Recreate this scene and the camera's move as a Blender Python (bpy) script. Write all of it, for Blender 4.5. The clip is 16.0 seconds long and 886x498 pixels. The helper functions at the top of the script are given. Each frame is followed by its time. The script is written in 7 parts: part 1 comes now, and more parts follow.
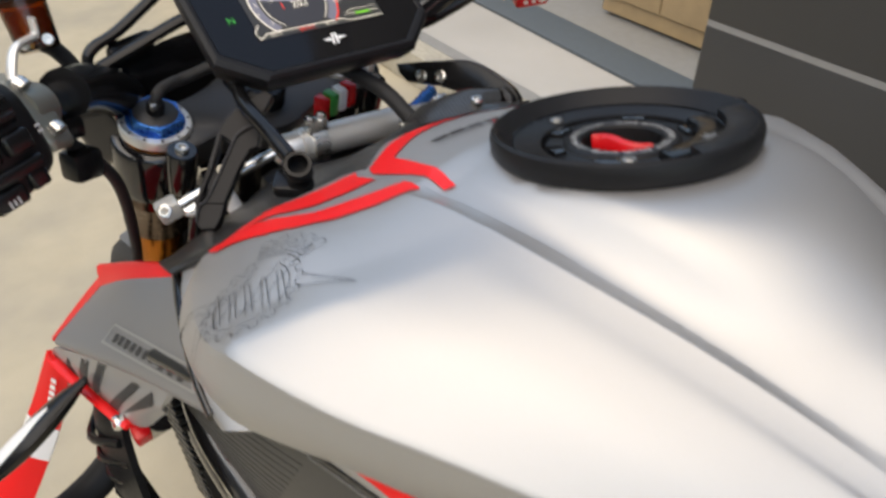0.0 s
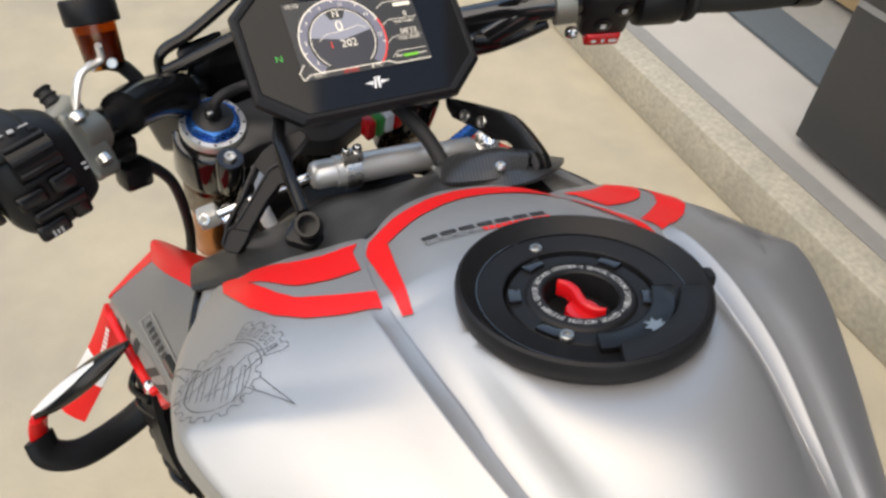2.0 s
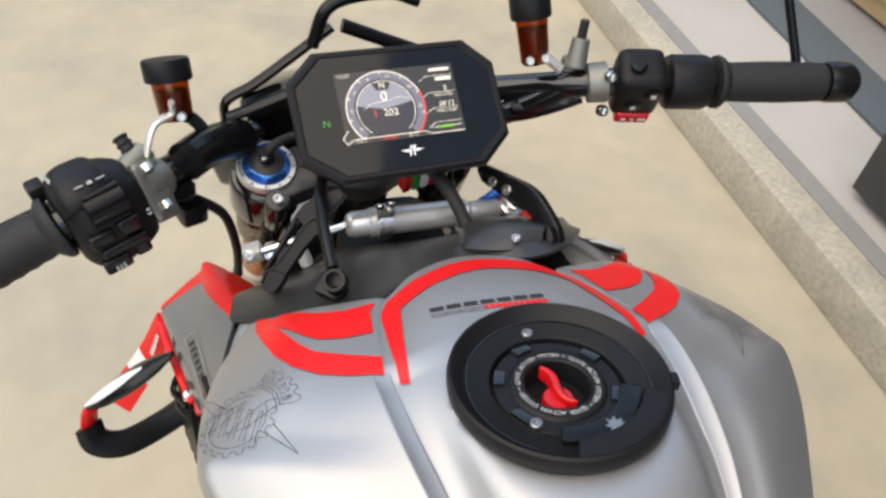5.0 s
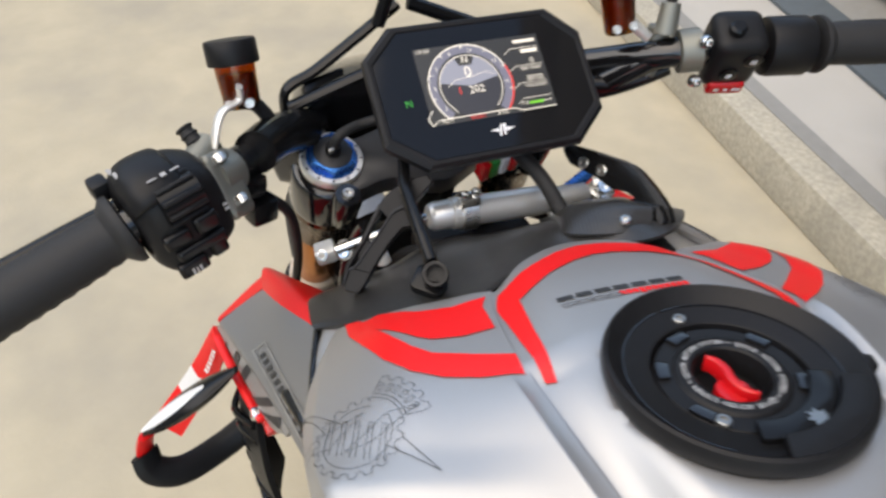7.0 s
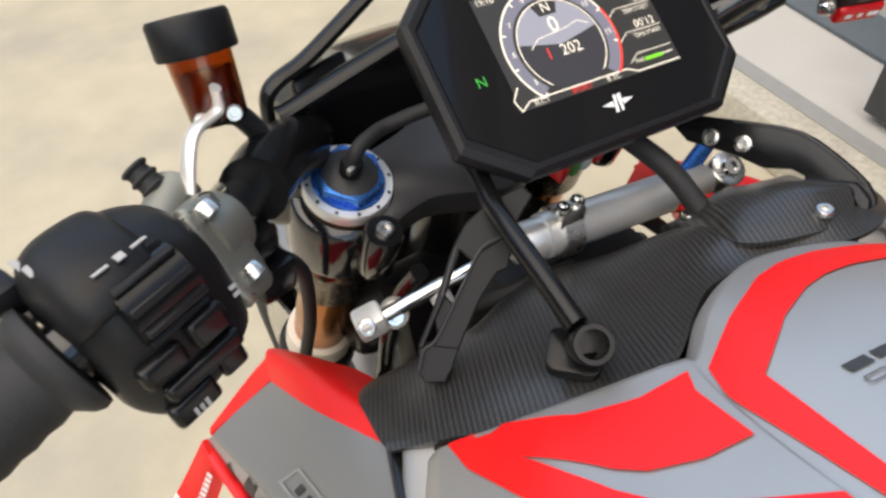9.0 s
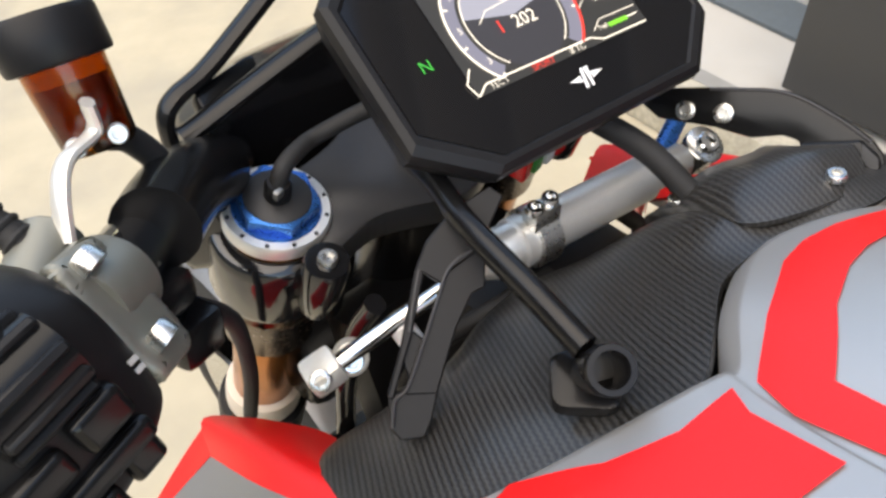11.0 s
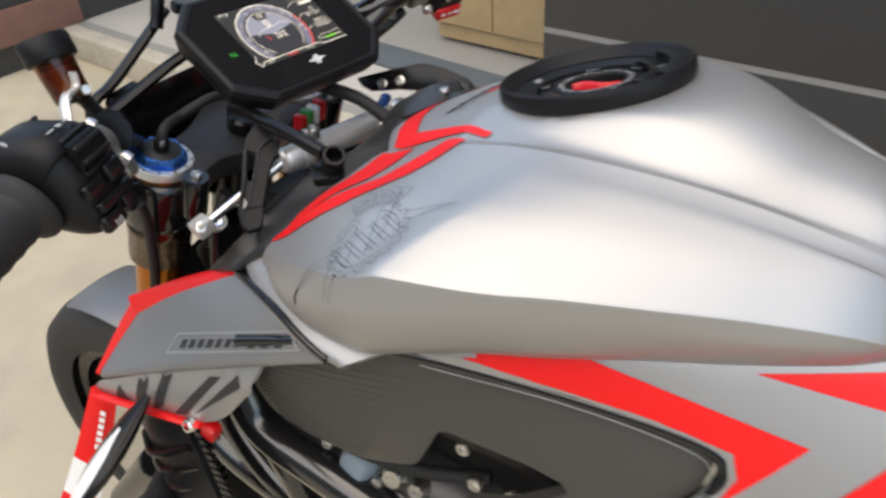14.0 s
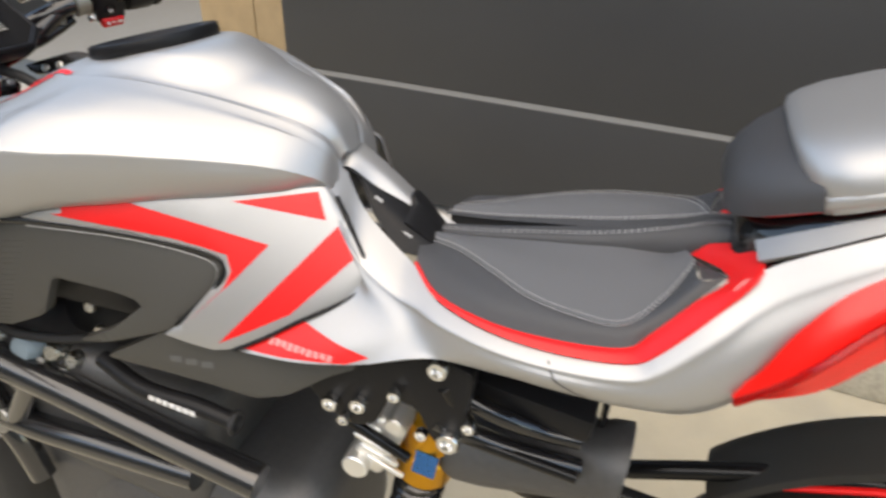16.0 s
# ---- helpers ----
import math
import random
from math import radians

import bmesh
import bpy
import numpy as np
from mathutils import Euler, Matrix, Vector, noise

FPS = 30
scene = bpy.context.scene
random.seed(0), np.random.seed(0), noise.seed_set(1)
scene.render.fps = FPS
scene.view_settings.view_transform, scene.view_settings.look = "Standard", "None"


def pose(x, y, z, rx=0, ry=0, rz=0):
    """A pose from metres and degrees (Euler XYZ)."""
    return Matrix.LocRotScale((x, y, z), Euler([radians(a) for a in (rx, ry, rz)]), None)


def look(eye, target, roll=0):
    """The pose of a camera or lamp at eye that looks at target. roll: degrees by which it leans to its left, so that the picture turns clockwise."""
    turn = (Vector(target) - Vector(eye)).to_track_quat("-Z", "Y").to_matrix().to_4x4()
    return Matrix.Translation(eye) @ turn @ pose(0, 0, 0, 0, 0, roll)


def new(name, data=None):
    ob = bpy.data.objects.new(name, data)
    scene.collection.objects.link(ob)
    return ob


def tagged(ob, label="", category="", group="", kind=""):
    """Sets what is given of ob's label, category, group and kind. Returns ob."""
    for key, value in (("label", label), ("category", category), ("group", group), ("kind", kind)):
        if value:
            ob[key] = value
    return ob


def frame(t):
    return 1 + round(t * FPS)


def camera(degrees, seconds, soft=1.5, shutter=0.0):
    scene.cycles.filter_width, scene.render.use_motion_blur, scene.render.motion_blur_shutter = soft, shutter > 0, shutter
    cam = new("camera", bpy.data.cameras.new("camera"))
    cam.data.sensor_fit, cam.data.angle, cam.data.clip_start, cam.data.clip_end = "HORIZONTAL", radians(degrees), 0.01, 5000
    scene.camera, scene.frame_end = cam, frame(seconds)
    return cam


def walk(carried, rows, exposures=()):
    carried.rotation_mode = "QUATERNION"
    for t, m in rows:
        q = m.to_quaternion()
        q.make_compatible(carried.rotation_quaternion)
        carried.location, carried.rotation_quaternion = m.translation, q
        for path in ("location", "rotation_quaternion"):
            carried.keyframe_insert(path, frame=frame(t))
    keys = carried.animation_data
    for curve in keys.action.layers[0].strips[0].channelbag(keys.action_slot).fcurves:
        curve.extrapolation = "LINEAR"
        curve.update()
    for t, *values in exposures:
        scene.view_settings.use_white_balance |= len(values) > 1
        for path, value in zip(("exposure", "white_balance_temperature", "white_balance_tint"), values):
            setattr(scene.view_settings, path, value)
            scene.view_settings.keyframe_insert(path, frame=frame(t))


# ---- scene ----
cam = camera(63.3, 16.0, soft=2.7, shutter=0.5)
PATH = [
    (0, (-0.275, -0.164, 1.186), (0.786, 1.003, -0.044), -0.2),
    (0.5, (-0.251, -0.139, 1.214), (0.73, 1.086, -0.027), 0.5),
    (1, (-0.23, -0.142, 1.243), (0.646, 1.079, -0.076), 1.0),
    (1.5, (-0.209, -0.152, 1.265), (0.574, 1.042, -0.135), 1.8),
    (2, (-0.186, -0.16, 1.29), (0.529, 1.02, -0.158), 2.5),
    (2.5, (-0.172, -0.163, 1.313), (0.497, 1.013, -0.16), 3.1),
    (3, (-0.164, -0.161, 1.332), (0.477, 1.021, -0.148), 3.7),
    (3.5, (-0.16, -0.16, 1.346), (0.46, 1.032, -0.135), 4.1),
    (4, (-0.159, -0.162, 1.358), (0.447, 1.046, -0.116), 4.4),
    (4.2, (-0.155, -0.163, 1.363), (0.431, 1.049, -0.116), 3.9),
    (6.3, (-0.19, -0.182, 1.36), (0.388, 1.099, -0.063), 3.2),
    (6.5, (-0.194, -0.165, 1.35), (0.381, 1.099, -0.089), 2.6),
    (7, (-0.22, -0.118, 1.308), (0.373, 1.141, -0.128), 1.2),
    (7.5, (-0.241, -0.055, 1.281), (0.379, 1.186, -0.16), 0.2),
    (8, (-0.247, -0.004, 1.249), (0.412, 1.223, -0.187), -0.9),
    (8.5, (-0.243, 0.032, 1.22), (0.466, 1.226, -0.219), -1.4),
    (9, (-0.232, 0.055, 1.196), (0.52, 1.225, -0.242), -2.1),
    (9.5, (-0.223, 0.073, 1.174), (0.584, 1.214, -0.256), -2.3),
    (10, (-0.219, 0.09, 1.155), (0.637, 1.206, -0.267), -2.3),
    (10.2, (-0.212, 0.097, 1.152), (0.636, 1.198, -0.286), -3.1),
    (12.3, (-0.255, 0.092, 1.153), (0.825, 1.187, -0.126), -4.1),
    (12.5, (-0.27, 0.078, 1.158), (0.831, 1.164, -0.11), -4.2),
    (13, (-0.328, 0.015, 1.183), (0.822, 1.063, -0.073), -4.6),
    (13.5, (-0.394, -0.076, 1.182), (0.883, 0.902, -0.006), -3.8),
    (14, (-0.435, -0.156, 1.202), (0.919, 0.761, 0.051), -3.8),
    (14.5, (-0.478, -0.224, 1.213), (0.974, 0.6, 0.112), -2.6),
    (15, (-0.531, -0.312, 1.205), (1.014, 0.409, 0.159), -1.1),
    (15.5, (-0.587, -0.422, 1.2), (1.021, 0.22, 0.198), -0.2),
    (16, (-0.601, -0.499, 1.208), (1.03, 0.043, 0.184), 0.5),
]
walk(cam, [(t, look(eye, target, roll)) for t, eye, target, roll in PATH], exposures=[(t, e, k, 9.0) for t, e, k in ((0.0, 1.50, 9000.0), (3.5, 1.68, 9100.0), (6.8, 1.64, 8600.0), (8.5, 1.78, 9000.0), (10.0, 2.00, 9000.0), (12.5, 2.18, 9000.0), (13.2, 2.03, 9000.0), (14.0, 1.58, 8700.0), (15.0, 1.62, 8600.0), (16.0, 1.82, 9000.0))])

# ---- world and light ----
SUN_ELEVATION, SUN_ROTATION = 64.0, 261.0
world = bpy.data.worlds.new("sky")
scene.world = world
world.use_nodes = True
wn = world.node_tree
sky = wn.nodes.new("ShaderNodeTexSky")
sky.sky_type, sky.sun_disc = "NISHITA", False
sky.sun_elevation, sky.sun_rotation = radians(SUN_ELEVATION), radians(SUN_ROTATION)
sky.dust_density, sky.air_density, sky.ozone_density = 0.4, 1.0, 3.0
wn.nodes["Background"].inputs["Strength"].default_value = 0.15
wn.links.new(sky.outputs["Color"], wn.nodes["Background"].inputs["Color"])
sun_data = bpy.data.lights.new("sun", "SUN")
sun_data.energy, sun_data.angle, sun_data.color = 0.92, radians(86.0), (1.0, 0.90, 0.745)
sun = new("sun", sun_data)
sun.matrix_world = look((-2.3, -0.35, 4.7), (0, 0, 0))


# ---- materials ----
def material(name, color, rough=0.5, metal=0.0, vary=0.08, grain=60.0, bump=0.0, bump_scale=300.0, coat=0.0, spec=0.5, stain=0.0, stain_scale=6.0, stain_color=None, rough_vary=0.06, coat_rough=0.1):
    m = bpy.data.materials.new(name)
    m.use_nodes = True
    nt = m.node_tree
    p = nt.nodes["Principled BSDF"]
    p.inputs["Metallic"].default_value = metal
    p.inputs["Coat Weight"].default_value = coat
    p.inputs["Coat Roughness"].default_value = coat_rough
    p.inputs["Specular IOR Level"].default_value = spec
    tc = nt.nodes.new("ShaderNodeTexCoord")
    n1 = nt.nodes.new("ShaderNodeTexNoise")
    n1.inputs["Scale"].default_value, n1.inputs["Detail"].default_value = grain, 6.0
    nt.links.new(tc.outputs["Object"], n1.inputs["Vector"])
    ramp = nt.nodes.new("ShaderNodeMix")
    ramp.data_type = "RGBA"
    lo = tuple(max(0.0, c * (1 - vary)) for c in color)
    hi = tuple(min(1.0, c * (1 + vary)) for c in color)
    ramp.inputs["A"].default_value, ramp.inputs["B"].default_value = (*lo, 1), (*hi, 1)
    nt.links.new(n1.outputs["Fac"], ramp.inputs["Factor"])
    out = ramp.outputs["Result"]
    if stain > 0:
        n2 = nt.nodes.new("ShaderNodeTexNoise")
        n2.inputs["Scale"].default_value, n2.inputs["Detail"].default_value = stain_scale, 8.0
        nt.links.new(tc.outputs["Object"], n2.inputs["Vector"])
        cr = nt.nodes.new("ShaderNodeValToRGB")
        cr.color_ramp.elements[0].position, cr.color_ramp.elements[1].position = 0.42, 0.68
        nt.links.new(n2.outputs["Fac"], cr.inputs["Fac"])
        mu = nt.nodes.new("ShaderNodeMath")
        mu.operation = "MULTIPLY"
        mu.inputs[1].default_value = stain
        nt.links.new(cr.outputs["Color"], mu.inputs[0])
        mx = nt.nodes.new("ShaderNodeMix")
        mx.data_type = "RGBA"
        mx.inputs["B"].default_value = (*(stain_color or tuple(c * 0.6 for c in color)), 1)
        nt.links.new(mu.outputs[0], mx.inputs["Factor"])
        nt.links.new(out, mx.inputs["A"])
        out = mx.outputs["Result"]
    nt.links.new(out, p.inputs["Base Color"])
    mr = nt.nodes.new("ShaderNodeMapRange")
    mr.inputs["To Min"].default_value, mr.inputs["To Max"].default_value = max(0.02, rough - rough_vary), min(1.0, rough + rough_vary)
    nt.links.new(n1.outputs["Fac"], mr.inputs["Value"])
    nt.links.new(mr.outputs["Result"], p.inputs["Roughness"])
    if bump > 0:
        n3 = nt.nodes.new("ShaderNodeTexNoise")
        n3.inputs["Scale"].default_value, n3.inputs["Detail"].default_value = bump_scale, 4.0
        nt.links.new(tc.outputs["Object"], n3.inputs["Vector"])
        b = nt.nodes.new("ShaderNodeBump")
        b.inputs["Strength"].default_value, b.inputs["Distance"].default_value = bump, 0.002
        nt.links.new(n3.outputs["Fac"], b.inputs["Height"])
        nt.links.new(b.outputs["Normal"], p.inputs["Normal"])
    return m


def carbon_material(name, pitch=0.0026, dark=0.006, light=0.05, rough=0.32):
    """Woven carbon fibre: ribs of thread, crossed by a finer chequer."""
    m = bpy.data.materials.new(name)
    m.use_nodes = True
    nt = m.node_tree
    p = nt.nodes["Principled BSDF"]
    tc = nt.nodes.new("ShaderNodeTexCoord")
    mp = nt.nodes.new("ShaderNodeMapping")
    mp.inputs["Rotation"].default_value = (0.10, 0.15, radians(24))
    nt.links.new(tc.outputs["Object"], mp.inputs["Vector"])
    wv = nt.nodes.new("ShaderNodeTexWave")
    wv.wave_profile = "SIN"
    wv.inputs["Scale"].default_value, wv.inputs["Distortion"].default_value = 0.314 / pitch, 0.25
    nt.links.new(mp.outputs["Vector"], wv.inputs["Vector"])
    ck = nt.nodes.new("ShaderNodeTexChecker")
    ck.inputs["Scale"].default_value = 2.0 / pitch
    ck.inputs["Color1"].default_value, ck.inputs["Color2"].default_value = (0.25, 0.25, 0.25, 1), (1, 1, 1, 1)
    nt.links.new(mp.outputs["Vector"], ck.inputs["Vector"])
    worn = nt.nodes.new("ShaderNodeTexNoise")
    worn.inputs["Scale"].default_value = 60.0
    nt.links.new(tc.outputs["Object"], worn.inputs["Vector"])
    mix = nt.nodes.new("ShaderNodeMix")
    mix.inputs[0].default_value = 0.35
    nt.links.new(wv.outputs["Fac"], mix.inputs[2])
    nt.links.new(ck.outputs["Color"], mix.inputs[3])
    ramp = nt.nodes.new("ShaderNodeValToRGB")
    ramp.color_ramp.elements[0].position, ramp.color_ramp.elements[1].position = 0.15, 0.9
    ramp.color_ramp.elements[0].color, ramp.color_ramp.elements[1].color = (dark, dark, dark, 1), (light, light, light * 1.02, 1)
    nt.links.new(mix.outputs[0], ramp.inputs["Fac"])
    nt.links.new(ramp.outputs["Color"], p.inputs["Base Color"])
    b = nt.nodes.new("ShaderNodeBump")
    b.inputs["Strength"].default_value, b.inputs["Distance"].default_value = 0.30, 0.0004
    nt.links.new(mix.outputs[0], b.inputs["Height"])
    nt.links.new(b.outputs["Normal"], p.inputs["Normal"])
    rr = nt.nodes.new("ShaderNodeMapRange")
    rr.inputs["To Min"].default_value, rr.inputs["To Max"].default_value = rough - 0.06, rough + 0.06
    nt.links.new(worn.outputs["Fac"], rr.inputs["Value"])
    nt.links.new(rr.outputs["Result"], p.inputs["Roughness"])
    p.inputs["Coat Weight"].default_value, p.inputs["Coat Roughness"].default_value = 0.25, 0.22
    return m


def glow(name, color, strength):
    m = bpy.data.materials.new(name)
    m.use_nodes = True
    p = m.node_tree.nodes["Principled BSDF"]
    p.inputs["Base Color"].default_value = (0.01, 0.01, 0.01, 1)
    p.inputs["Emission Color"].default_value = (*color, 1)
    p.inputs["Emission Strength"].default_value = strength
    p.inputs["Roughness"].default_value = 0.3
    return m


def glass_material(name, color, rough=0.03, ior=1.45):
    m = bpy.data.materials.new(name)
    m.use_nodes = True
    p = m.node_tree.nodes["Principled BSDF"]
    p.inputs["Base Color"].default_value = (*color, 1)
    p.inputs["Transmission Weight"].default_value = 1.0
    p.inputs["Roughness"].default_value, p.inputs["IOR"].default_value = rough, ior
    return m


SILVER = material("matte_silver_paint", (0.42, 0.42, 0.42), rough=0.43, metal=0.70, vary=0.02, grain=900, bump=0.02, bump_scale=2500, rough_vary=0.02)
GREY = material("matte_grey_paint", (0.26, 0.265, 0.27), rough=0.42, metal=0.55, vary=0.03, grain=800, bump=0.02, bump_scale=2500, rough_vary=0.03)
RED = material("matte_red_film", (0.80, 0.008, 0.010), rough=0.42, vary=0.03, grain=500, rough_vary=0.03)
REDGLOSS = material("red_plastic", (0.55, 0.008, 0.012), rough=0.25, vary=0.05, grain=200)
CARBON = carbon_material("matte_carbon_fibre", pitch=0.0026, dark=0.005, light=0.040, rough=0.36)
CARBONFINE = material("dark_satin_composite", (0.062, 0.060, 0.055), rough=0.48, metal=0.15, vary=0.12, grain=700, bump=0.12, bump_scale=1600)
BLACK = material("black_plastic", (0.010, 0.010, 0.011), rough=0.40, vary=0.2, grain=250, bump=0.08, bump_scale=1800, spec=0.20)
SATIN = material("satin_black_metal", (0.006, 0.006, 0.0065), rough=0.22, vary=0.15, grain=300, spec=0.28)
GLOSS = material("gloss_black", (0.008, 0.008, 0.009), rough=0.12, vary=0.1, grain=200, coat=0.4)
RUBBER = material("black_rubber", (0.018, 0.018, 0.019), rough=0.6, vary=0.2, grain=400, bump=0.25, bump_scale=1500, spec=0.35)
STEEL = material("brushed_steel", (0.62, 0.61, 0.58), rough=0.28, metal=1.0, vary=0.06, grain=400)
CHROME = material("polished_steel", (0.75, 0.75, 0.74), rough=0.10, metal=1.0, vary=0.03, grain=300)
ALLOY = material("grey_anodised_alloy", (0.33, 0.33, 0.32), rough=0.34, metal=0.9, vary=0.05, grain=500)
PALE = material("pale_satin_alloy", (0.78, 0.77, 0.74), rough=0.38, metal=0.7, vary=0.05, grain=500)
NICKEL = material("warm_nickel_casting", (0.72, 0.69, 0.63), rough=0.4, metal=0.5, vary=0.06, grain=300, bump=0.1, bump_scale=900)
DIMPRINT = material("worn_grey_print", (0.34, 0.34, 0.34), rough=0.6, vary=0.1, grain=300)
BRONZE = material("titanium_grey_alloy", (0.24, 0.24, 0.21), rough=0.5, metal=0.7, vary=0.06, grain=400)
DARKCHROME = material("polished_black_chrome", (0.17, 0.125, 0.095), rough=0.26, metal=1.0, vary=0.05, grain=300)
GOLD = material("gold_coated_steel", (0.50, 0.16, 0.018), rough=0.20, metal=0.85, vary=0.08, grain=200)
BLUE = material("blue_anodised_alloy", (0.03, 0.17, 0.50), rough=0.28, metal=0.8, vary=0.05, grain=300)
IVORY = material("ivory_seal", (0.62, 0.55, 0.47), rough=0.5, vary=0.06, grain=200)
WHITE = material("white_print", (0.75, 0.75, 0.75), rough=0.5, vary=0.03, grain=200)
INK = material("dark_print", (0.025, 0.026, 0.028), rough=0.5, vary=0.1, grain=200)
GREYINK = material("grey_print", (0.10, 0.10, 0.10), rough=0.5, vary=0.1, grain=200)
SEAT = material("dark_grey_seat_leather", (0.046, 0.047, 0.051), rough=0.55, vary=0.12, grain=500, bump=0.3, bump_scale=900)
SEATTOP = material("grey_technical_fabric", (0.098, 0.101, 0.108), rough=0.7, vary=0.15, grain=900, bump=0.3, bump_scale=1800)
THREAD = material("pale_thread", (0.35, 0.35, 0.35), rough=0.7, vary=0.1, grain=600)
TYRE = material("tyre_rubber", (0.020, 0.020, 0.020), rough=0.75, vary=0.2, grain=60, bump=0.2, bump_scale=400)
ENGINE = material("dark_cast_alloy", (0.11, 0.11, 0.112), rough=0.5, metal=0.6, vary=0.2, grain=120, bump=0.3, bump_scale=500)
AMBER = glass_material("amber_fluid_pot", (0.55, 0.20, 0.04))
REDLENS = glass_material("red_lens", (0.75, 0.02, 0.02), rough=0.12)
BLANKGLASS = material("black_screen_glass", (0.006, 0.006, 0.007), rough=0.06, vary=0.1, grain=40, spec=0.3)


# ---- mesh helpers ----
V3 = Vector


def finish(bm, smooth=True, sharp=40.0):
    bmesh.ops.recalc_face_normals(bm, faces=bm.faces)
    if smooth:
        for fc in bm.faces:
            fc.smooth = True
        lim = radians(sharp)
        for e in bm.edges:
            if len(e.link_faces) == 2 and e.calc_face_angle(0.0) > lim:
                e.smooth = False


def part(name, bm, mat, parent, label="", smooth=True, sharp=40.0):
    """Link a bmesh as one mesh object under a thing or a part."""
    finish(bm, smooth, sharp)
    me = bpy.data.meshes.new(name)
    bm.to_mesh(me)
    bm.free()
    me.materials.append(mat)
    ob = new(name, me)
    ob.parent = parent
    if label:
        tagged(ob, label)
    return ob


def catmull(pts, n, closed=False):
    """n points a span along a smooth curve through pts."""
    P = [V3(p) for p in pts]
    out, k = [], len(P)
    spans = k if closed else k - 1
    for i in range(spans):
        if closed:
            a, b, c, d = P[i - 1], P[i], P[(i + 1) % k], P[(i + 2) % k]
        else:
            b, c = P[i], P[i + 1]
            a = P[i - 1] if i > 0 else b + (b - c)
            d = P[i + 2] if i + 2 < k else c + (c - b)
        for j in range(n):
            t = j / n
            out.append(0.5 * ((2 * b) + (c - a) * t + (2 * a - 5 * b + 4 * c - d) * t * t + (3 * b - a - 3 * c + d) * t ** 3))
    if not closed:
        out.append(P[-1].copy())
    return out


def frame_of(axis, hint=(0, 0, 1)):
    z = V3(axis).normalized()
    x = V3(hint).cross(z)
    if x.length < 1e-4:
        x = V3((1, 0, 0)).cross(z)
    x.normalize()
    return Matrix((x, z.cross(x), z)).transposed()


def skin(bm, rows, wrap=False, cap_start=False, cap_end=False):
    vs = [[bm.verts.new(p) for p in row] for row in rows]
    for a, b in zip(vs, vs[1:]):
        n = len(a)
        for i in range(n if wrap else n - 1):
            j = (i + 1) % n
            bm.faces.new((a[i], a[j], b[j], b[i]))
    if cap_start:
        bm.faces.new(list(reversed(vs[0])))
    if cap_end:
        bm.faces.new(vs[-1])
    return vs


def lathe(bm, profile, origin, axis, seg=28, hint=(0, 0, 1)):
    """Turn (radius, height) pairs round an axis; radius 0 closes it."""
    R, o = frame_of(axis, hint), V3(origin)
    rows = []
    for r, h in profile:
        r = max(r, 1e-5)
        rows.append([o + R @ V3((r * math.cos(2 * math.pi * i / seg), r * math.sin(2 * math.pi * i / seg), h)) for i in range(seg)])
    skin(bm, rows, wrap=True, cap_start=True, cap_end=True)
    return bm


def rod(bm, a, b, r, r2=None, seg=16, bevel=0.12):
    a, b = V3(a), V3(b)
    L, r2 = (b - a).length, r if r2 is None else r2
    e = min(r, r2) * bevel
    return lathe(bm, [(r - e, 0), (r, e), (r2, L - e), (r2 - e, L)], a, b - a, seg)


def tube(bm, pts, r, seg=12, n=6, ends=True, taper=None, closed=False, flat=1.0):
    """Sweep a round section along a smooth curve."""
    C = catmull(pts, n, closed)
    rows, up = [], V3((0.13, 0.21, 0.97))
    for i, p in enumerate(C):
        t = (C[(i + 1) % len(C)] if (closed or i + 1 < len(C)) else p) - (C[i - 1] if (closed or i > 0) else p)
        t.normalize()
        x = up.cross(t)
        x = x.normalized() if x.length > 1e-4 else V3((1, 0, 0))
        y = t.cross(x)
        up = y
        k = r if taper is None else r + (taper - r) * i / (len(C) - 1)
        rows.append([p + x * k * math.cos(2 * math.pi * j / seg) + y * k * flat * math.sin(2 * math.pi * j / seg) for j in range(seg)])
    if closed:
        rows.append(rows[0])
        skin(bm, rows, wrap=True)
        bmesh.ops.remove_doubles(bm, verts=bm.verts, dist=1e-6)
    else:
        skin(bm, rows, wrap=True, cap_start=ends, cap_end=ends)
    return bm


def box(bm, size, m=None, bevel=0.0, seg=2):
    r = bmesh.ops.create_cube(bm, size=1.0, matrix=(m or Matrix()) @ Matrix.Diagonal((*size, 1)))
    if bevel > 0:
        es = list({e for v in r["verts"] for e in v.link_edges})
        bmesh.ops.bevel(bm, geom=es, offset=bevel, segments=seg, affect="EDGES", profile=0.6)
    return bm


def prism(bm, poly, m, depth, bevel=0.0, seg=2):
    """A flat polygon in the local xy plane of m, drawn out along local z."""
    vs = [bm.verts.new(m @ V3((x, y, 0))) for x, y in poly]
    fc = bm.faces.new(vs)
    ex = bmesh.ops.extrude_face_region(bm, geom=[fc])
    top = [g for g in ex["geom"] if isinstance(g, bmesh.types.BMVert)]
    d = (m.to_3x3() @ V3((0, 0, depth)))
    bmesh.ops.translate(bm, verts=top, vec=d)
    if bevel > 0:
        es = list({e for v in vs + top for e in v.link_edges})
        bmesh.ops.bevel(bm, geom=es, offset=bevel, segments=seg, affect="EDGES", profile=0.6)
    return bm


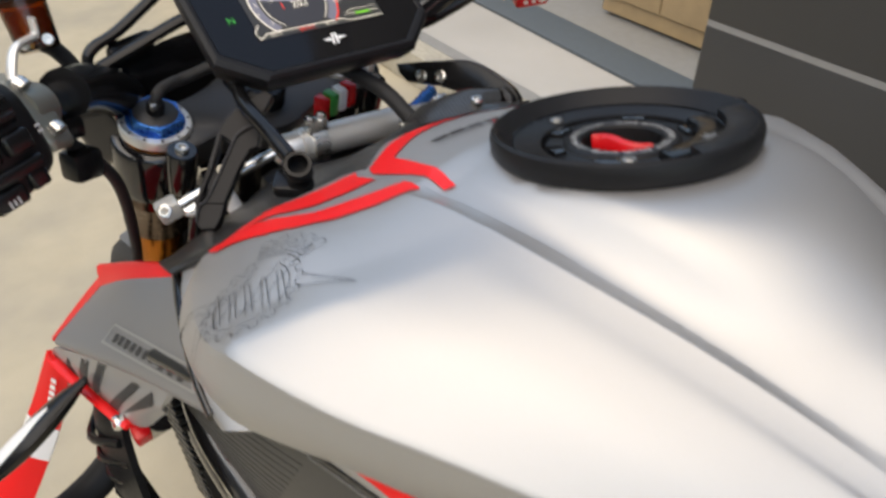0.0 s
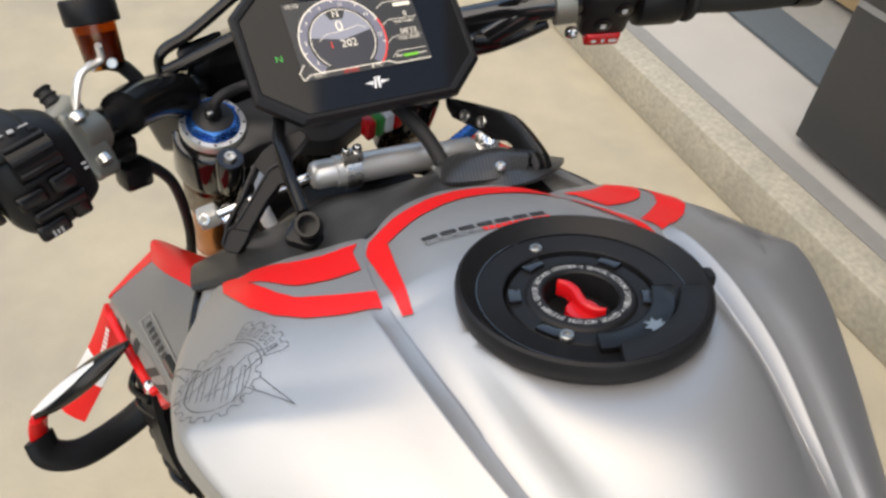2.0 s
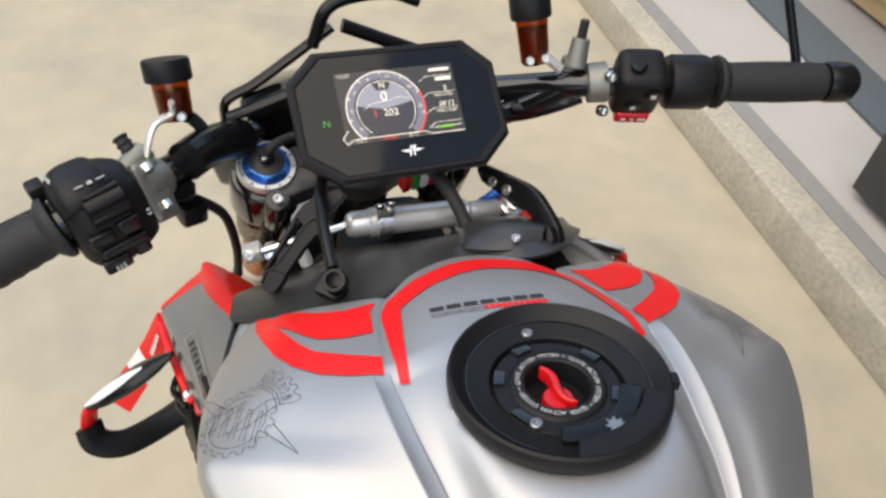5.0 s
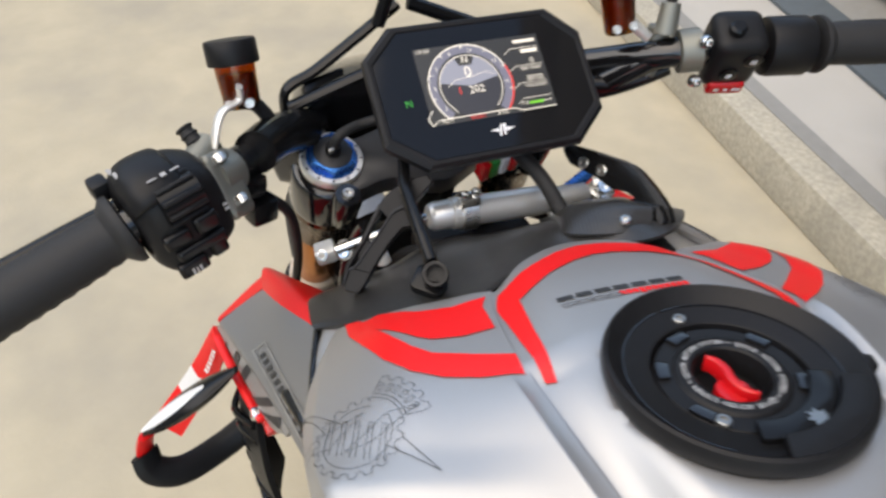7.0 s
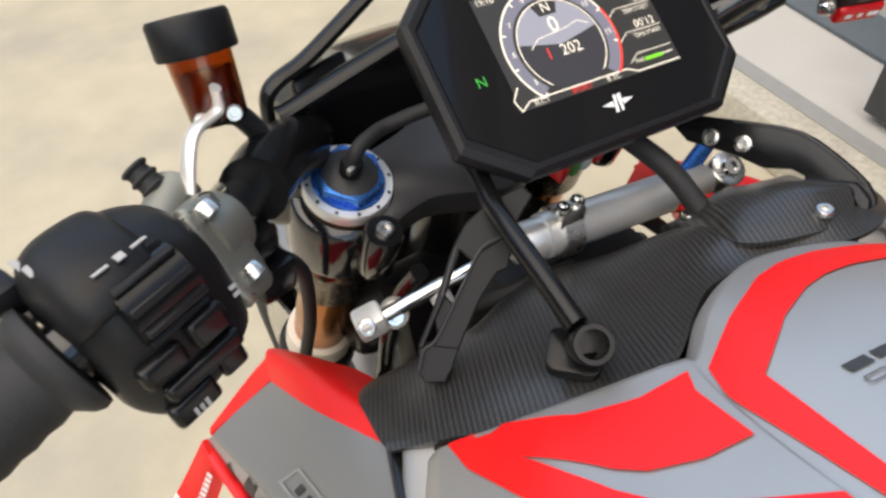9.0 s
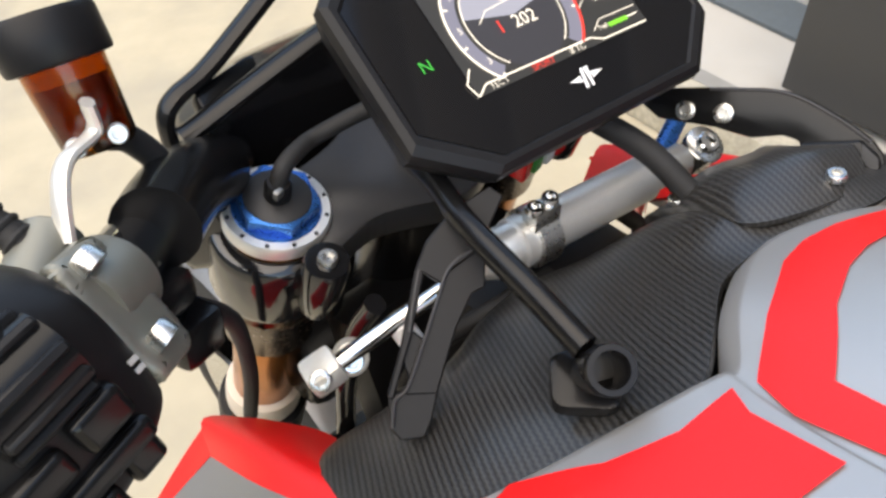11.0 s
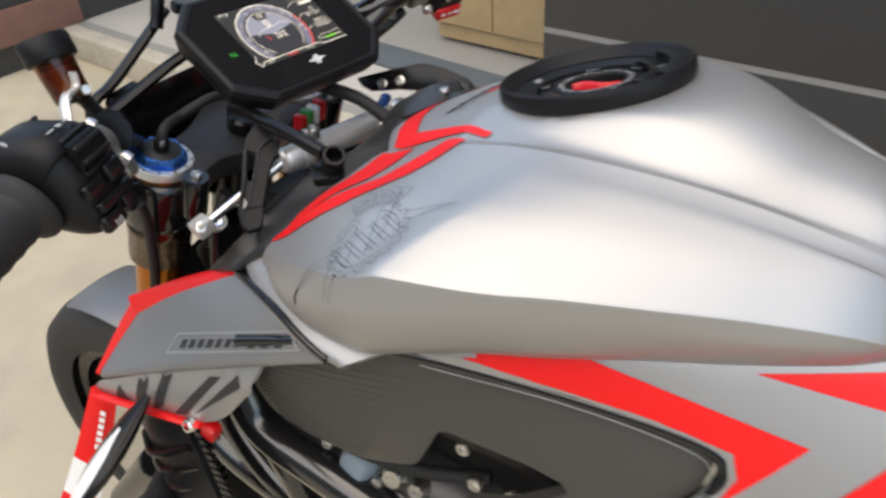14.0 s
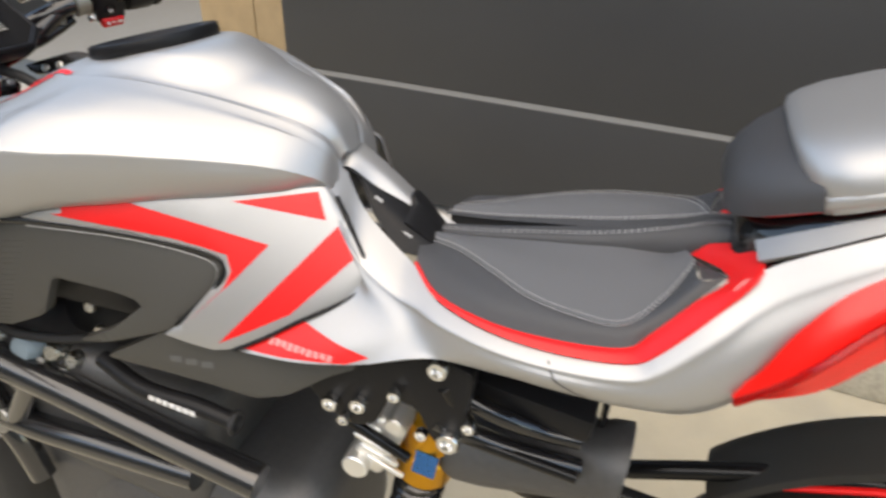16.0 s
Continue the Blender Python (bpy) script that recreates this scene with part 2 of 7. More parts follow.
def round_poly(pts, r=0.2, n=4):
    """Round a polygon's corners: r is the share of each side that the corner takes."""
    out, k = [], len(pts)
    for i in range(k):
        a, b, c = (V3((*pts[i - 1], 0)), V3((*pts[i], 0)), V3((*pts[(i + 1) % k], 0)))
        s, e = b.lerp(a, r), b.lerp(c, r)
        for j in range(n + 1):
            t = j / n
            q = (1 - t) ** 2 * s + 2 * t * (1 - t) * b + t * t * e
            out.append((q.x, q.y))
    return out


def fill(bm, poly, step):
    """A 2D polygon in xy, cut into triangles no longer than step."""
    vs = [bm.verts.new((x, y, 0)) for x, y in poly]
    es = [bm.edges.new((vs[i - 1], vs[i])) for i in range(len(vs))]
    bmesh.ops.triangle_fill(bm, edges=es, use_beauty=True)
    for _ in range(7):
        lng = [e for e in bm.edges if e.calc_length() > step]
        if not lng:
            break
        bmesh.ops.subdivide_edges(bm, edges=lng, cuts=1)
        bmesh.ops.triangulate(bm, faces=bm.faces)
    return bm


from mathutils.bvhtree import BVHTree


def tree_of(ob):
    return BVHTree.FromPolygons([v.co for v in ob.data.vertices], [tuple(p.vertices) for p in ob.data.polygons])


def cast_top(tree, x, y, lift):
    hit = tree.ray_cast(V3((x, y, 2.0)), V3((0, 0, -1)))
    return hit[0] + hit[1] * (lift if hit[1].z > 0 else -lift) if hit[0] else None


def cast_side(tree, y, z, lift):
    hit = tree.ray_cast(V3((-1.0, y, z)), V3((1, 0, 0)))
    return hit[0] + hit[1] * (lift if hit[1].x < 0 else -lift) if hit[0] else None


def decal(name, polys, tree, mat, parent, cast=cast_top, lift=0.0006, step=0.006, label=""):
    """Thin film that lies on a curved surface; polygons in plan (x, y) or elevation (y, z)."""
    bm = bmesh.new()
    for poly in polys:
        b = fill(bmesh.new(), poly, step)
        me = bpy.data.meshes.new("film")
        b.to_mesh(me)
        b.free()
        bm.from_mesh(me)
        bpy.data.meshes.remove(me)
    lost = []
    for v in bm.verts:
        p = cast(tree, v.co.x, v.co.y, lift)
        if p is None:
            lost.append(v)
        else:
            v.co = p
    bmesh.ops.delete(bm, geom=lost, context="VERTS")
    return part(name, bm, mat, parent, label)


def lines_on(name, lines, w, tree, mat, parent, cast=cast_top, lift=0.0008, step=0.005, label=""):
    bm = bmesh.new()
    for line in lines:
        for a, b in zip(line, line[1:]):
            a, b = V3((*a, 0)), V3((*b, 0))
            d = b - a
            if d.length < 1e-6:
                continue
            k = max(1, int(d.length / step))
            nn = V3((-d.y, d.x, 0)).normalized() * w / 2
            rows = []
            for i in range(k + 1):
                q = a + d * (i / k)
                l, r = cast(tree, (q + nn).x, (q + nn).y, lift), cast(tree, (q - nn).x, (q - nn).y, lift)
                rows.append((l, r))
            for (l0, r0), (l1, r1) in zip(rows, rows[1:]):
                if None not in (l0, r0, l1, r1):
                    bm.faces.new([bm.verts.new(p) for p in (l0, r0, r1, l1)])
    return part(name, bm, mat, parent, label)


def text_bm(bm, words, size, m, align="CENTER", depth=0.0):
    """Letters of the built-in font, flat in the local xy plane of m."""
    cu = bpy.data.curves.new("letters", "FONT")
    cu.body, cu.size, cu.align_x, cu.align_y, cu.resolution_u = words, size, align, "CENTER", 2
    cu.extrude = depth
    ob = new("letters", cu)
    me = ob.to_mesh()
    me.transform(m)
    bm.from_mesh(me)
    ob.to_mesh_clear()
    bpy.data.objects.remove(ob)
    bpy.data.curves.remove(cu)
    return bm


def plane_quad(bm, m, x0, y0, x1, y1, z=0.0):
    bm.faces.new([bm.verts.new(m @ V3((x, y, z))) for x, y in ((x0, y0), (x1, y0), (x1, y1), (x0, y1))])


def screw(bm, at, axis, r, h=None, seg=14):
    """A round cap screw with a hexagon socket."""
    h = h or r * 0.7
    R = frame_of(axis)
    o = V3(at)
    lathe(bm, [(r, 0), (r, h * 0.75), (r * 0.85, h), (r * 0.55, h), (r * 0.50, h * 0.45), (0, h * 0.40)], o, axis, seg)
    return bm

def sheet(rows, thick, sub=4):
    """A smooth closed shell through rows of points, its thickness laid inwards."""
    dense = [catmull(r, sub) for r in rows]
    grid = [list(r) for r in zip(*[catmull(c, sub) for c in zip(*dense)])]
    nr, nc = len(grid), len(grid[0])
    norm = [[(grid[min(i + 1, nr - 1)][j] - grid[max(i - 1, 0)][j]).cross(grid[i][min(j + 1, nc - 1)] - grid[i][max(j - 1, 0)]) for j in range(nc)] for i in range(nr)]
    mid = sum((p for r in grid for p in r), V3()) / (nr * nc)
    lean = sum((n for r in norm for n in r), V3())
    if lean.dot(mid - V3((-0.013, mid.y, .74))) < 0:
        grid = [r[::-1] for r in grid]
        norm = [[-n for n in r[::-1]] for r in norm]
    back = [[p - n.normalized() * thick for p, n in zip(r, q)] for r, q in zip(grid, norm)]
    bm = bmesh.new()
    a = [[bm.verts.new(p) for p in r] for r in grid]
    b = [[bm.verts.new(p) for p in r] for r in back]
    for i in range(nr - 1):
        for j in range(nc - 1):
            bm.faces.new((a[i][j], a[i + 1][j], a[i + 1][j + 1], a[i][j + 1]))
            bm.faces.new((b[i][j], b[i][j + 1], b[i + 1][j + 1], b[i + 1][j]))
    for i in range(nr - 1):
        bm.faces.new((a[i][0], b[i][0], b[i + 1][0], a[i + 1][0]))
        bm.faces.new((a[i][-1], a[i + 1][-1], b[i + 1][-1], b[i][-1]))
    for j in range(nc - 1):
        bm.faces.new((a[0][j], a[0][j + 1], b[0][j + 1], b[0][j]))
        bm.faces.new((a[-1][j], b[-1][j], b[-1][j + 1], a[-1][j + 1]))
    return bm


# ---- setting ----
CONCRETE = material("pale_beige_concrete", (0.445, 0.395, 0.295), rough=0.85, vary=0.16, grain=9.0, bump=0.5, bump_scale=90, stain=0.62, stain_scale=2.6, stain_color=(0.30, 0.28, 0.235))
GRANITE = material("speckled_kerb_stone", (0.42, 0.39, 0.32), rough=0.85, vary=0.45, grain=70.0, bump=0.6, bump_scale=120, stain=0.4, stain_scale=8.0, stain_color=(0.25, 0.24, 0.21))
PAVING = material("smooth_pale_paving", (0.42, 0.405, 0.375), rough=0.7, vary=0.08, grain=12.0, bump=0.25, bump_scale=120, stain=0.3, stain_scale=3.0)
GREYSTRIP = material("grey_paving_border", (0.24, 0.24, 0.23), rough=0.8, vary=0.12, grain=30.0, bump=0.3, bump_scale=150)
PANEL = material("anthracite_door_panel", (0.037, 0.038, 0.040), rough=0.42, vary=0.10, grain=5.0, bump=0.08, bump_scale=700, stain=0.2, stain_scale=3.0, stain_color=(0.04, 0.04, 0.04))
SEAL = material("pale_grey_seal", (0.22, 0.22, 0.22), rough=0.5, vary=0.08, grain=30.0)
MAT = material("blue_grey_floor_mat", (0.085, 0.105, 0.12), rough=0.85, vary=0.15, grain=60.0, bump=0.4, bump_scale=300)
TIMBER = material("tan_timber", (0.42, 0.30, 0.17), rough=0.6, vary=0.2, grain=14.0, bump=0.1, bump_scale=80)

NORTH_Y = 3.45
# One sheet of ground, finer near the bike.
bm = bmesh.new()
steps = [-400, -120, -40, -14, -6, -3, -1.5, 0, 1.5, 3, 6, 14, 40, 120, 400]
skin(bm, [[V3((x, y, 0)) for x in steps] for y in steps])
ground = tagged(part("ground", bm, CONCRETE, None), "pale beige worn concrete yard with faint stains", "ground", kind="structure")

# The raised pavement and the door wall run nearly parallel to the bike.
ALONG = pose(1.215, 0.784, 0, 0, 0, -7.2)
KERB = 0.13
bm = bmesh.new()
box(bm, (0.10, 23, KERB), ALONG @ pose(0.05, 2.5, KERB / 2), 0.012)
kerb = part("kerb", bm, GRANITE, None)
tagged(kerb, "rough speckled stone kerb edging the raised pavement", "kerb", kind="structure")
bm = bmesh.new()
box(bm, (0.055, 23, KERB - 0.003), ALONG @ pose(0.1275, 2.5, (KERB - 0.003) / 2))
border = tagged(part("pavement_border", bm, GREYSTRIP, None), "narrow grey border strip of the pavement", "pavement", kind="structure")
bm = bmesh.new()
box(bm, (6.0, 23, KERB - 0.006), ALONG @ pose(3.155, 2.5, (KERB - 0.006) / 2))
pavement = tagged(part("pavement", bm, PAVING, None), "smooth pale raised pavement in front of the garage", "pavement", kind="structure")

# Anthracite sectional wall: panels with pale seals between them.
wall = tagged(new("wall_east"), "anthracite panelled garage wall with pale horizontal seals", "wall", kind="structure")
wall_v, wall_end, wall_len = 0.20, -0.06, 7.0
bm = bmesh.new()
box(bm, (0.06, wall_len - 0.02, 3.3), ALONG @ pose(wall_v + 0.075, wall_end - wall_len / 2, KERB + 1.65))
part("backing", bm, BLACK, wall)
for i in range(7):
    z0, z1 = KERB + 0.02 + (0.0 if i == 0 else 0.383 + (i - 1) * 0.5), KERB + 0.02 + 0.367 + i * 0.5
    if i == 6:
        z1 = z0 + 0.3
    bm = bmesh.new()
    box(bm, (0.045, wall_len, z1 - z0), ALONG @ pose(wall_v + 0.0225, wall_end - wall_len / 2, (z0 + z1) / 2), 0.004)
    part("panel", bm, PANEL, wall)
    if i < 6:
        bm = bmesh.new()
        box(bm, (0.03, wall_len - 0.004, 0.016), ALONG @ pose(wall_v + 0.0165, wall_end - wall_len / 2, z1 + 0.008))
        part("seal", bm, SEAL, wall)
# Beyond the wall's end: a mat strip, a grey floor, a tan cupboard and dark walls.
bm = bmesh.new()
prism(bm, [(1.60, .40), (1.78, .40), (2.31, 3.25), (2.12, 3.25)], pose(0, 0, KERB - .006), .014, .003)
tagged(part("floor_mat", bm, MAT, None), "blue-grey ribbed mat strip laid on the pavement", "mat", kind="structure")
bm = bmesh.new()
prism(bm, [(1.785, .40), (5.0, .40), (5.0, 3.25), (2.315, 3.25)], pose(0, 0, KERB - .006), .008, .001)
tagged(part("floor_recess", bm, GREYSTRIP, None), "grey concrete floor behind the mat strip", "floor", kind="structure")
cup = tagged(new("cupboard"), "tan timber cupboard with plain doors standing on the grey floor", "cupboard")
CU = pose(2.36, 1.22, KERB, 0, 0, -8)
bm = bmesh.new()
box(bm, (.46, .62, 1.36), CU @ pose(0, 0, .70), .006)
part("carcass", bm, TIMBER, cup)
for k in (-1, 1):
    bm = bmesh.new()
    box(bm, (.022, .300, 1.26), CU @ pose(-.239, k * .153, .72), .004)
    dr = part("door", bm, TIMBER, cup)
    bm = bmesh.new()
    rod(bm, CU @ V3((-.25, k * .03, .70)), CU @ V3((-.272, k * .03, .70)), .009)
    part("knob", bm, STEEL, dr, "small steel knob")
bm = bmesh.new()
box(bm, (.40, .56, .025), CU @ pose(.02, 0, .0125), .002)
part("plinth", bm, BLACK, cup)
bm = bmesh.new()
box(bm, (0.2, 14, 2.4), ALONG @ pose(3.2, 4.0, KERB + 1.2))
tagged(part("wall_recess", bm, PANEL, None), "dark recessed wall of the building", "wall", kind="structure")
BRICKISH = material("reddish_brown_plinth", (0.20, 0.10, 0.075), rough=0.85, vary=0.25, grain=14.0, bump=0.4, bump_scale=80)
bm = bmesh.new()
box(bm, (3.9, 0.25, 2.3), pose(3.05, NORTH_Y + .125, 1.15))
tagged(part("wall_north", bm, PANEL, None), "dark wall closing the far end of the yard", "wall", kind="structure")
bm = bmesh.new()
box(bm, (0.5, 0.03, 0.16), pose(1.45, NORTH_Y - .019, KERB + .08), .006)
tagged(part("trim", bm, BRICKISH, None), "reddish-brown plinth board at the foot of the far wall", "trim", kind="structure")
# Unseen plain walls, added to keep bright horizon light out of the reflections.
UNSEEN_RENDER = material("unseen_wall_render", (0.30, 0.29, 0.26), rough=0.9, vary=0.12, grain=3.0, bump=0.3, bump_scale=60)
bm = bmesh.new()
box(bm, (0.3, 18.0, 3.2), pose(-5.6, -1.0, 1.6))
tagged(part("wall_west_unseen", bm, UNSEEN_RENDER, None), "plain unseen wall, added to darken the side reflections", "wall", kind="structure")
# Added out of view to dim the horizon that the tank's nose mirrors.
bm = bmesh.new()
box(bm, (6.9, 0.3, 2.6), pose(-2.1, NORTH_Y + 1.9, 1.3))
tagged(part("wall_north_unseen", bm, UNSEEN_RENDER, None), "plain unseen wall, added to dim horizon light on the nose", "wall", kind="structure")

# ---- motorcycle: tank ----
bike = tagged(new("motorcycle"), "matte silver and red naked sports motorcycle parked upright on the concrete", "motorcycle")
TX = -0.013  # the bike's middle plane

# The bike stands a little turned and leaning: its middle plane.
MID_O = V3((-0.0048, 0, 1.0))
MID_N = V3((0.994, -0.094, -0.058)).normalized()


def mirrored(p):
    """The point across the bike's middle plane."""
    p = V3(p)
    return p - MID_N * (2 * (p - MID_O).dot(MID_N))


def on_mid(y, z):
    """The point of the middle plane at a given y and z."""
    return V3((MID_O.x - (y * MID_N.y + (z - 1.0) * MID_N.z) / MID_N.x, y, z))


# Half of the tank, rail by rail from the crown down; x is counted from TX.
TANK_C = [(0, .166, .951), (0, .144, .965), (0, .112, .982), (0, .076, .996), (0, .040, 1.007), (0, 0, 1.014), (0, -.045, 1.0185), (0, -.09, 1.0165), (0, -.135, 1.0085), (0, -.18, .994), (0, -.208, .972), (0, -.222, .942)]
TANK_S = [(-.060, .146, .957), (-.069, .125, .967), (-.077, .100, .979), (-.084, .070, .993), (-.0858, .040, 1.0040), (-.0852, 0, 1.0085), (-.0810, -.045, 1.0070), (-.0726, -.09, .9998), (-.0645, -.135, .9892), (-.0560, -.18, .9745), (-.0470, -.206, .9580), (-.0400, -.216, .938)]
TANK_M = [(-.105, .164, .942), (-.121, .143, .954), (-.131, .112, .969), (-.140, .075, .983), (-.146, .033, .989), (-.142, -.004, .9905), (-.129, -.045, .988), (-.114, -.09, .981), (-.097, -.135, .972), (-.078, -.18, .961), (-.060, -.208, .943), (-.046, -.217, .921)]
TANK_K = [(-.141, .187, .914), (-.163, .152, .928), (-.177, .117, .944), (-.188, .081, .958), (-.191, .046, .968), (-.179, 0, .970), (-.159, -.045, .968), (-.138, -.09, .963), (-.116, -.135, .957), (-.094, -.18, .948), (-.069, -.210, .930), (-.050, -.219, .907)]
TANK_L = [(-.146, .187, .908), (-.171, .151, .917), (-.186, .116, .928), (-.194, .080, .934), (-.194, .045, .940), (-.178, 0, .946), (-.158, -.045, .947), (-.137, -.09, .945), (-.117, -.135, .942), (-.093, -.18, .937), (-.062, -.209, .921), (-.042, -.217, .900)]
TANK_B = [(-.143, .184, .900), (-.169, .149, .902), (-.183, .114, .904), (-.185, .078, .902), (-.177, .043, .902), (-.162, 0, .912), (-.146, -.045, .917), (-.126, -.09, .919), (-.105, -.135, .919), (-.083, -.18, .921), (-.055, -.206, .914), (-.038, -.214, .897)]


CAP_N = V3((.063, .219, .974)).normalized()
CAP_O = V3((-.0030, .0058, 1.0143))

CREASE = [(.196, .056), (.172, .038), (.142, .018), (.110, .000), (.085, -.012)]


def crease_distance(x, y):
    """Signed distance in plan to the crease (ahead of it positive), and how far along it."""
    best = (9.0, 0.0, 1.0)
    for i, ((x0, y0), (x1, y1)) in enumerate(zip(CREASE, CREASE[1:])):
        ux, uy = x1 - x0, y1 - y0
        t = min(1.0, max(0.0, ((x - x0) * ux + (y - y0) * uy) / (ux * ux + uy * uy)))
        ahead = 1.0 if (x - x0) * uy - (y - y0) * ux > 0 else -1.0
        best = min(best, (math.hypot(x - x0 - ux * t, y - y0 - uy * t), (i + t) / (len(CREASE) - 1), ahead))
    return best


def tank_mesh():
    n = 10
    curves = [catmull(c, n) for c in (TANK_C, TANK_S, TANK_M, TANK_K, TANK_L, TANK_B)]
    rows = []
    for C, S, M, K, L, B in zip(*curves):
        # The flank stands proud of the crown: the crown's edge sweeps up to its lip.
        g = min(1.0, max(0.0, (0.060 - S.y) / 0.016)) * min(1.0, max(0.0, (S.y + 0.175) / 0.09))
        f = min(1.0, max(0.0, (0.030 - S.y) / 0.06)) * min(1.0, max(0.0, (S.y + 0.225) / 0.05))
        out = (M - S).normalized()
        flat = V3((out.x, out.y, 0)).normalized()
        C = on_mid(C.y, C.z) - V3((TX, 0, 0))
        wide = 0.45 + 0.55 * min(1.0, max(0.0, (S.y + 0.13) / 0.11))
        mid = C.lerp(S, 0.5) + V3((0, 0, 0.0050 - 0.0020 * g))
        fall = max(0.16, (C.z - S.z) / math.hypot(C.x - S.x, C.y - S.y)) if S.y < .04 else 0.16
        dip = lambda d, h: S - flat * (d * wide) + V3((0, 0, 0.85 * h * g * wide + (1 - 0.8 * g * wide) * d * wide * fall))
        def half_section(f):
            """From the crown to the lower edge; f is how full the shoulder stands beside the lip."""
            ctrl = [(C, 6), (mid, 6), (dip(.0150, -.0042), 4), (dip(.0100, -.0045), 4), (dip(.0060, -.0034), 4), (dip(.0030, -.0019), 3), (dip(.0008, -.0004), 1), (S, 1), (S + out * .0009, 2), (S + out * .010 + V3((0, 0, .0024 * f)), 4), (S.lerp(M, 0.5) + V3((0, 0, .0074 * f)), 5)]
            k_in = K.lerp(M, 0.12)
            k_dn = K.lerp(L, 0.22)
            ctrl += [(M + V3((0, 0, .0038 * f)), 12), (k_in, 3), (K.lerp(k_in.lerp(k_dn, 0.5), 0.35), 3), (k_dn, 3), (L, 3), (B, 2), (B + V3((0.02, 0, -0.006)), 1), (B + V3((0.05, 0, -0.006)), 1)]
            half = []
            P = [mirrored(mid + V3((TX, 0, 0))) - V3((TX, 0, 0))] + [p for p, _ in ctrl]
            for i in range(1, len(P) - 1):
                a, b, c = P[i - 1], P[i], P[i + 1]
                d = P[i + 2] if i + 2 < len(P) else c + (c - b)
                m = ctrl[i - 1][1]
                # The lip itself is sharp: no curve runs across it.
                if i == 8:
                    a = b * 2 - c
                if i + 1 == 8:
                    d = c * 2 - b
                for j in range(m):
                    t = j / m
                    half.append(0.5 * ((2 * b) + (c - a) * t + (2 * a - 5 * b + 4 * c - d) * t * t + (3 * b - a - 3 * c + d) * t ** 3))
            half.append(P[-1])
            # A crease parts the nose from the flank and dies out towards the crown.
            for p in half:
                d, along_, ahead = crease_distance(-p.x, p.y)
                reach = 0.020 if ahead > 0 else 0.045
                if d < reach:
                    p.z += 0.0050 * (1 - d / reach) * min(1.0, 1.5 * (1 - along_)) * min(1.0, 8 * along_ + 0.2)
            return half

        # The far shoulder shows fuller, since the bike leans on its stand.
        left = [V3((p.x + TX, p.y, p.z)) for p in half_section(0.3 * f)]
        right = [mirrored(p + V3((TX, 0, 0))) for p in half_section(f)[1:]]
        # The surface rises to meet the filler cap and dips under it.
        for side_pts in (left, right):
            for p in side_pts:
                dx, dy = p.x - CAP_O.x, p.y - CAP_O.y
                d = math.hypot(dx, dy)
                reach = 0.079 + (0.070 * max(0.0, -dy / d) ** 2 if d > 0 else 0)
                w = min(1.0, max(0.0, (reach - d) / (reach - 0.063)))
                inside = min(1.0, max(0.0, (abs(S.x) - 0.010 - abs(p.x - C.x - TX)) / 0.016))
                w = w * w * (3 - 2 * w) * inside
                rise = CAP_O.z - (CAP_N.x * dx + CAP_N.y * dy) / CAP_N.z - 0.0035 - p.z
                if rise > 0:
                    p.z += rise * w
                if d < 0.056:
                    p.z -= 0.030 * min(1.0, (0.056 - d) / 0.006)
        rows.append(list(reversed(left)) + right)
    bm = bmesh.new()
    # Turn the first and last edges down.
    first = [p + V3((0, 0.004 if abs(p.x) < .13 else 0.002, -0.012)) for p in rows[0]]
    last = [V3((p.x * 0.9, p.y + 0.02, p.z - 0.02)) for p in rows[-1]]
    skin(bm, [first] + rows + [last])
    return bm


tank = part("fuel_tank", tank_mesh(), SILVER, bike, "matte silver fuel tank with creased flanks", sharp=60)
TANK = tree_of(tank)
# Red film stripes on the tank's nose.
chevron = [(-.150, .184), (-.133, .174), (-.113, .150), (-.092, .139), (-.070, .136), (-.077, .127), (-.083, .100), (-.101, .104), (-.117, .113), (-.124, .121), (-.139, .150), (-.135, .131), (-.130, .114), (-.123, .101), (-.103, .083), (-.087, .070), (-.091, .054), (-.109, .064), (-.126, .077), (-.139, .092), (-.147, .113), (-.151, .141), (-.153, .165)]
flip = lambda poly: [tuple(mirrored((x, y, .975)).xy) for x, y in reversed(poly)]
stripe = [(-.0845, .0440), (-.0800, .0748), (-.0725, .1168), (-.0640, .1315), (-.040, .1425), (-.0090, .1525), (.0080, .1535), (.0080, .1335), (-.0080, .1330), (-.0300, .1275), (-.0590, .1140), (-.0690, .0811), (-.0795, .0415)]
for poly in (chevron, stripe, flip(chevron), flip(stripe)):
    decal("red_stripe", [poly], TANK, RED, tank, lift=0.0009, label="matte red film stripe")
# Model lettering, set as plain bars.
bars = []
for i in range(7):
    x = -.045 + i * .0112
    y = .0985 - i * .00215
    bars.append([(x, y), (x + .0092, y - .0018), (x + .0086, y - .0062), (x - .0006, y - .0044)])
decal("lettering", bars, TANK, INK, tank, label="dark model lettering")
bars = []
for i in range(4):
    x = -.046 + i * .009
    y = .0905 - i * .0017
    bars.append([(x, y), (x + .0078, y - .0014), (x + .0075, y - .0044), (x - .0003, y - .003)])
lines_on("lettering", [b + [b[0]] for b in bars], 0.0007, TANK, GREYINK, tank, label="grey outlined numerals")
bars = []
for i in range(11):
    x = -.0115 + i * .0039
    y = .0856 - i * .00075
    h = .0055 if i in (3, 8) else .0042
    bars.append([(x, y), (x + .003, y - .0006), (x + .0028, y - .0006 - h), (x - .0002, y - h)])
decal("lettering", bars, TANK, RED, tank, label="red edition lettering")


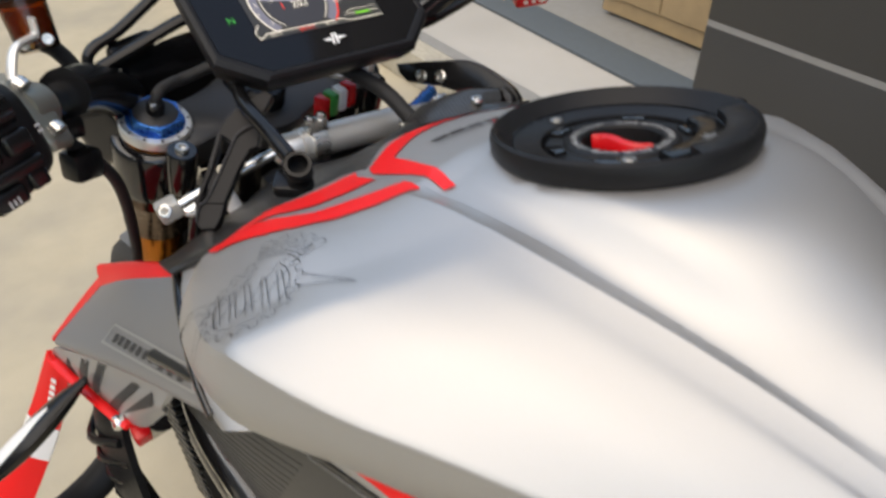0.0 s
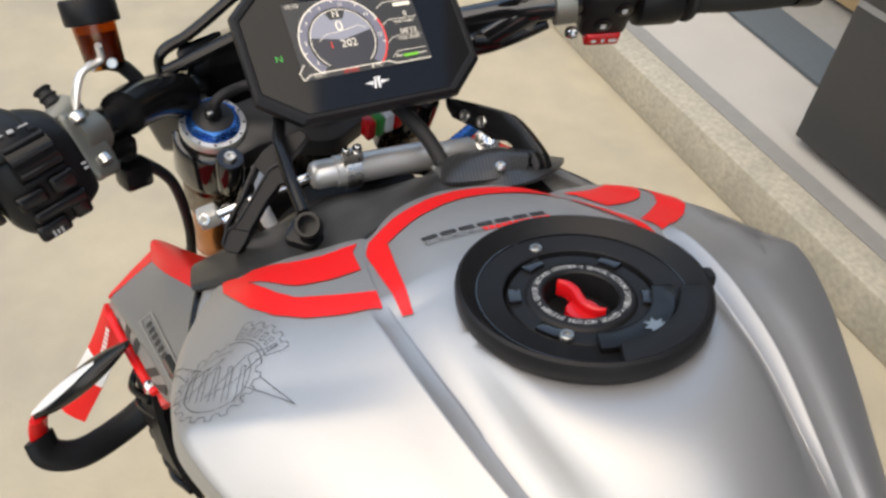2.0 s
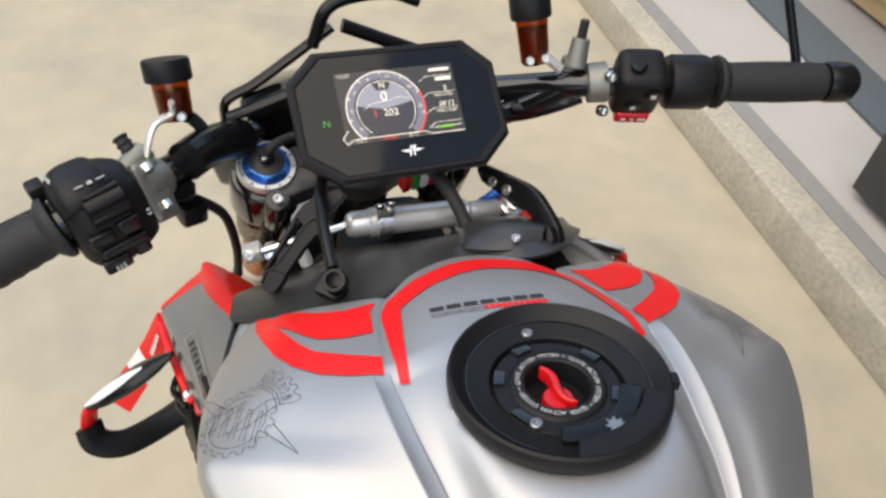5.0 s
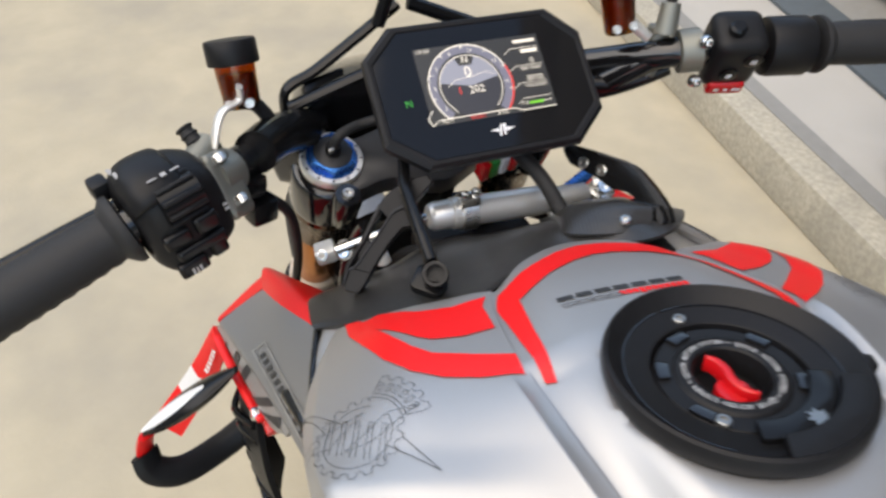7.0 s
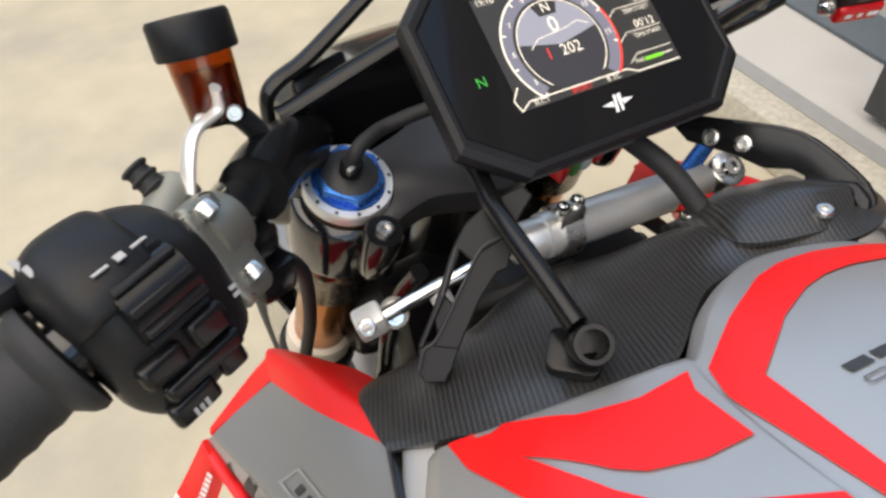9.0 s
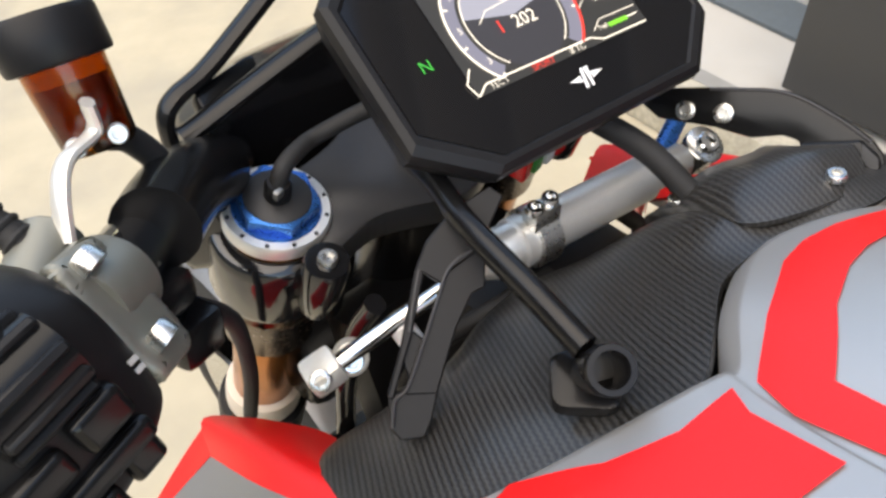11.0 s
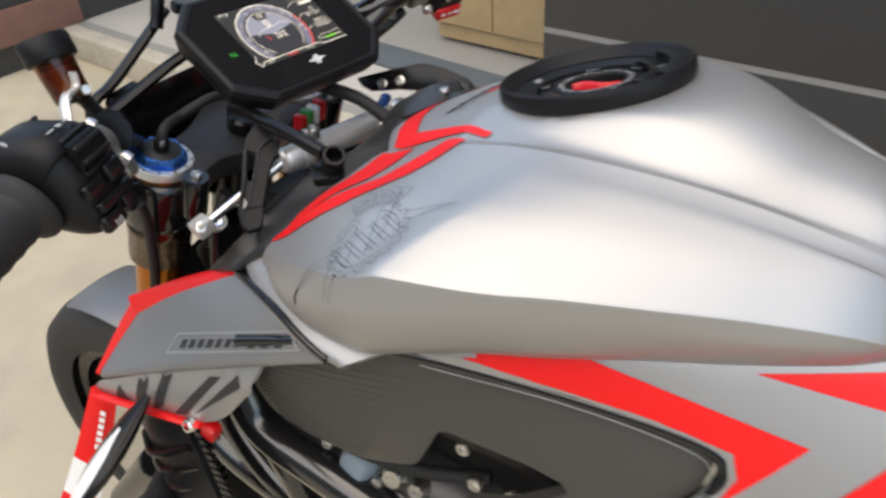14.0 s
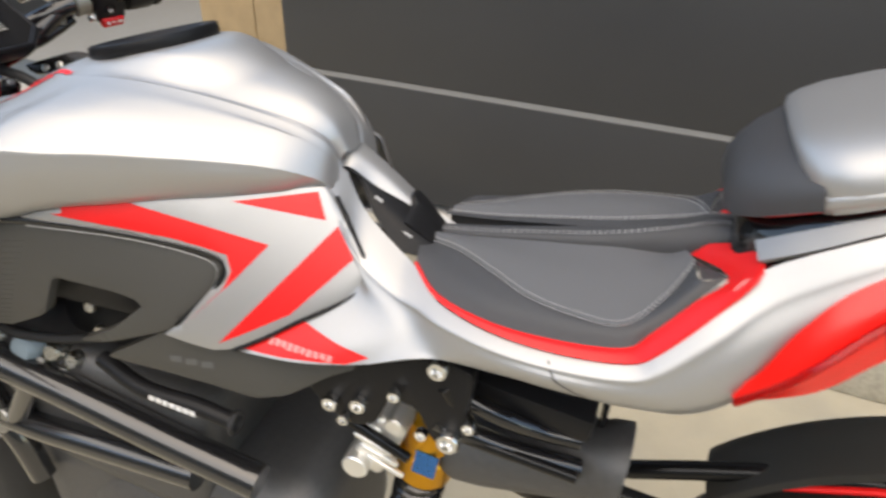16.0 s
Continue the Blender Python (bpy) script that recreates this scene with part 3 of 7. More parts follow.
def emblem(flip):
    """Cog wheel with a toothed banner, crossed blades and spikes, in thin outline."""
    # u runs along the blade, v along the spike, both in plan round the hub.
    hub, eu, ev = V3((-.1780, .0690, 0)), V3((.0350, -.0132, 0)), V3((-.0100, .0400, 0))
    def q(a, b):
        p = hub + eu * a + ev * b
        return (p.x, p.y) if flip > 0 else tuple(mirrored((p.x, p.y, .965)).xy)
    # Polar points on the wheel, in plan metres.
    def o(r, deg):
        p = hub + V3((r * .95 * math.cos(radians(deg)), r * 1.02 * math.sin(radians(deg)), 0))
        return (p.x, p.y) if flip > 0 else tuple(mirrored((p.x, p.y, .965)).xy)
    lines = []
    ring = []
    for i in range(15):
        a0 = 52 + i * 20.5
        for da, rr in ((0, .0222), (2, .0252), (10, .0252), (12, .0222)):
            ring.append(o(rr, a0 + da))
    lines.append(ring)
    lines.append([o(.0190, a) for a in range(46, 372, 8)])
    ban = []
    for i in range(5):
        a0 = -12 + i * 13
        for da, rr in ((0, .0372), (2, .0402), (7, .0402), (9, .0372)):
            ban.append(o(rr, a0 + da))
    ban += [o(.0272, a) for a in range(50, -16, -6)]
    ban.append(ban[0])
    lines.append(ban)
    lines.append([o(.0250, a) for a in range(52, -16, -6)])
    for i in range(6):
        a = -6 + i * 9.5
        lines.append([o(.0295, a), o(.0350, a + 1), o(.0350, a + 5), o(.0295, a + 4.5), o(.0295, a)])
    # Blades: long thin parallelograms, then the zigzag between them.
    lines.append([q(-1.02, .10), q(-.10, .32), q(.35, .44), q(-.45, -.05), q(-1.02, .10)])
    lines.append([q(1.02, .28), q(.60, .28), q(-.30, -.20), q(.10, -.16), q(1.02, .28)])
    for k in range(5):
        x, y = -.36 + k * .13, .20 - k * .10
        lines.append([q(x - .22, y - .34), q(x + .26, y + .30), q(x + .31, y + .28), q(x - .15, y - .36)])
    lines.append([q(-.30, .30), q(-.28, 1.10), q(-.02, .38)])
    lines.append([q(.22, -.30), q(.52, -.92), q(.48, -.22)])
    return lines


for flip in (1, -1):
    lines_on("emblem", emblem(flip), 0.00034, TANK, INK, tank, label="thin dark outline of a cog and blade emblem")

# ---- filler cap ----
CAP_R = V3((0, 1, 0)).cross(CAP_N).normalized()
CAPM = Matrix.Translation(CAP_O) @ Matrix((CAP_R, CAP_N.cross(CAP_R), CAP_N)).transposed().to_4x4()
arc = lambda r, a0, a1, st=6: [(r * math.cos(radians(a)), r * math.sin(radians(a))) for a in range(a0, a1 + (1 if st > 0 else -1), st)]
# The dished ring.
foot_ring = lathe(bmesh.new(), [(0, -.0200), (.050, -.0200), (.0600, -.0120), (.0606, -.0050), (.0622, -.0038), (.0638, -.0005), (.0640, .0050), (.0632, .0078), (.0615, .0088), (.0602, .0080), (.0545, .0015), (.0530, .0006), (.0405, -.0002), (.0392, -.0010), (.0385, -.0185), (0, -.0190)], CAP_O, CAP_N, 128)
cap = part("filler_cap", foot_ring, BLACK, bike, "round matte black quick-release filler cap with a red lever", sharp=35)
# Step round the dish, broken by notches.
for a0, a1 in ((-34, 92), (96, 228)):
    bm = bmesh.new()
    prism(bm, arc(.0532, a0, a1, 2) + arc(.0526, a1, a0, -2), CAPM @ pose(0, 0, .0004), .0011)
    part("step", bm, GLOSS, cap)
# Hinged segment with latch at the rider's side.
bm = bmesh.new()
prism(bm, arc(.0625, -112, -34) + arc(.0470, -36, -112, -6), CAPM @ pose(0, 0, .0030), .0048, .0012)
part("hinge_segment", bm, BLACK, cap)
bm = bmesh.new()
prism(bm, arc(.0462, -118, -28) + arc(.0345, -28, -118, -6), CAPM @ pose(0, 0, -.001), .0045, .001)
part("latch_plate", bm, SATIN, cap)
bm = bmesh.new()
for a in range(0, 360, 24):
    t, t2 = radians(a), radians(a + 24)
    rr, r2 = ((.0062, .0034) if (a // 24) % 2 else (.0034, .0062))
    c = V3((.010, -.0420, .0039))
    bm.faces.new([bm.verts.new(CAPM @ (c + V3(p))) for p in ((0, 0, 0), (rr * math.cos(t), rr * math.sin(t), 0), (r2 * math.cos(t2), r2 * math.sin(t2), 0))])
part("badge", bm, ALLOY, cap, "small engraved emblem in pale metal")
# Turning cap: deep dark well with a lettered rim.
CAPL = CAPM @ pose(0, 0, -.0045)
bm = bmesh.new()
lathe(bm, [(0, -.0142), (.0380, -.0142), (.0380, .0005), (.0365, .0020), (.0285, .0022), (.0275, .0034), (.0262, .0040), (.0200, .0040), (.0190, .0030), (.0182, -.0110), (0, -.0120)], CAPL.to_translation(), CAP_N, 72)
part("inner_cap", bm, BLACK, cap, "gloss black turning cap")
for a in (100, 150, 25, 205, 325):
    bm = bmesh.new()
    prism(bm, arc(.0368, a - 10, a + 10, 5) + arc(.0305, a + 10, a - 10, -5), CAPL @ pose(0, 0, .0015), .0028, .0008)
    part("grip_lug", bm, GLOSS, cap)
bm = bmesh.new()
words = "QUICK ACTION SYSTEM = " * 3
for i, ch in enumerate(words):
    if ch != " ":
        a = math.pi / 2 + radians(70) - 2 * math.pi * i / len(words)
        text_bm(bm, ch, .0040, CAPL @ pose(.0230 * math.cos(a), .0230 * math.sin(a), .0043, 0, 0, math.degrees(a) - 90))
part("lettering", bm, material("grey_white_print", (.55, .55, .55), rough=.5, vary=.1, grain=300), cap, "white lettering round the cap", smooth=False)
# Red lever: a twisted upright blade across a knob.
bm = bmesh.new()
lathe(bm, [(.0090, -.0105), (.0090, -.0035), (.0083, -.0025), (0, -.0022)], CAPL @ V3((-.0015, -.0045, 0)), CAP_N, 32)
part("knob", bm, REDGLOSS, cap, "red anodised knob")
bm = bmesh.new()
path = catmull([V3(p) for p in ((-.0020, .0165, .002), (.0005, .0120, .0025), (.0010, .0060, .0025), (-.0010, -.0020, .002), (-.0005, -.0090, .0015), (.0040, -.0150, .001))], 6)
rows = []
for i, c in enumerate(path):
    d = (path[min(i + 1, len(path) - 1)] - path[max(i - 1, 0)]).normalized()
    side_v = V3((-d.y, d.x, 0)).normalized()
    w = .0011 + .0014 * math.sin(math.pi * i / (len(path) - 1))
    rows.append([CAPL @ (c + side_v * w * u + V3((0, 0, h))) for u, h in ((-1, -.008), (-1, .0), (-.5, .0012), (.5, .0012), (1, .0), (1, -.008))])
skin(bm, rows, wrap=True, cap_start=True, cap_end=True)
part("lever", bm, REDGLOSS, cap, "red anodised S-shaped lever", sharp=60)
for x, y in ((-.002, .046), (.025, -.025), (-.033, -.021)):
    bm = bmesh.new()
    screw(bm, CAPM @ V3((x + .006, y - .002, -.0006)), CAP_N, .0036, .0022, 18)
    part("screw", bm, ALLOY, cap, "grey socket screw")
bm = bmesh.new()
box(bm, (.009, .009, .007), CAPM @ pose(.0575, -.0265, .0040, 0, 0, -25), .0018)
part("stop_lug", bm, BLACK, cap)

# ---- dashboard ----
DX = V3((.9965, -.06, -.05)).normalized()
DN = DX.cross(V3((.05, .83, .55))).normalized()
DY = DN.cross(DX)
DASH = Matrix.Translation((.0043, .2905, 1.011)) @ Matrix((DX, DY, DN)).transposed().to_4x4()
dash = new("dashboard")
dash.parent = bike
tagged(dash, "octagonal black colour display with a lit dial")
face = [(-.082, -.033), (-.054, -.0545), (.057, -.0545), (.083, -.031), (.083, .022), (.060, .045), (-.058, .045), (-.082, .022)]
grow = lambda k, d: [(x * k + (d if x > 0 else -d), y * k + (d if y > 0 else -d)) for x, y in face]
rim, back, deep = grow(1.0, .006), grow(.97, .004), grow(.70, 0)
bm = bmesh.new()
rows = []
for poly, h in ((face, .0), (grow(1, .001), .0012), (grow(1, .0035), .0014), (rim, -.001), (grow(1.0, .0065), -.006), (back, -.020), (grow(.93, .003), -.024), (deep, -.038)):
    rows.append([DASH @ V3((x, y, h)) for x, y in poly])
skin(bm, rows, wrap=True, cap_end=True)
part("housing", bm, BLACK, dash, "black plastic housing with chamfered corners", sharp=25)
bm = bmesh.new()
bm.faces.new([bm.verts.new(DASH @ V3((x, y, .0004))) for x, y in face])
part("glass", bm, BLANKGLASS, dash, "dark glossy screen glass", smooth=False)

SCR_DARK = glow("screen_dark_grey", (.30, .33, .40), .032)
SCR_BLUE = glow("screen_pale_blue", (.42, .48, .72), .27)
SCR_RING = glow("screen_ring_blue", (.34, .38, .62), .20)
SCR_DIAL = glow("screen_dial_dark", (.20, .22, .34), .06)
SCR_WHITE = glow("screen_white", (.92, .94, 1.0), .42)
SCR_RED = glow("screen_red", (1.0, .06, .05), .34)
SCR_GREEN = glow("screen_green", (.22, .9, .08), .30)
SCR_LAMP = glow("green_neutral_lamp", (.02, .8, .12), .22)


def arc(bm, cx, cy, r0, r1, a0, a1, h, step=4):
    n = max(2, int(abs(a1 - a0) / step))
    for i in range(n):
        t0, t1 = radians(a0 + (a1 - a0) * i / n), radians(a0 + (a1 - a0) * (i + 1) / n)
        bm.faces.new([bm.verts.new(DASH @ V3((cx + r * math.cos(t), cy + r * math.sin(t), h))) for r, t in ((r1, t0), (r1, t1), (r0, t1), (r0, t0))])


def dash_part(name, bm, mat, label=""):
    return part(name, bm, mat, dash, label, smooth=False)


def strip(bm, pts, w, h):
    for (x0, y0), (x1, y1) in zip(pts, pts[1:]):
        d = V3((x1 - x0, y1 - y0, 0))
        n = V3((-d.y, d.x, 0)).normalized() * w / 2
        bm.faces.new([bm.verts.new(DASH @ V3((x + s * n.x, y + s * n.y, h))) for x, y, s in ((x0, y0, 1), (x1, y1, 1), (x1, y1, -1), (x0, y0, -1))])


bm = bmesh.new()
plane_quad(bm, DASH, -.050, -.030, .051, .0305, .0008)
dash_part("display", bm, SCR_DARK, "lit colour display")
DCX, DCY = -.0125, -.0035
bm = bmesh.new()
arc(bm, DCX, DCY, .0262, .0325, -46, 226, .0011)
dash_part("dial_ring", bm, SCR_RING, "pale blue rev counter ring")
bm = bmesh.new()
arc(bm, DCX, DCY, .0, .0240, 12, 168, .0011)
dash_part("dial_upper", bm, SCR_BLUE, "pale blue upper dial")
bm = bmesh.new()
arc(bm, DCX, DCY, .0, .0240, 168, 372, .0011)
dash_part("dial_lower", bm, SCR_DIAL, "dark lower dial")
bm = bmesh.new()
bm.faces.new([bm.verts.new(DASH @ V3((DCX + x, DCY + y, .0013))) for x, y in ((-.0085, .0240), (-.0050, .0165), (.0050, .0165), (.0085, .0240))])
dash_part("gear_window", bm, SCR_DARK, "dark gear window")
bm = bmesh.new()
arc(bm, DCX, DCY, .0322, .0332, -8, 226, .0014)
arc(bm, DCX, DCY, .0240, .0246, -50, 230, .0014)
for k in range(8):
    a = 226 - k * 34
    t = radians(a)
    strip(bm, [(DCX + .0300 * math.cos(t), DCY + .0300 * math.sin(t)), (DCX + .0325 * math.cos(t), DCY + .0325 * math.sin(t))], .0009, .0015)
strip(bm, [(DCX - .018, DCY + .001), (DCX - .012, DCY + .0055), (DCX + .006, DCY + .0075), (DCX + .014, DCY + .0095), (DCX + .020, DCY + .0065)], .0004, .0016)
strip(bm, [(-.050, -.030), (-.044, -.0262), (.016, -.0262), (.022, -.0290), (.050, -.0290)], .0007, .0014)
strip(bm, [(-.050, -.030), (-.052, -.024), (-.047, -.018)], .0007, .0014)
for i, y in enumerate((.020, .0055, -.0085, -.0205)):
    strip(bm, [(.020, y - .0035), (.026, y + .0005), (.049, y + .0005)], .0004, .0014)
dash_part("dial_marking", bm, SCR_WHITE, "thin white dial lines")
bm = bmesh.new()
arc(bm, DCX, DCY, .0322, .0336, -44, 22, .0015)
dash_part("red_zone", bm, SCR_RED, "red zone of the rev counter")
bm = bmesh.new()
D2 = lambda x, y, h=.0017: DASH @ pose(x, y, h)
text_bm(bm, "N", .0072, D2(DCX, DCY + .0203))
text_bm(bm, "0", .0125, D2(DCX, DCY + .0105))
text_bm(bm, "202", .0085, D2(DCX + .0035, DCY - .0035))
for n, a in (("3", 212), ("5", 178), ("7", 146), ("9", 112), ("11", 78), ("13", 36), ("15", -2)):
    t = radians(a)
    text_bm(bm, n, .0042, D2(DCX + .0283 * math.cos(t), DCY + .0283 * math.sin(t)))
text_bm(bm, "19:10", .0048, D2(-.043, .0275))
text_bm(bm, "FLC 1", .0036, D2(-.038, -.0282))
text_bm(bm, "8 TC", .0042, D2(.006, -.0282))
text_bm(bm, "0", .0062, D2(.041, .0090))
text_bm(bm, "TRIP START", .0034, D2(.0385, .0030))
text_bm(bm, "00'12", .0062, D2(.0395, -.0050))
text_bm(bm, "TIME START", .0034, D2(.0385, -.0110))
text_bm(bm, "Fuel", .0034, D2(.0255, -.0238))
plane_quad(bm, DASH, .030, .0245, .048, .0270, .0014)
plane_quad(bm, DASH, .034, .0160, .048, .0190, .0014)
plane_quad(bm, DASH, .038, -.0242, .048, -.0236, .0014)
dash_part("readout", bm, SCR_WHITE, "white figures and words")
bm = bmesh.new()
text_bm(bm, "1", .0085, D2(DCX - .0098, DCY - .0035))
text_bm(bm, "SPORT", .0042, D2(-.014, -.0284))
dash_part("red_readout", bm, SCR_RED, "red figures")
bm = bmesh.new()
plane_quad(bm, DASH, .029, -.0252, .041, -.0232, .0016)
dash_part("fuel_bar", bm, SCR_GREEN, "green fuel bar")
bm = bmesh.new()
text_bm(bm, "N", .0075, DASH @ pose(-.063, -.0105, .0009))
dash_part("neutral_lamp", bm, SCR_LAMP, "green neutral lamp")
bm = bmesh.new()
for pts in ([(-.010, .0005), (-.003, .0016), (-.003, -.0016)], [(.010, .0005), (.003, .0016), (.003, -.0016)], [(-.0036, -.0045), (-.0012, .0045), (.0004, .0045), (-.0016, -.0045)], [(.0002, -.0045), (.0006, .0042), (.0034, .0045), (.0016, -.0045)]):
    bm.faces.new([bm.verts.new(DASH @ V3((.002 + x, -.0408 + y, .0009))) for x, y in pts])
dash_part("badge", bm, WHITE, "small white winged badge")

# ---- fork and steering ----
FD = V3((-.018, .066, -.2)).normalized()
FT = V3((-.101, .348, .945))
MX = lambda p: V3((2 * TX - p[0], p[1], p[2]))


CAPGREY = material("dark_grey_anodised_cap", (.035, .035, .037), rough=.45, metal=.4, vary=.08, grain=400)


def fork_leg(top, d, side):
    leg = new("fork_leg")
    leg.parent = bike
    tagged(leg, "gold and black inverted fork leg with a blue adjuster")
    up = -d
    low = top + d * .010
    at = lambda s: low + d * s
    def turn(name, prof, mat, label="", seg=40, sharp=40, start=None):
        bm = bmesh.new()
        lathe(bm, prof, start or top, d, seg)
        part(name, bm, mat, leg, label, sharp=sharp)
    turn("outer_tube", [(.0245, .046), (.0280, .048), (.0280, .092), (.0292, .094), (.0292, .098), (.0282, .100), (.0276, .134), (.0240, .138)], DARKCHROME, "polished black outer fork tube")
    turn("rim", [(.023, .020), (.0255, .022), (.0258, .0275), (.024, .033)], GOLD, "gold rim", start=low)
    turn("top_ring", [(.019, .0125), (.0262, .0125), (.0272, .0140), (.0272, .0205), (.0255, .0222)], PALE, "silver alloy top ring", start=low)
    turn("inner_tube", [(.0205, .132), (.0216, .133), (.0216, .32), (.020, .322)], GOLD, "gold inner fork tube")
    turn("dust_seal", [(.0216, .222), (.0262, .224), (.0270, .231), (.0270, .246), (.0225, .250)], IVORY, "pale dust seal")
    turn("collar", [(.0225, .248), (.0315, .250), (.0325, .258), (.0318, .285), (.0225, .290)], BLACK, "black clamp collar")
    bm = bmesh.new()
    hexa = [(.0210 * math.cos(radians(60 * i)), .0210 * math.sin(radians(60 * i))) for i in range(6)]
    prism(bm, hexa, Matrix.Translation(at(.0128)) @ frame_of(up).to_4x4(), .0078, .0008)
    part("adjuster", bm, BLUE, leg, "blue anodised hexagon", sharp=30)
    turn("adjuster_flange", [(.0214, .0116), (.0222, .0128), (.0214, .0140)], BLUE, "blue anodised flange", start=low)
    turn("adjuster_cap", [(.0, .0040), (.0158, .0042), (.0166, .0048), (.0166, .0075)], CAPGREY, "dark grey round adjuster cap", start=low)
    # Raised dark dots stand for the shade in the ring's pin holes.
    for i in range(12):
        a = radians(30 * i)
        R = frame_of(up)
        bm = bmesh.new()
        lathe(bm, [(.0011, 0), (.0011, .0006)], at(.0126) + R @ V3((.0246 * math.cos(a), .0246 * math.sin(a), 0)), up, 8)
        part("pin_hole_dot", bm, INK, leg)
    return leg


left_leg = fork_leg(FT, FD, -1)
TOP = FT + FD * .010
fork_leg(MX(FT), V3((-FD.x, FD.y, FD.z)), 1)
# Connector and cable on the left leg.
U = -FD
bm = bmesh.new()
lathe(bm, [(.0062, 0), (.0066, .003), (.0066, .010), (.0055, .012)], TOP + FD * .006, U, 16)
part("connector", bm, BLACK, left_leg)
bm = bmesh.new()
box(bm, (.005, .003, .005), Matrix.Translation(TOP + U * .004 + V3((-.004, -.006, 0))) @ frame_of(U).to_4x4(), .0008)
part("connector_clip", bm, ALLOY, left_leg, "grey connector clip")
bm = bmesh.new()
tube(bm, [TOP + U * .004, TOP + U * .011 + V3((.003, .002, 0)), TOP + U * .0135 + V3((.012, .006, 0)), TOP + U * .011 + V3((.030, .010, .002)), V3((-.040, .345, .956)), V3((-.020, .33, .95))], .0044, 12, 6)
part("cable", bm, RUBBER, left_leg, "black sheathed cable")

# Upper triple clamp: two sleeves and a bridge.
clamp = new("triple_clamp")
clamp.parent = bike
tagged(clamp, "black machined upper fork clamp")
for leg_top, d in ((FT, FD), (MX(FT), V3((-FD.x, FD.y, FD.z)))):
    bm = bmesh.new()
    lathe(bm, [(.0262, .0345), (.0312, .0360), (.0332, .0390), (.0338, .045), (.0338, .078), (.0322, .084), (.0270, .086)], leg_top, d, 40)
    part("sleeve", bm, GLOSS, clamp)
CM = Matrix.Translation(V3((TX, .352, .904))) @ Matrix((V3((1, 0, 0)), V3((0, -FD.z, FD.y)).normalized(), V3((0, -FD.y, -FD.z)).normalized())).transposed().to_4x4()
bm = bmesh.new()
bridge = round_poly([(-.088, -.028), (-.050, -.020), (0, -.040), (.050, -.020), (.088, -.028), (.092, .022), (.040, .030), (0, .050), (-.040, .030), (-.092, .022)], .25)
prism(bm, bridge, CM @ pose(0, 0, -.012), .024, .003)
part("bridge", bm, material("dark_grey_machined_alloy", (.045, .045, .047), rough=.38, metal=.3, vary=.1, grain=300), clamp, "dark grey machined bridge")
bm = bmesh.new()
lathe(bm, [(.017, 0), (.017, .012), (.014, .015), (.006, .015), (.005, .010), (0, .010)], CM @ V3((0, -.002, .012)), CM.to_3x3() @ V3((0, 0, 1)), 32)
part("stem_nut", bm, SATIN, clamp)
for sx in (-1, 1):
    base = V3((-.104, .318, .905)) if sx < 0 else MX((-.104, .318, .905))
    bm = bmesh.new()
    lathe(bm, [(.0105, -.030), (.0115, -.028), (.0115, .008), (.0105, .010)], base, U, 20)
    part("pinch_boss", bm, GLOSS, clamp)
    bm = bmesh.new()
    screw(bm, base + U * .0095, U, .0050, .004, 20)
    part("screw", bm, STEEL, clamp, "steel pinch screw")
bm = bmesh.new()
prism(bm, round_poly([(-.095, -.035), (0, -.030), (.095, -.035), (.095, .03), (0, .045), (-.095, .03)], .25), CM @ pose(0, .0, -.185), .03, .003)
part("lower_bridge", bm, SATIN, clamp)
bm = bmesh.new()
rod(bm, CM @ V3((0, 0, -.19)), CM @ V3((0, 0, 0)), .030, seg=28)
part("steering_head", bm, SATIN, clamp)

# Handlebar.
bar = new("handlebar")
bar.parent = bike
tagged(bar, "black tapered aluminium handlebar with switchgear and levers")
BL = [V3(p) for p in ((-.104, .392, .934), (-.120, .378, .942), (-.156, .343, .962), (-.196, .286, .990), (-.228, .268, .994), (-.270, .255, .990), (-.330, .241, .978), (-.425, .216, .958))]
BR = [V3(p) for p in ((.080, .392, .938), (.098, .378, .946), (.138, .338, .967), (.180, .292, .992), (.215, .278, .996), (.255, .262, .997), (.310, .242, .998), (.420, .205, .998))]
for pts in (BL, BR):
    bm = bmesh.new()
    tube(bm, pts, .0125, 18, 8)
    part("tube", bm, GLOSS, bar, "gloss black handlebar tube")
for c in (V3((-.124, .388, .914)), V3((.100, .388, .918))):
    bm = bmesh.new()
    box(bm, (.040, .044, .050), Matrix.Translation(c) @ pose(0, 0, 0, -18, 0, 40 if c.x < 0 else -40), .009, 3)
    part("bar_clamp", bm, GLOSS, bar, "gloss black bar clamp")
# Thick riser from the left bar to its clamp.
bm = bmesh.new()
tube(bm, [V3((-.170, .306, .985)), V3((-.155, .328, .976)), V3((-.138, .352, .962)), V3((-.120, .376, .944))], .0160, 18, 8, taper=.0175)
part("riser", bm, SATIN, bar, "gloss black bar riser")
# Second brace tube at the right, under the first.
bm = bmesh.new()
tube(bm, [V3((.08, .36, .925)), V3((.125, .33, .945)), V3((.170, .300, .985))], .011, 14, 8)
part("brace", bm, GLOSS, bar)


def along(pts, x):
    """The point of a bar at a given x, with the bar's direction there."""
    C = catmull(pts, 12)
    best = min(range(1, len(C) - 1), key=lambda i: abs(C[i].x - x))
    return C[best], (C[best + 1] - C[best - 1]).normalized()


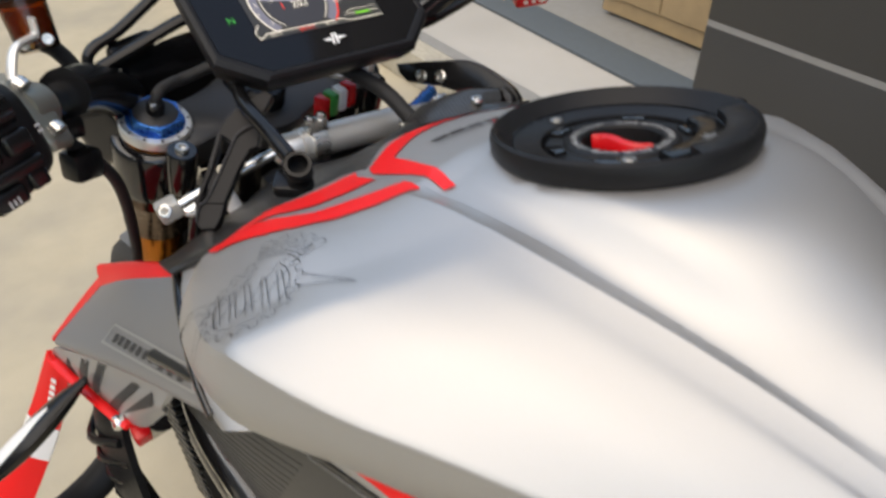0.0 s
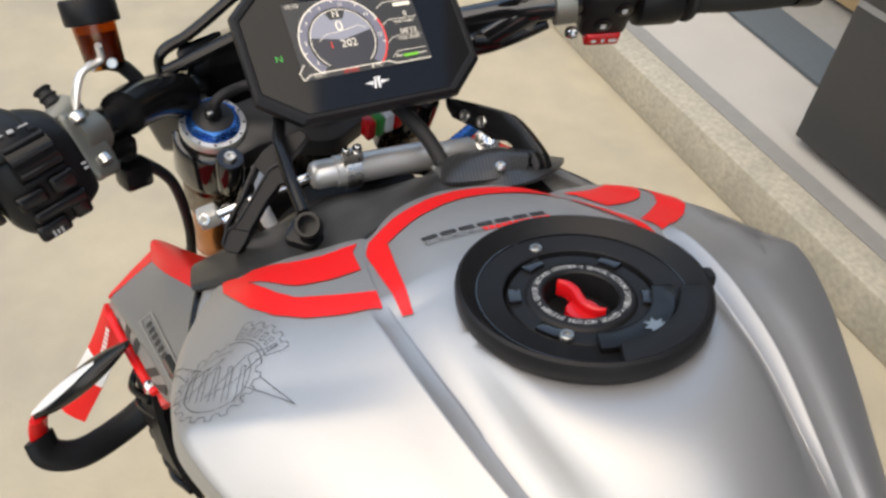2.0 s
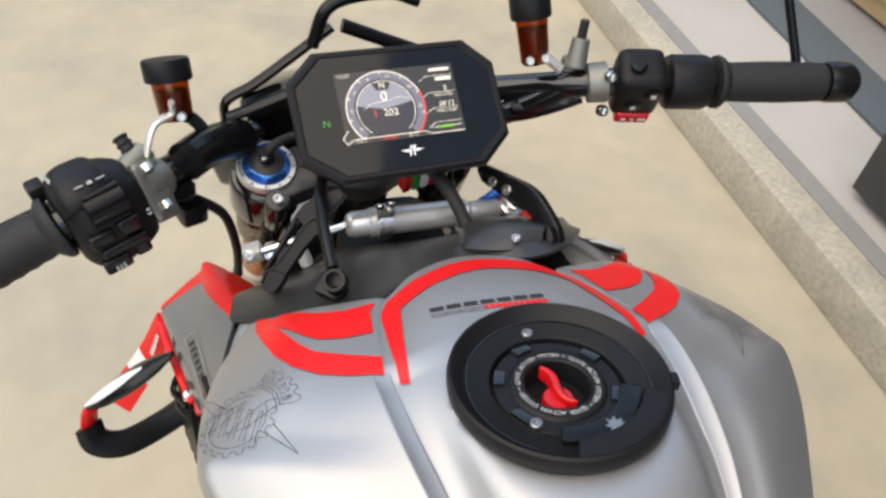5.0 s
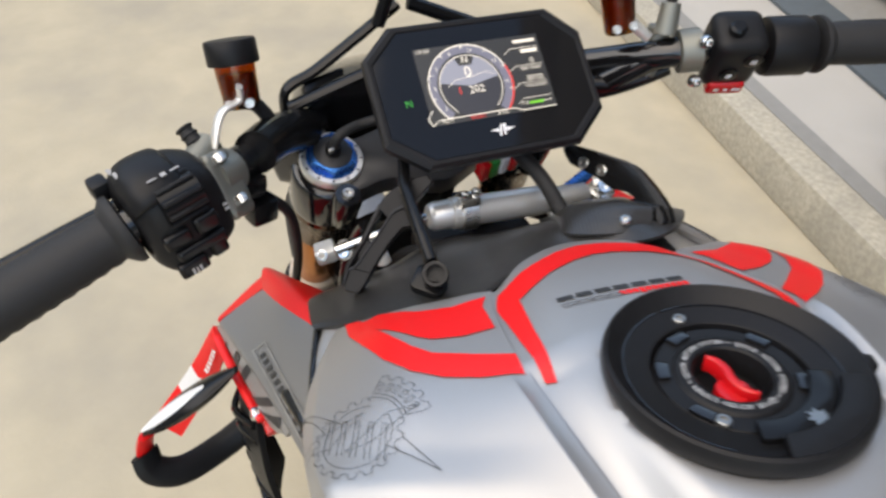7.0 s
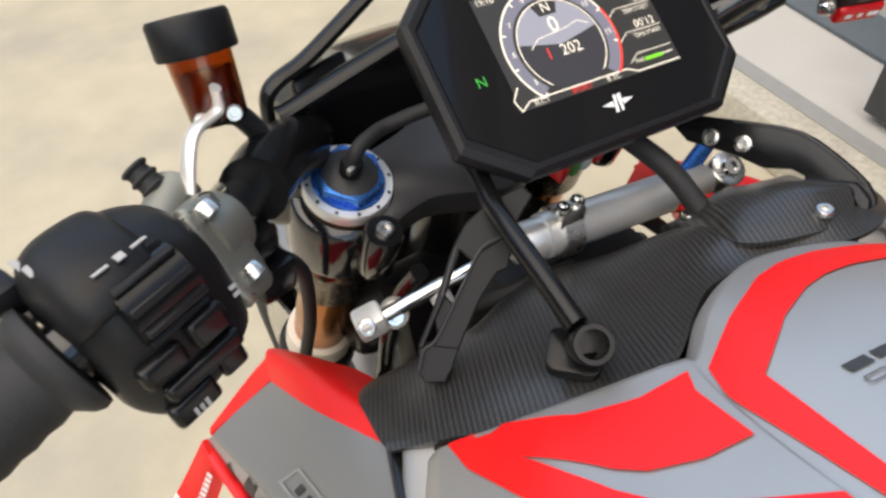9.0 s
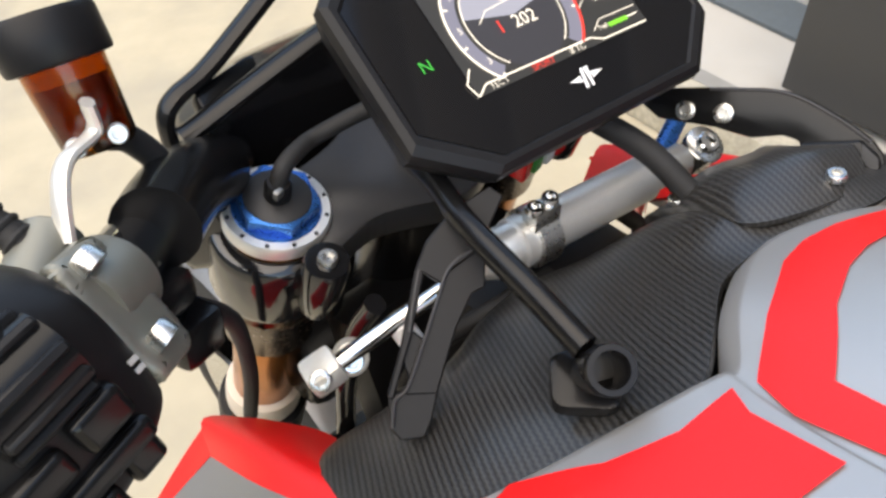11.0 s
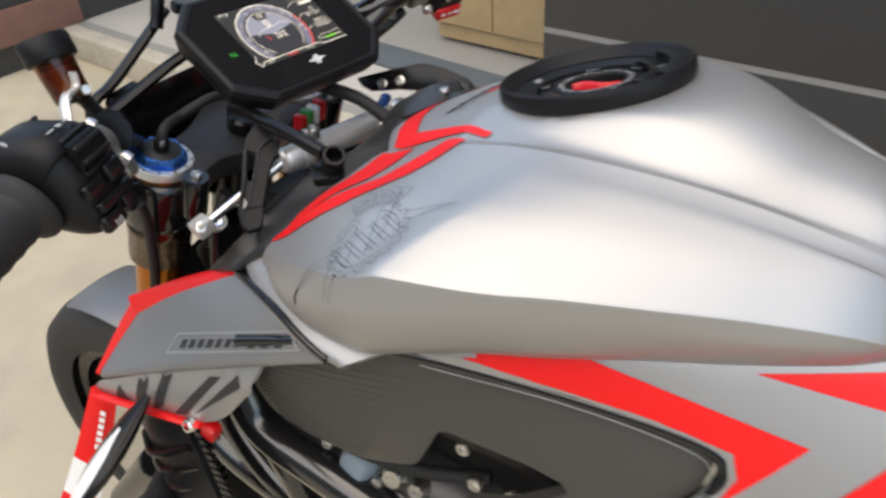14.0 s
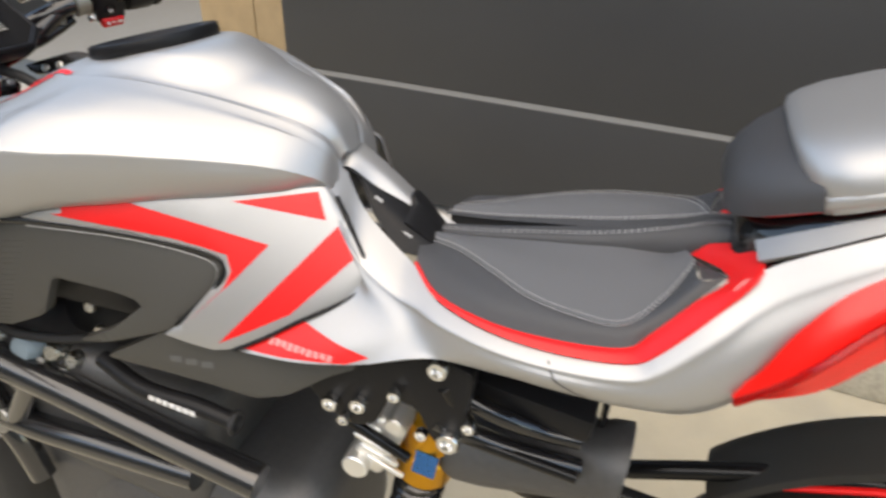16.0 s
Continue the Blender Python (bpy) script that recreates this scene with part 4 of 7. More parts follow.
def grip(pts, x0, x1, name="grip"):
    a, d = along(pts, x0)
    b, _ = along(pts, x1)
    ax = (b - a)
    L = ax.length
    prof = [(.0125, 0), (.0235, .001), (.0240, .004), (.0225, .007), (.0180, .011)]
    n = 26
    for i in range(n):
        s = .012 + (L - .016) * i / (n - 1)
        bulge = .0172 + .0012 * math.sin(math.pi * i / (n - 1)) + (.0005 if i % 2 else -.0003)
        prof.append((bulge, s))
    prof += [(.0165, L - .001), (.012, L)]
    bm = bmesh.new()
    lathe(bm, prof, a, ax, 32)
    return part(name, bm, RUBBER, bar, "black ribbed rubber grip", sharp=60)


grip(BL, -.261, -.412)
grip(BR, .292, .392)
for pts, x in ((BL, -.414), (BR, .394)):
    a, d = along(pts, x)
    s = 1
    bm = bmesh.new()
    lathe(bm, [(.012, 0), (.0175, .001), (.0185, .005), (.0185, .022), (.0165, .026), (0, .026)], a, d * s, 28)
    part("bar_end", bm, SATIN, bar, "black bar-end weight")
# Throttle drum at the right.
a, d = along(BR, .252)
bm = bmesh.new()
lathe(bm, [(.015, 0), (.0235, .001), (.0245, .004), (.0245, .034), (.0225, .038), (.016, .038)], a, d, 32)
part("throttle_drum", bm, BLACK, bar)
bm = bmesh.new()
a, d = along(BR, .372)
rod(bm, a + V3((0, .012, .012)), a + V3((-.012, .050, .078)), .0042)
rod(bm, a + V3((-.012, .050, .078)), a + V3((-.02, .075, .16)), .007)
part("mirror_stem", bm, SATIN, bar, "slim black mirror stem")


def frame_bar(p, d, roll=0):
    """Axes with x along the bar, z up and leaning to the rider by roll degrees."""
    x = d.normalized()
    z = V3((0, 0, 1))
    z = (z - x * z.dot(x)).normalized()
    return Matrix.Translation(p) @ Matrix((x, z.cross(x), z)).transposed().to_4x4() @ pose(0, 0, 0, roll, 0, 0)


# Left switch block: a tall moulded body round the bar, with thumb wheel, rocker and buttons.
a, d = along(BL, -.238)
sx_ = d.normalized()
fw_ = V3((0, 1, 0))
fw_ = (fw_ - sx_ * fw_.dot(sx_)).normalized()
up_ = fw_.cross(sx_) if fw_.cross(sx_).z > 0 else sx_.cross(fw_)


def pod(outline, stations):
    """A moulded body round the bar: one outline, scaled and shifted from station to station."""
    loop = [(p.x, p.y) for p in catmull([V3((x, y, 0)) for x, y in outline], 4, True)]
    bm = bmesh.new()
    rows = []
    for s_, k, df, du in catmull_rows(stations, 3):
        rows.append([a + sx_ * s_ + fw_ * (-.004 + (f_ + .004) * k + df) + up_ * (u_ * k + du) for f_, u_ in loop])
    skin(bm, rows, wrap=True, cap_start=True, cap_end=True)
    return bm


def catmull_rows(rows, n):
    """Stations of four numbers, eased from one to the next."""
    front = catmull([V3(r[:3]) for r in rows], n)
    tail = catmull([V3((r[0], r[3], 0)) for r in rows], n)
    return [(p.x, p.y, p.z, q.y) for p, q in zip(front, tail)]


section = [(.028, .008), (.025, .024), (.010, .033), (-.010, .034), (-.024, .026), (-.032, .008), (-.036, -.014), (-.034, -.028), (-.020, -.032), (.004, -.026), (.022, -.012)]
bm = pod(section, [(-.030, .70, .0, -.002), (-.026, .80, .0, -.001), (-.016, .92, 0, 0), (-.002, 1.0, 0, 0), (.010, .99, 0, 0), (.017, .90, 0, 0), (.022, .74, 0, 0), (.024, .62, 0, 0)])
sw = part("switch_block", bm, BLACK, bar, "black moulded switch block with thumb wheel and buttons", sharp=60)
# Hood over the wheel: a rounded shell that follows the top of the body.
hood = [(.030, .008), (.028, .024), (.012, .036), (-.010, .038), (-.022, .034), (-.027, .027), (-.020, .022), (.000, .018), (.018, .008)]
bm = pod(hood, [(-.012, .86, .003, 0), (-.008, .96, .001, 0), (.002, 1.0, 0, 0), (.011, .99, 0, 0), (.018, .92, 0, 0), (.0225, .78, 0, 0), (.0245, .62, 0, 0)])
part("hood", bm, BLACK, sw, sharp=60)
at_sw = lambda s_, f_, u_: a + sx_ * s_ + fw_ * f_ + up_ * u_
nrm_sw = (fw_ * -.80 + up_ * .60).normalized()
TL = lambda s_, f_, u_, tilt=0: Matrix.Translation(at_sw(s_, f_, u_)) @ Matrix((sx_, nrm_sw.cross(sx_), nrm_sw)).transposed().to_4x4() @ pose(0, 0, 0, tilt, 0, 0)
wc = at_sw(-.003, -.0225, .0185)
bm = bmesh.new()
lathe(bm, [(.0105, -.0135), (.0125, -.013), (.0125, .013), (.0105, .0135)], wc, sx_, 28)
part("thumb_wheel", bm, SATIN, sw)
R = frame_of(sx_)
for i in range(9):
    a0 = 2 * math.pi * i / 9
    bm = bmesh.new()
    box(bm, (.0044, .0034, .0250), Matrix.Translation(wc + R @ V3((.0125 * math.cos(a0), .0125 * math.sin(a0), 0))) @ R.to_4x4() @ pose(0, 0, 0, 0, 0, math.degrees(a0)), .0008, 1)
    part("wheel_ridge", bm, BLACK, sw)
# Rows of buttons below the wheel.
for s_, f_, u_, w_, h_, t_ in ((.010, -.0345, .0015, .018, .010, .007), (-.010, -.0345, .0030, .016, .012, .008), (-.002, -.0365, -.0110, .034, .008, .006), (.008, -.0372, -.0220, .020, .011, .007), (-.012, -.0355, -.0200, .012, .012, .005)):
    bm = bmesh.new()
    box(bm, (w_, h_, t_), TL(s_, f_, u_, -22), .0030, 3)
    part("button", bm, SATIN, sw)
bm = bmesh.new()
box(bm, (.012, .014, .014), Matrix.Translation(at_sw(.027, .022, .018)) @ Matrix((sx_, fw_, up_)).transposed().to_4x4(), .003, 2)
part("flash_trigger", bm, BLACK, sw)
# White print: the wheel's sign, three marks on the hood's edge, one on the lower button and one inside.
bm = bmesh.new()
for s_, w_ in ((.0075, .0060), (0, .0034), (-.0075, .0060)):
    box(bm, (w_, .0012 if w_ > .004 else .0034, .0006), Matrix.Translation(at_sw(s_ - .001, -.0190, .0372)) @ Matrix((sx_, fw_, up_)).transposed().to_4x4(), 0)
part("icon", bm, DIMPRINT, sw, "pale grey direction symbol")
for s_, f_, u_ in ((.0190, .004, .0345), (.0190, .013, .0310), (.0185, .021, .0265)):
    bm = bmesh.new()
    box(bm, (.0022, .0045, .0008), Matrix.Translation(at_sw(s_, f_, u_)) @ Matrix((sx_, fw_, up_)).transposed().to_4x4() @ pose(0, 0, 0, 24, 0, 0), 0)
    part("icon", bm, DIMPRINT, sw, "small white switch symbol")
bm = bmesh.new()
for k in range(3):
    box(bm, (.0014, .0042 - .001 * (k % 2), .0006), TL(.005 + k * .0026, -.0410, -.0232, -22), 0)
part("icon", bm, DIMPRINT, sw, "small white horn symbol")
bm = bmesh.new()
for k in range(2):
    box(bm, (.0030, .0016, .0006), TL(-.0265, -.0305 - .0012 * k, .0035 - .003 * k, -10), 0)
part("icon", bm, DIMPRINT, sw, "small white switch symbol")

# Left lever clamp, master cylinder and reservoir.
a, d = along(BL, -.198)
LM = frame_bar(a, d, -20)
perch = part("lever_perch", lathe(bmesh.new(), [(.0128, -.011), (.0160, -.0105), (.0165, -.008), (.0165, .008), (.0160, .0105), (.0128, .011)], a, d, 32), BRONZE, bar, "titanium-grey alloy lever perch with steel bolts")
# Clamp half: a plate under the two bolts.
bu, bl = V3((-.196, .277, 1.009)), V3((-.190, .258, .985))
lz = (bu - bl).normalized()
lx = (d - lz * d.dot(lz)).normalized()
ln = lx.cross(lz)
ln = ln if ln.y < 0 else -ln
PM = Matrix.Translation((bu + bl) / 2 - ln * .010) @ Matrix((lz.cross(ln), lz, ln)).transposed().to_4x4()
bm = bmesh.new()
prism(bm, round_poly([(-.0105, -.024), (.0105, -.024), (.0125, -.010), (.0125, .010), (.0115, .022), (-.0115, .022), (-.0125, .010), (-.0125, -.010)], .3), PM, .009, .004, 3)
part("clamp_half", bm, BRONZE, perch)
bm = bmesh.new()
prism(bm, round_poly([(-.012, -.020), (.012, -.020), (.012, .022), (-.012, .022)], .3), PM @ pose(0, 0, -.020), .020, .004)
part("clamp_body", bm, BRONZE, perch)
for q in (V3((-.196, .275, 1.008)), V3((-.190, .257, .985))):
    n = (LM.to_3x3() @ V3((0, -1, .35))).normalized()
    bm = bmesh.new()
    screw(bm, q, n, .0052, .006, 24)
    part("bolt", bm, STEEL, perch, "polished clamp bolt")
bm = bmesh.new()
rod(bm, (-.218, .294, .990), (-.198, .316, .996), .0112, .0105)
rod(bm, (-.230, .288, .992), (-.218, .294, .990), .008)
part("master_cylinder", bm, BRONZE, perch)
bm = bmesh.new()
rod(bm, (-.2065, .3105, .9990), (-.2125, .3215, 1.0090), .0058, .0050)
for i in range(3):
    p = V3((-.2080, .313, 1.0015)).lerp(V3((-.2120, .3205, 1.0083)), i / 2)
    lathe(bm, [(.0060, -.0010), (.0065, 0), (.0060, .0010)], p, (-.0060, .011, .010), 14)
part("adjuster_knob", bm, RUBBER, perch, "black ribbed adjuster knob")
# Lever.
bm = bmesh.new()
tube(bm, [V3((-.196, .300, .972)), V3((-.225, .318, .968)), V3((-.270, .312, .966)), V3((-.340, .294, .958)), V3((-.400, .282, .948))], .0075, 12, 6, flat=.6, taper=.006)
part("lever", bm, SATIN, perch, "black folding clutch lever")
bm = bmesh.new()
box(bm, (.030, .040, .014), pose(-.190, .302, .968, -10, 20, 30), .004)
box(bm, (.022, .018, .020), pose(-.176, .298, .940, 0, 10, 20), .004)
part("lever_bracket", bm, SATIN, perch)
bm = bmesh.new()
tube(bm, [V3((-.182, .298, .960)), V3((-.166, .312, .935)), V3((-.150, .330, .895)), V3((-.146, .352, .830)), V3((-.150, .372, .770))], .0045, 10, 6)
part("brake_line", bm, RUBBER, perch)


def reservoir(base, top, arm, label):
    pot = new("fluid_reservoir")
    pot.parent = bar
    tagged(pot, label)
    base, top = V3(base), V3(top)
    ax = (top - base).normalized()
    H = (top - base).length
    bm = bmesh.new()
    lathe(bm, [(0, 0), (.0112, .0005), (.0130, .003), (.0148, H * .72), (.0138, H * .73), (.0118, .004), (0, .003)], base, ax, 32)
    part("pot", bm, AMBER, pot, "translucent amber fluid pot")
    bm = bmesh.new()
    lathe(bm, [(0, .0036), (.0115, .0045), (.0128, H * .52), (0, H * .52)], base, ax, 24)
    part("fluid", bm, GOLDFLUID, pot, "amber brake fluid")
    bm = bmesh.new()
    prof = [(.0150, H * .64), (.0178, H * .65), (.0184, H * .68), (.0184, H * .96), (.0172, H), (.0, H)]
    lathe(bm, prof, base, ax, 36)
    part("lid", bm, BLACK, pot, "black screw lid")
    bm = bmesh.new()
    tube(bm, arm, .0024, 10, 6, flat=2.0)
    part("bracket", bm, PALE, pot, "pale alloy bracket")
    side = (V3((-.25, -1, .1)) - ax * V3((-.25, -1, .1)).dot(ax)).normalized()
    for k in (-1, 1):
        bm = bmesh.new()
        q = base + ax * H * .10 + side * .0118 + side.cross(ax) * .0070 * k
        screw(bm, q, side, .0036, .004, 14)
        part("screw", bm, PALE, pot, "steel bracket screw")
    return pot


GOLDFLUID = material("amber_fluid", (.30, .11, .02), rough=.2, vary=.1, grain=60)
rl = reservoir((-.168, .337, 1.003), (-.1655, .357, 1.047), [V3((-.169, .326, 1.028)), V3((-.171, .325, 1.018)), V3((-.184, .319, 1.016)), V3((-.191, .312, 1.010)), V3((-.197, .305, .998))], "amber clutch fluid pot with a black lid")
bm = bmesh.new()
tube(bm, [V3((-.166, .337, 1.008)), V3((-.157, .343, .998)), V3((-.150, .342, .980)), V3((-.158, .332, .962))], .0055, 12, 8)
part("hose", bm, RUBBER, rl, "black rubber hose")
rr = reservoir((.145, .318, 1.004), (.142, .342, 1.062), [V3((.150, .312, 1.015)), V3((.158, .308, 1.008)), V3((.165, .305, 1.002))], "brake fluid pot with a black lid")

# Right clamp and switches.
a, d = along(BR, .192)
perch_r = part("lever_perch", lathe(bmesh.new(), [(.0128, -.009), (.0178, -.0085), (.0182, .0085), (.0128, .009)], a, d, 32), BRONZE, bar, "titanium-grey alloy brake perch with steel bolts")
bm = bmesh.new()
rod(bm, a + V3((-.018, .012, .012)), a + V3((-.012, .020, .036)), .0095, .008)
rod(bm, a + V3((-.022, .020, -.028)), a + V3((-.012, .026, .012)), .010)
part("master_cylinder", bm, BRONZE, perch_r)
bm = bmesh.new()
rod(bm, a + V3((-.012, .020, .036)), a + V3((-.010, .022, .052)), .0042)
part("bleed_nipple", bm, RUBBER, perch_r)
for dz in (.015, -.021):
    bm = bmesh.new()
    screw(bm, a + V3((.001, -.014, dz)), (0, -1, .45), .0055, .006, 18)
    part("bolt", bm, CHROME, perch_r, "polished clamp bolt")
bm = bmesh.new()
tube(bm, [V3((.10, .325, .955)), V3((.135, .318, .950)), V3((.165, .305, .962)), V3((.188, .298, .972))], .0065, 12, 6)
rod(bm, (.128, .322, .957), (.150, .312, .958), .0085)
part("brake_line", bm, SATIN, perch_r)
bm = bmesh.new()
tube(bm, [V3((.190, .302, .978)), V3((.235, .318, .972)), V3((.30, .295, .975)), V3((.37, .270, .975))], .0065, 10, 6, flat=.6)
part("lever", bm, SATIN, perch_r, "black brake lever")
a, d = along(BR, .227)
SR = frame_bar(a, d, 22)
ry = SR.to_3x3() @ V3((0, 1, 0))
RR = -1 if ry.y > 0 else 1
sw_r = part("switch_block", box(bmesh.new(), (.044, .042, .056), SR @ pose(0, 0, -.002), .012, 4), BLACK, bar, "black right switch block with a red engine stop switch")
bm = bmesh.new()
lathe(bm, [(.007, 0), (.007, .006), (.005, .008), (0, .008)], SR @ V3((-.006, RR * .004, .025)), SR.to_3x3() @ V3((0, 0, 1)), 18)
part("button", bm, SATIN, sw_r)
for p in ((.010, RR * .0205, .010), (-.004, RR * .0205, -.008)):
    bm = bmesh.new()
    lathe(bm, [(.0075, 0), (.0078, .002), (.006, .003), (0, .0028)], SR @ V3(p), SR.to_3x3() @ V3((0, RR, 0)), 20)
    part("button", bm, SATIN, sw_r)
    bm = bmesh.new()
    for k in range(3):
        box(bm, (.0045, .0004, .0009), SR @ pose(p[0], p[1] + RR * .0031, p[2] - .0018 + .0018 * k), 0)
    part("icon", bm, WHITE, sw_r, "small white symbol")
bm = bmesh.new()
box(bm, (.032, .013, .014), SR @ pose(.000, RR * .0175, -.0270), .004, 3)
part("stop_switch", bm, REDGLOSS, sw_r, "bright red engine stop switch")
bm = bmesh.new()
for x, w in ((-.008, .004), (0, .003), (.009, .007)):
    box(bm, (w, .0004, .003), SR @ pose(x, RR * .0242, -.0265), 0)
part("icon", bm, WHITE, sw_r, "small white symbols")

# ---- steering damper ----
damper = new("steering_damper")
damper.parent = bike
tagged(damper, "grey alloy steering damper with a polished rod")
A, B, E = V3((-.138, .279, .893)), V3((-.052, .262, .916)), V3((.098, .246, .904))
bm = bmesh.new()
rod(bm, A + (B - A) * .10, B, .0042, seg=18)
part("rod", bm, CHROME, damper, "polished steel rod")
ax = (E - B).normalized()
bm = bmesh.new()
L = (E - B).length
lathe(bm, [(.006, -.004), (.0098, -.002), (.0115, .002), (.0115, .016), (.0130, .017), (.0130, .026), (.0122, .028), (.0122, L - .045), (.0095, L - .042), (.0095, L - .015), (.007, L - .012)], B, ax, 32)
part("body", bm, PALE, damper, "grey anodised cylinder")
bm = bmesh.new()
cc = B + ax * .030
lathe(bm, [(.0115, -.007), (.0152, -.006), (.0152, .006), (.0115, .007)], cc, ax, 28)
box(bm, (.010, .012, .016), Matrix.Translation(cc + V3((0, -.004, .015))) @ frame_of(ax, (0, 0, 1)).to_4x4() @ pose(0, 0, 0, 0, 0, 0), .002)
part("clamp", bm, STEEL, damper, "steel clamp ring")
for k in (-.005, .005):
    bm = bmesh.new()
    screw(bm, cc + V3((k, -.004, .020)), (0, -.2, 1), .0042, .004, 14)
    part("screw", bm, CHROME, damper, "steel screw")
bm = bmesh.new()
box(bm, (.016, .013, .0165), Matrix.Translation(A + V3((.002, 0, .001))) @ frame_of((A - B), (0, 0, 1)).to_4x4(), .003)
part("clevis", bm, NICKEL, damper, "pale cast clevis")
n = V3((-.35, -.75, .6)).normalized()
bm = bmesh.new()
screw(bm, A + n * .0072, n, .0052, .002, 20)
part("screw", bm, STEEL, damper, "countersunk steel screw")
bm = bmesh.new()
lathe(bm, [(.007, -.008), (.0080, -.007), (.0080, .003), (.0068, .004)], A + V3((.017, .000, -.003)), n, 22)
part("eye", bm, NICKEL, damper)
bm = bmesh.new()
screw(bm, A + V3((.017, 0, -.003)) + n * .004, n, .0054, .004, 20)
part("screw", bm, CHROME, damper, "polished screw")
bm = bmesh.new()
rod(bm, E - ax * .040, E + V3((.004, .018, .010)), .0055)
part("end_link", bm, BLUE, damper, "blue-tinted end link")
bm = bmesh.new()
lathe(bm, [(.0095, -.009), (.011, -.008), (.011, .008), (.0095, .009)], E, (-.1, -.5, .85), 24)
part("end_eye", bm, STEEL, damper, "steel end eye")
bm = bmesh.new()
screw(bm, E + V3((-.001, -.0045, .0075)), (-.1, -.5, .85), .0062, .004, 18)
part("screw", bm, CHROME, damper, "polished screw")

for pts, r, mat, name in (([(-.100, .285, .905), (-.106, .296, .880), (-.116, .300, .845), (-.122, .305, .790)], .0055, GLOSS, "gloss black hose"),):
    bm = bmesh.new()
    tube(bm, [V3(q_) for q_ in pts], r, 12, 6)
    part("hose", bm, mat, bar, name)

# Black block added behind the fork so that bright ground doesn't show through.
bm = bmesh.new()
box(bm, (.15, .04, .16), pose(-.008, .345, .735, -14, 0, 0), .01)
part("fork_gap_filler", bm, BLACK, clamp, "black block added to fill the dark gap behind the fork")

# ---- dash brackets ----
bracket = new("dash_bracket")
bracket.parent = bike
tagged(bracket, "black forged dashboard bracket bolted to the tank cover")
bm = bmesh.new()
tube(bm, [V3((-.062, .300, .962)), V3((-.071, .270, .968)), V3((-.080, .244, .969)), V3((-.086, .205, .966)), V3((-.089, .178, .961))], .0048, 12, 6, flat=1.25)
part("arm", bm, SATIN, bracket)
ax = V3((-.30, -.52, .80)).normalized()
bm = bmesh.new()
lathe(bm, [(.0058, -.010), (.0082, -.0095), (.0088, -.006), (.0088, .0075), (.0082, .009), (.0062, .009), (.0056, .004), (.0056, -.006)], V3((-.089, .170, .957)), ax, 28)
part("eye", bm, SATIN, bracket, "black open eye")
bm = bmesh.new()
prism(bm, round_poly([(-.011, -.009), (.011, -.010), (.014, .004), (-.002, .014), (-.011, .010)], .25), Matrix.Translation((-.092, .175, .942)) @ frame_of((-.1, -.1, 1)).to_4x4(), .008, .002)
part("foot", bm, SATIN, bracket)
# Post: a cast plate with two limbs, a head and a foot, edged by thin ribs.
PU, PV, PN = V3((.5517, -.7832, -.2868)), V3((.7394, .3003, .6026)), V3((-.3858, -.5445, .7448))
POST = Matrix.Translation((-.1277, .2290, .9218)) @ Matrix((PU, PV, PN)).transposed().to_4x4()
limbs = [[(-.0062, -.004), (-.0072, .0144), (-.0113, .0449), (-.0077, .0470), (-.0044, .0221), (-.0042, .0128), (-.0034, -.004)],
         [(.0002, -.001), (.0007, .0196), (.0004, .0439), (.001, .0489), (.0091, .0609), (.0140, .0568), (.0168, .0478), (.0128, .0438), (.0110, .0289), (.0118, .0032)],
         [(-.0113, .0445), (-.0107, .0575), (-.0050, .0720), (.0060, .0860), (.0125, .0840), (.0106, .0650), (.0094, .0600), (.001, .0485), (.0004, .0436), (-.0077, .0455)],
         [(-.0060, -.0035), (.0002, .0018), (.0118, .0052), (.0131, -.0068), (.0126, -.0140), (.0042, -.0180), (-.0010, -.0150)],
         [(-.0050, .0235), (.0012, .0210), (.0012, .0030), (-.0050, .0110)]]
post = new("post")
post.parent = bracket
tagged(post, "black cast post with a slotted face")
for poly, dz in zip(limbs, (-.009, -.010, -.0085, -.011, -.007)):
    bm = bmesh.new()
    prism(bm, poly, POST @ pose(0, 0, dz), .009 if dz < -.008 else .004, .0007, 1)
    part("limb", bm, BLACK, post, smooth=False)
for line in ([(.0087, .0607), (.0035, .0553), (.0008, .0488), (.0006, .0416), (.0007, .0196), (.0002, .0018), (-.0028, -.0040), (-.0005, -.0140)], [(-.0098, .0462), (-.0081, .0346), (-.0058, .0224)]):
    bm = bmesh.new()
    tube(bm, [POST @ V3((x, y, 0)) for x, y in line], .0008, 8, 3)
    part("rib", bm, CAPGREY, post)
# Right arm: a swept plate with two screws and a hollow end.
ARM = Matrix.Translation((.0765, .249, .9435)) @ Matrix((V3((.1566, -.9877, 0)), V3((.4625, .0733, .8836)), V3((-.8727, -.1384, .4683)))).transposed().to_4x4()
outline = [(-.026, 0), (-.0088, .0057), (.0098, .0117), (.0330, .0186), (.0430, .0202), (.0515, .0199), (.0640, .0174), (.0758, .0142), (.0850, .0109), (.0914, .0062), (.0949, .001), (.0917, -.0034), (.0797, -.0084), (.0659, -.0126), (.0620, -.0079), (.0572, .0007), (.0495, .0008), (.0363, -.0052), (.0188, -.0058), (-.0095, -.0106), (-.0200, -.0066)]
arm = new("right_arm")
arm.parent = bracket
tagged(arm, "black swept arm with a hollow end")
bm = bmesh.new()
prism(bm, outline, ARM @ pose(0, 0, -.008), .008, .0012, 2)
part("plate", bm, SATIN, arm, sharp=25)
bm = bmesh.new()
tube(bm, [ARM @ V3((x, y - .0010, -.0004)) for x, y in outline[2:9]], .0009, 8, 3)
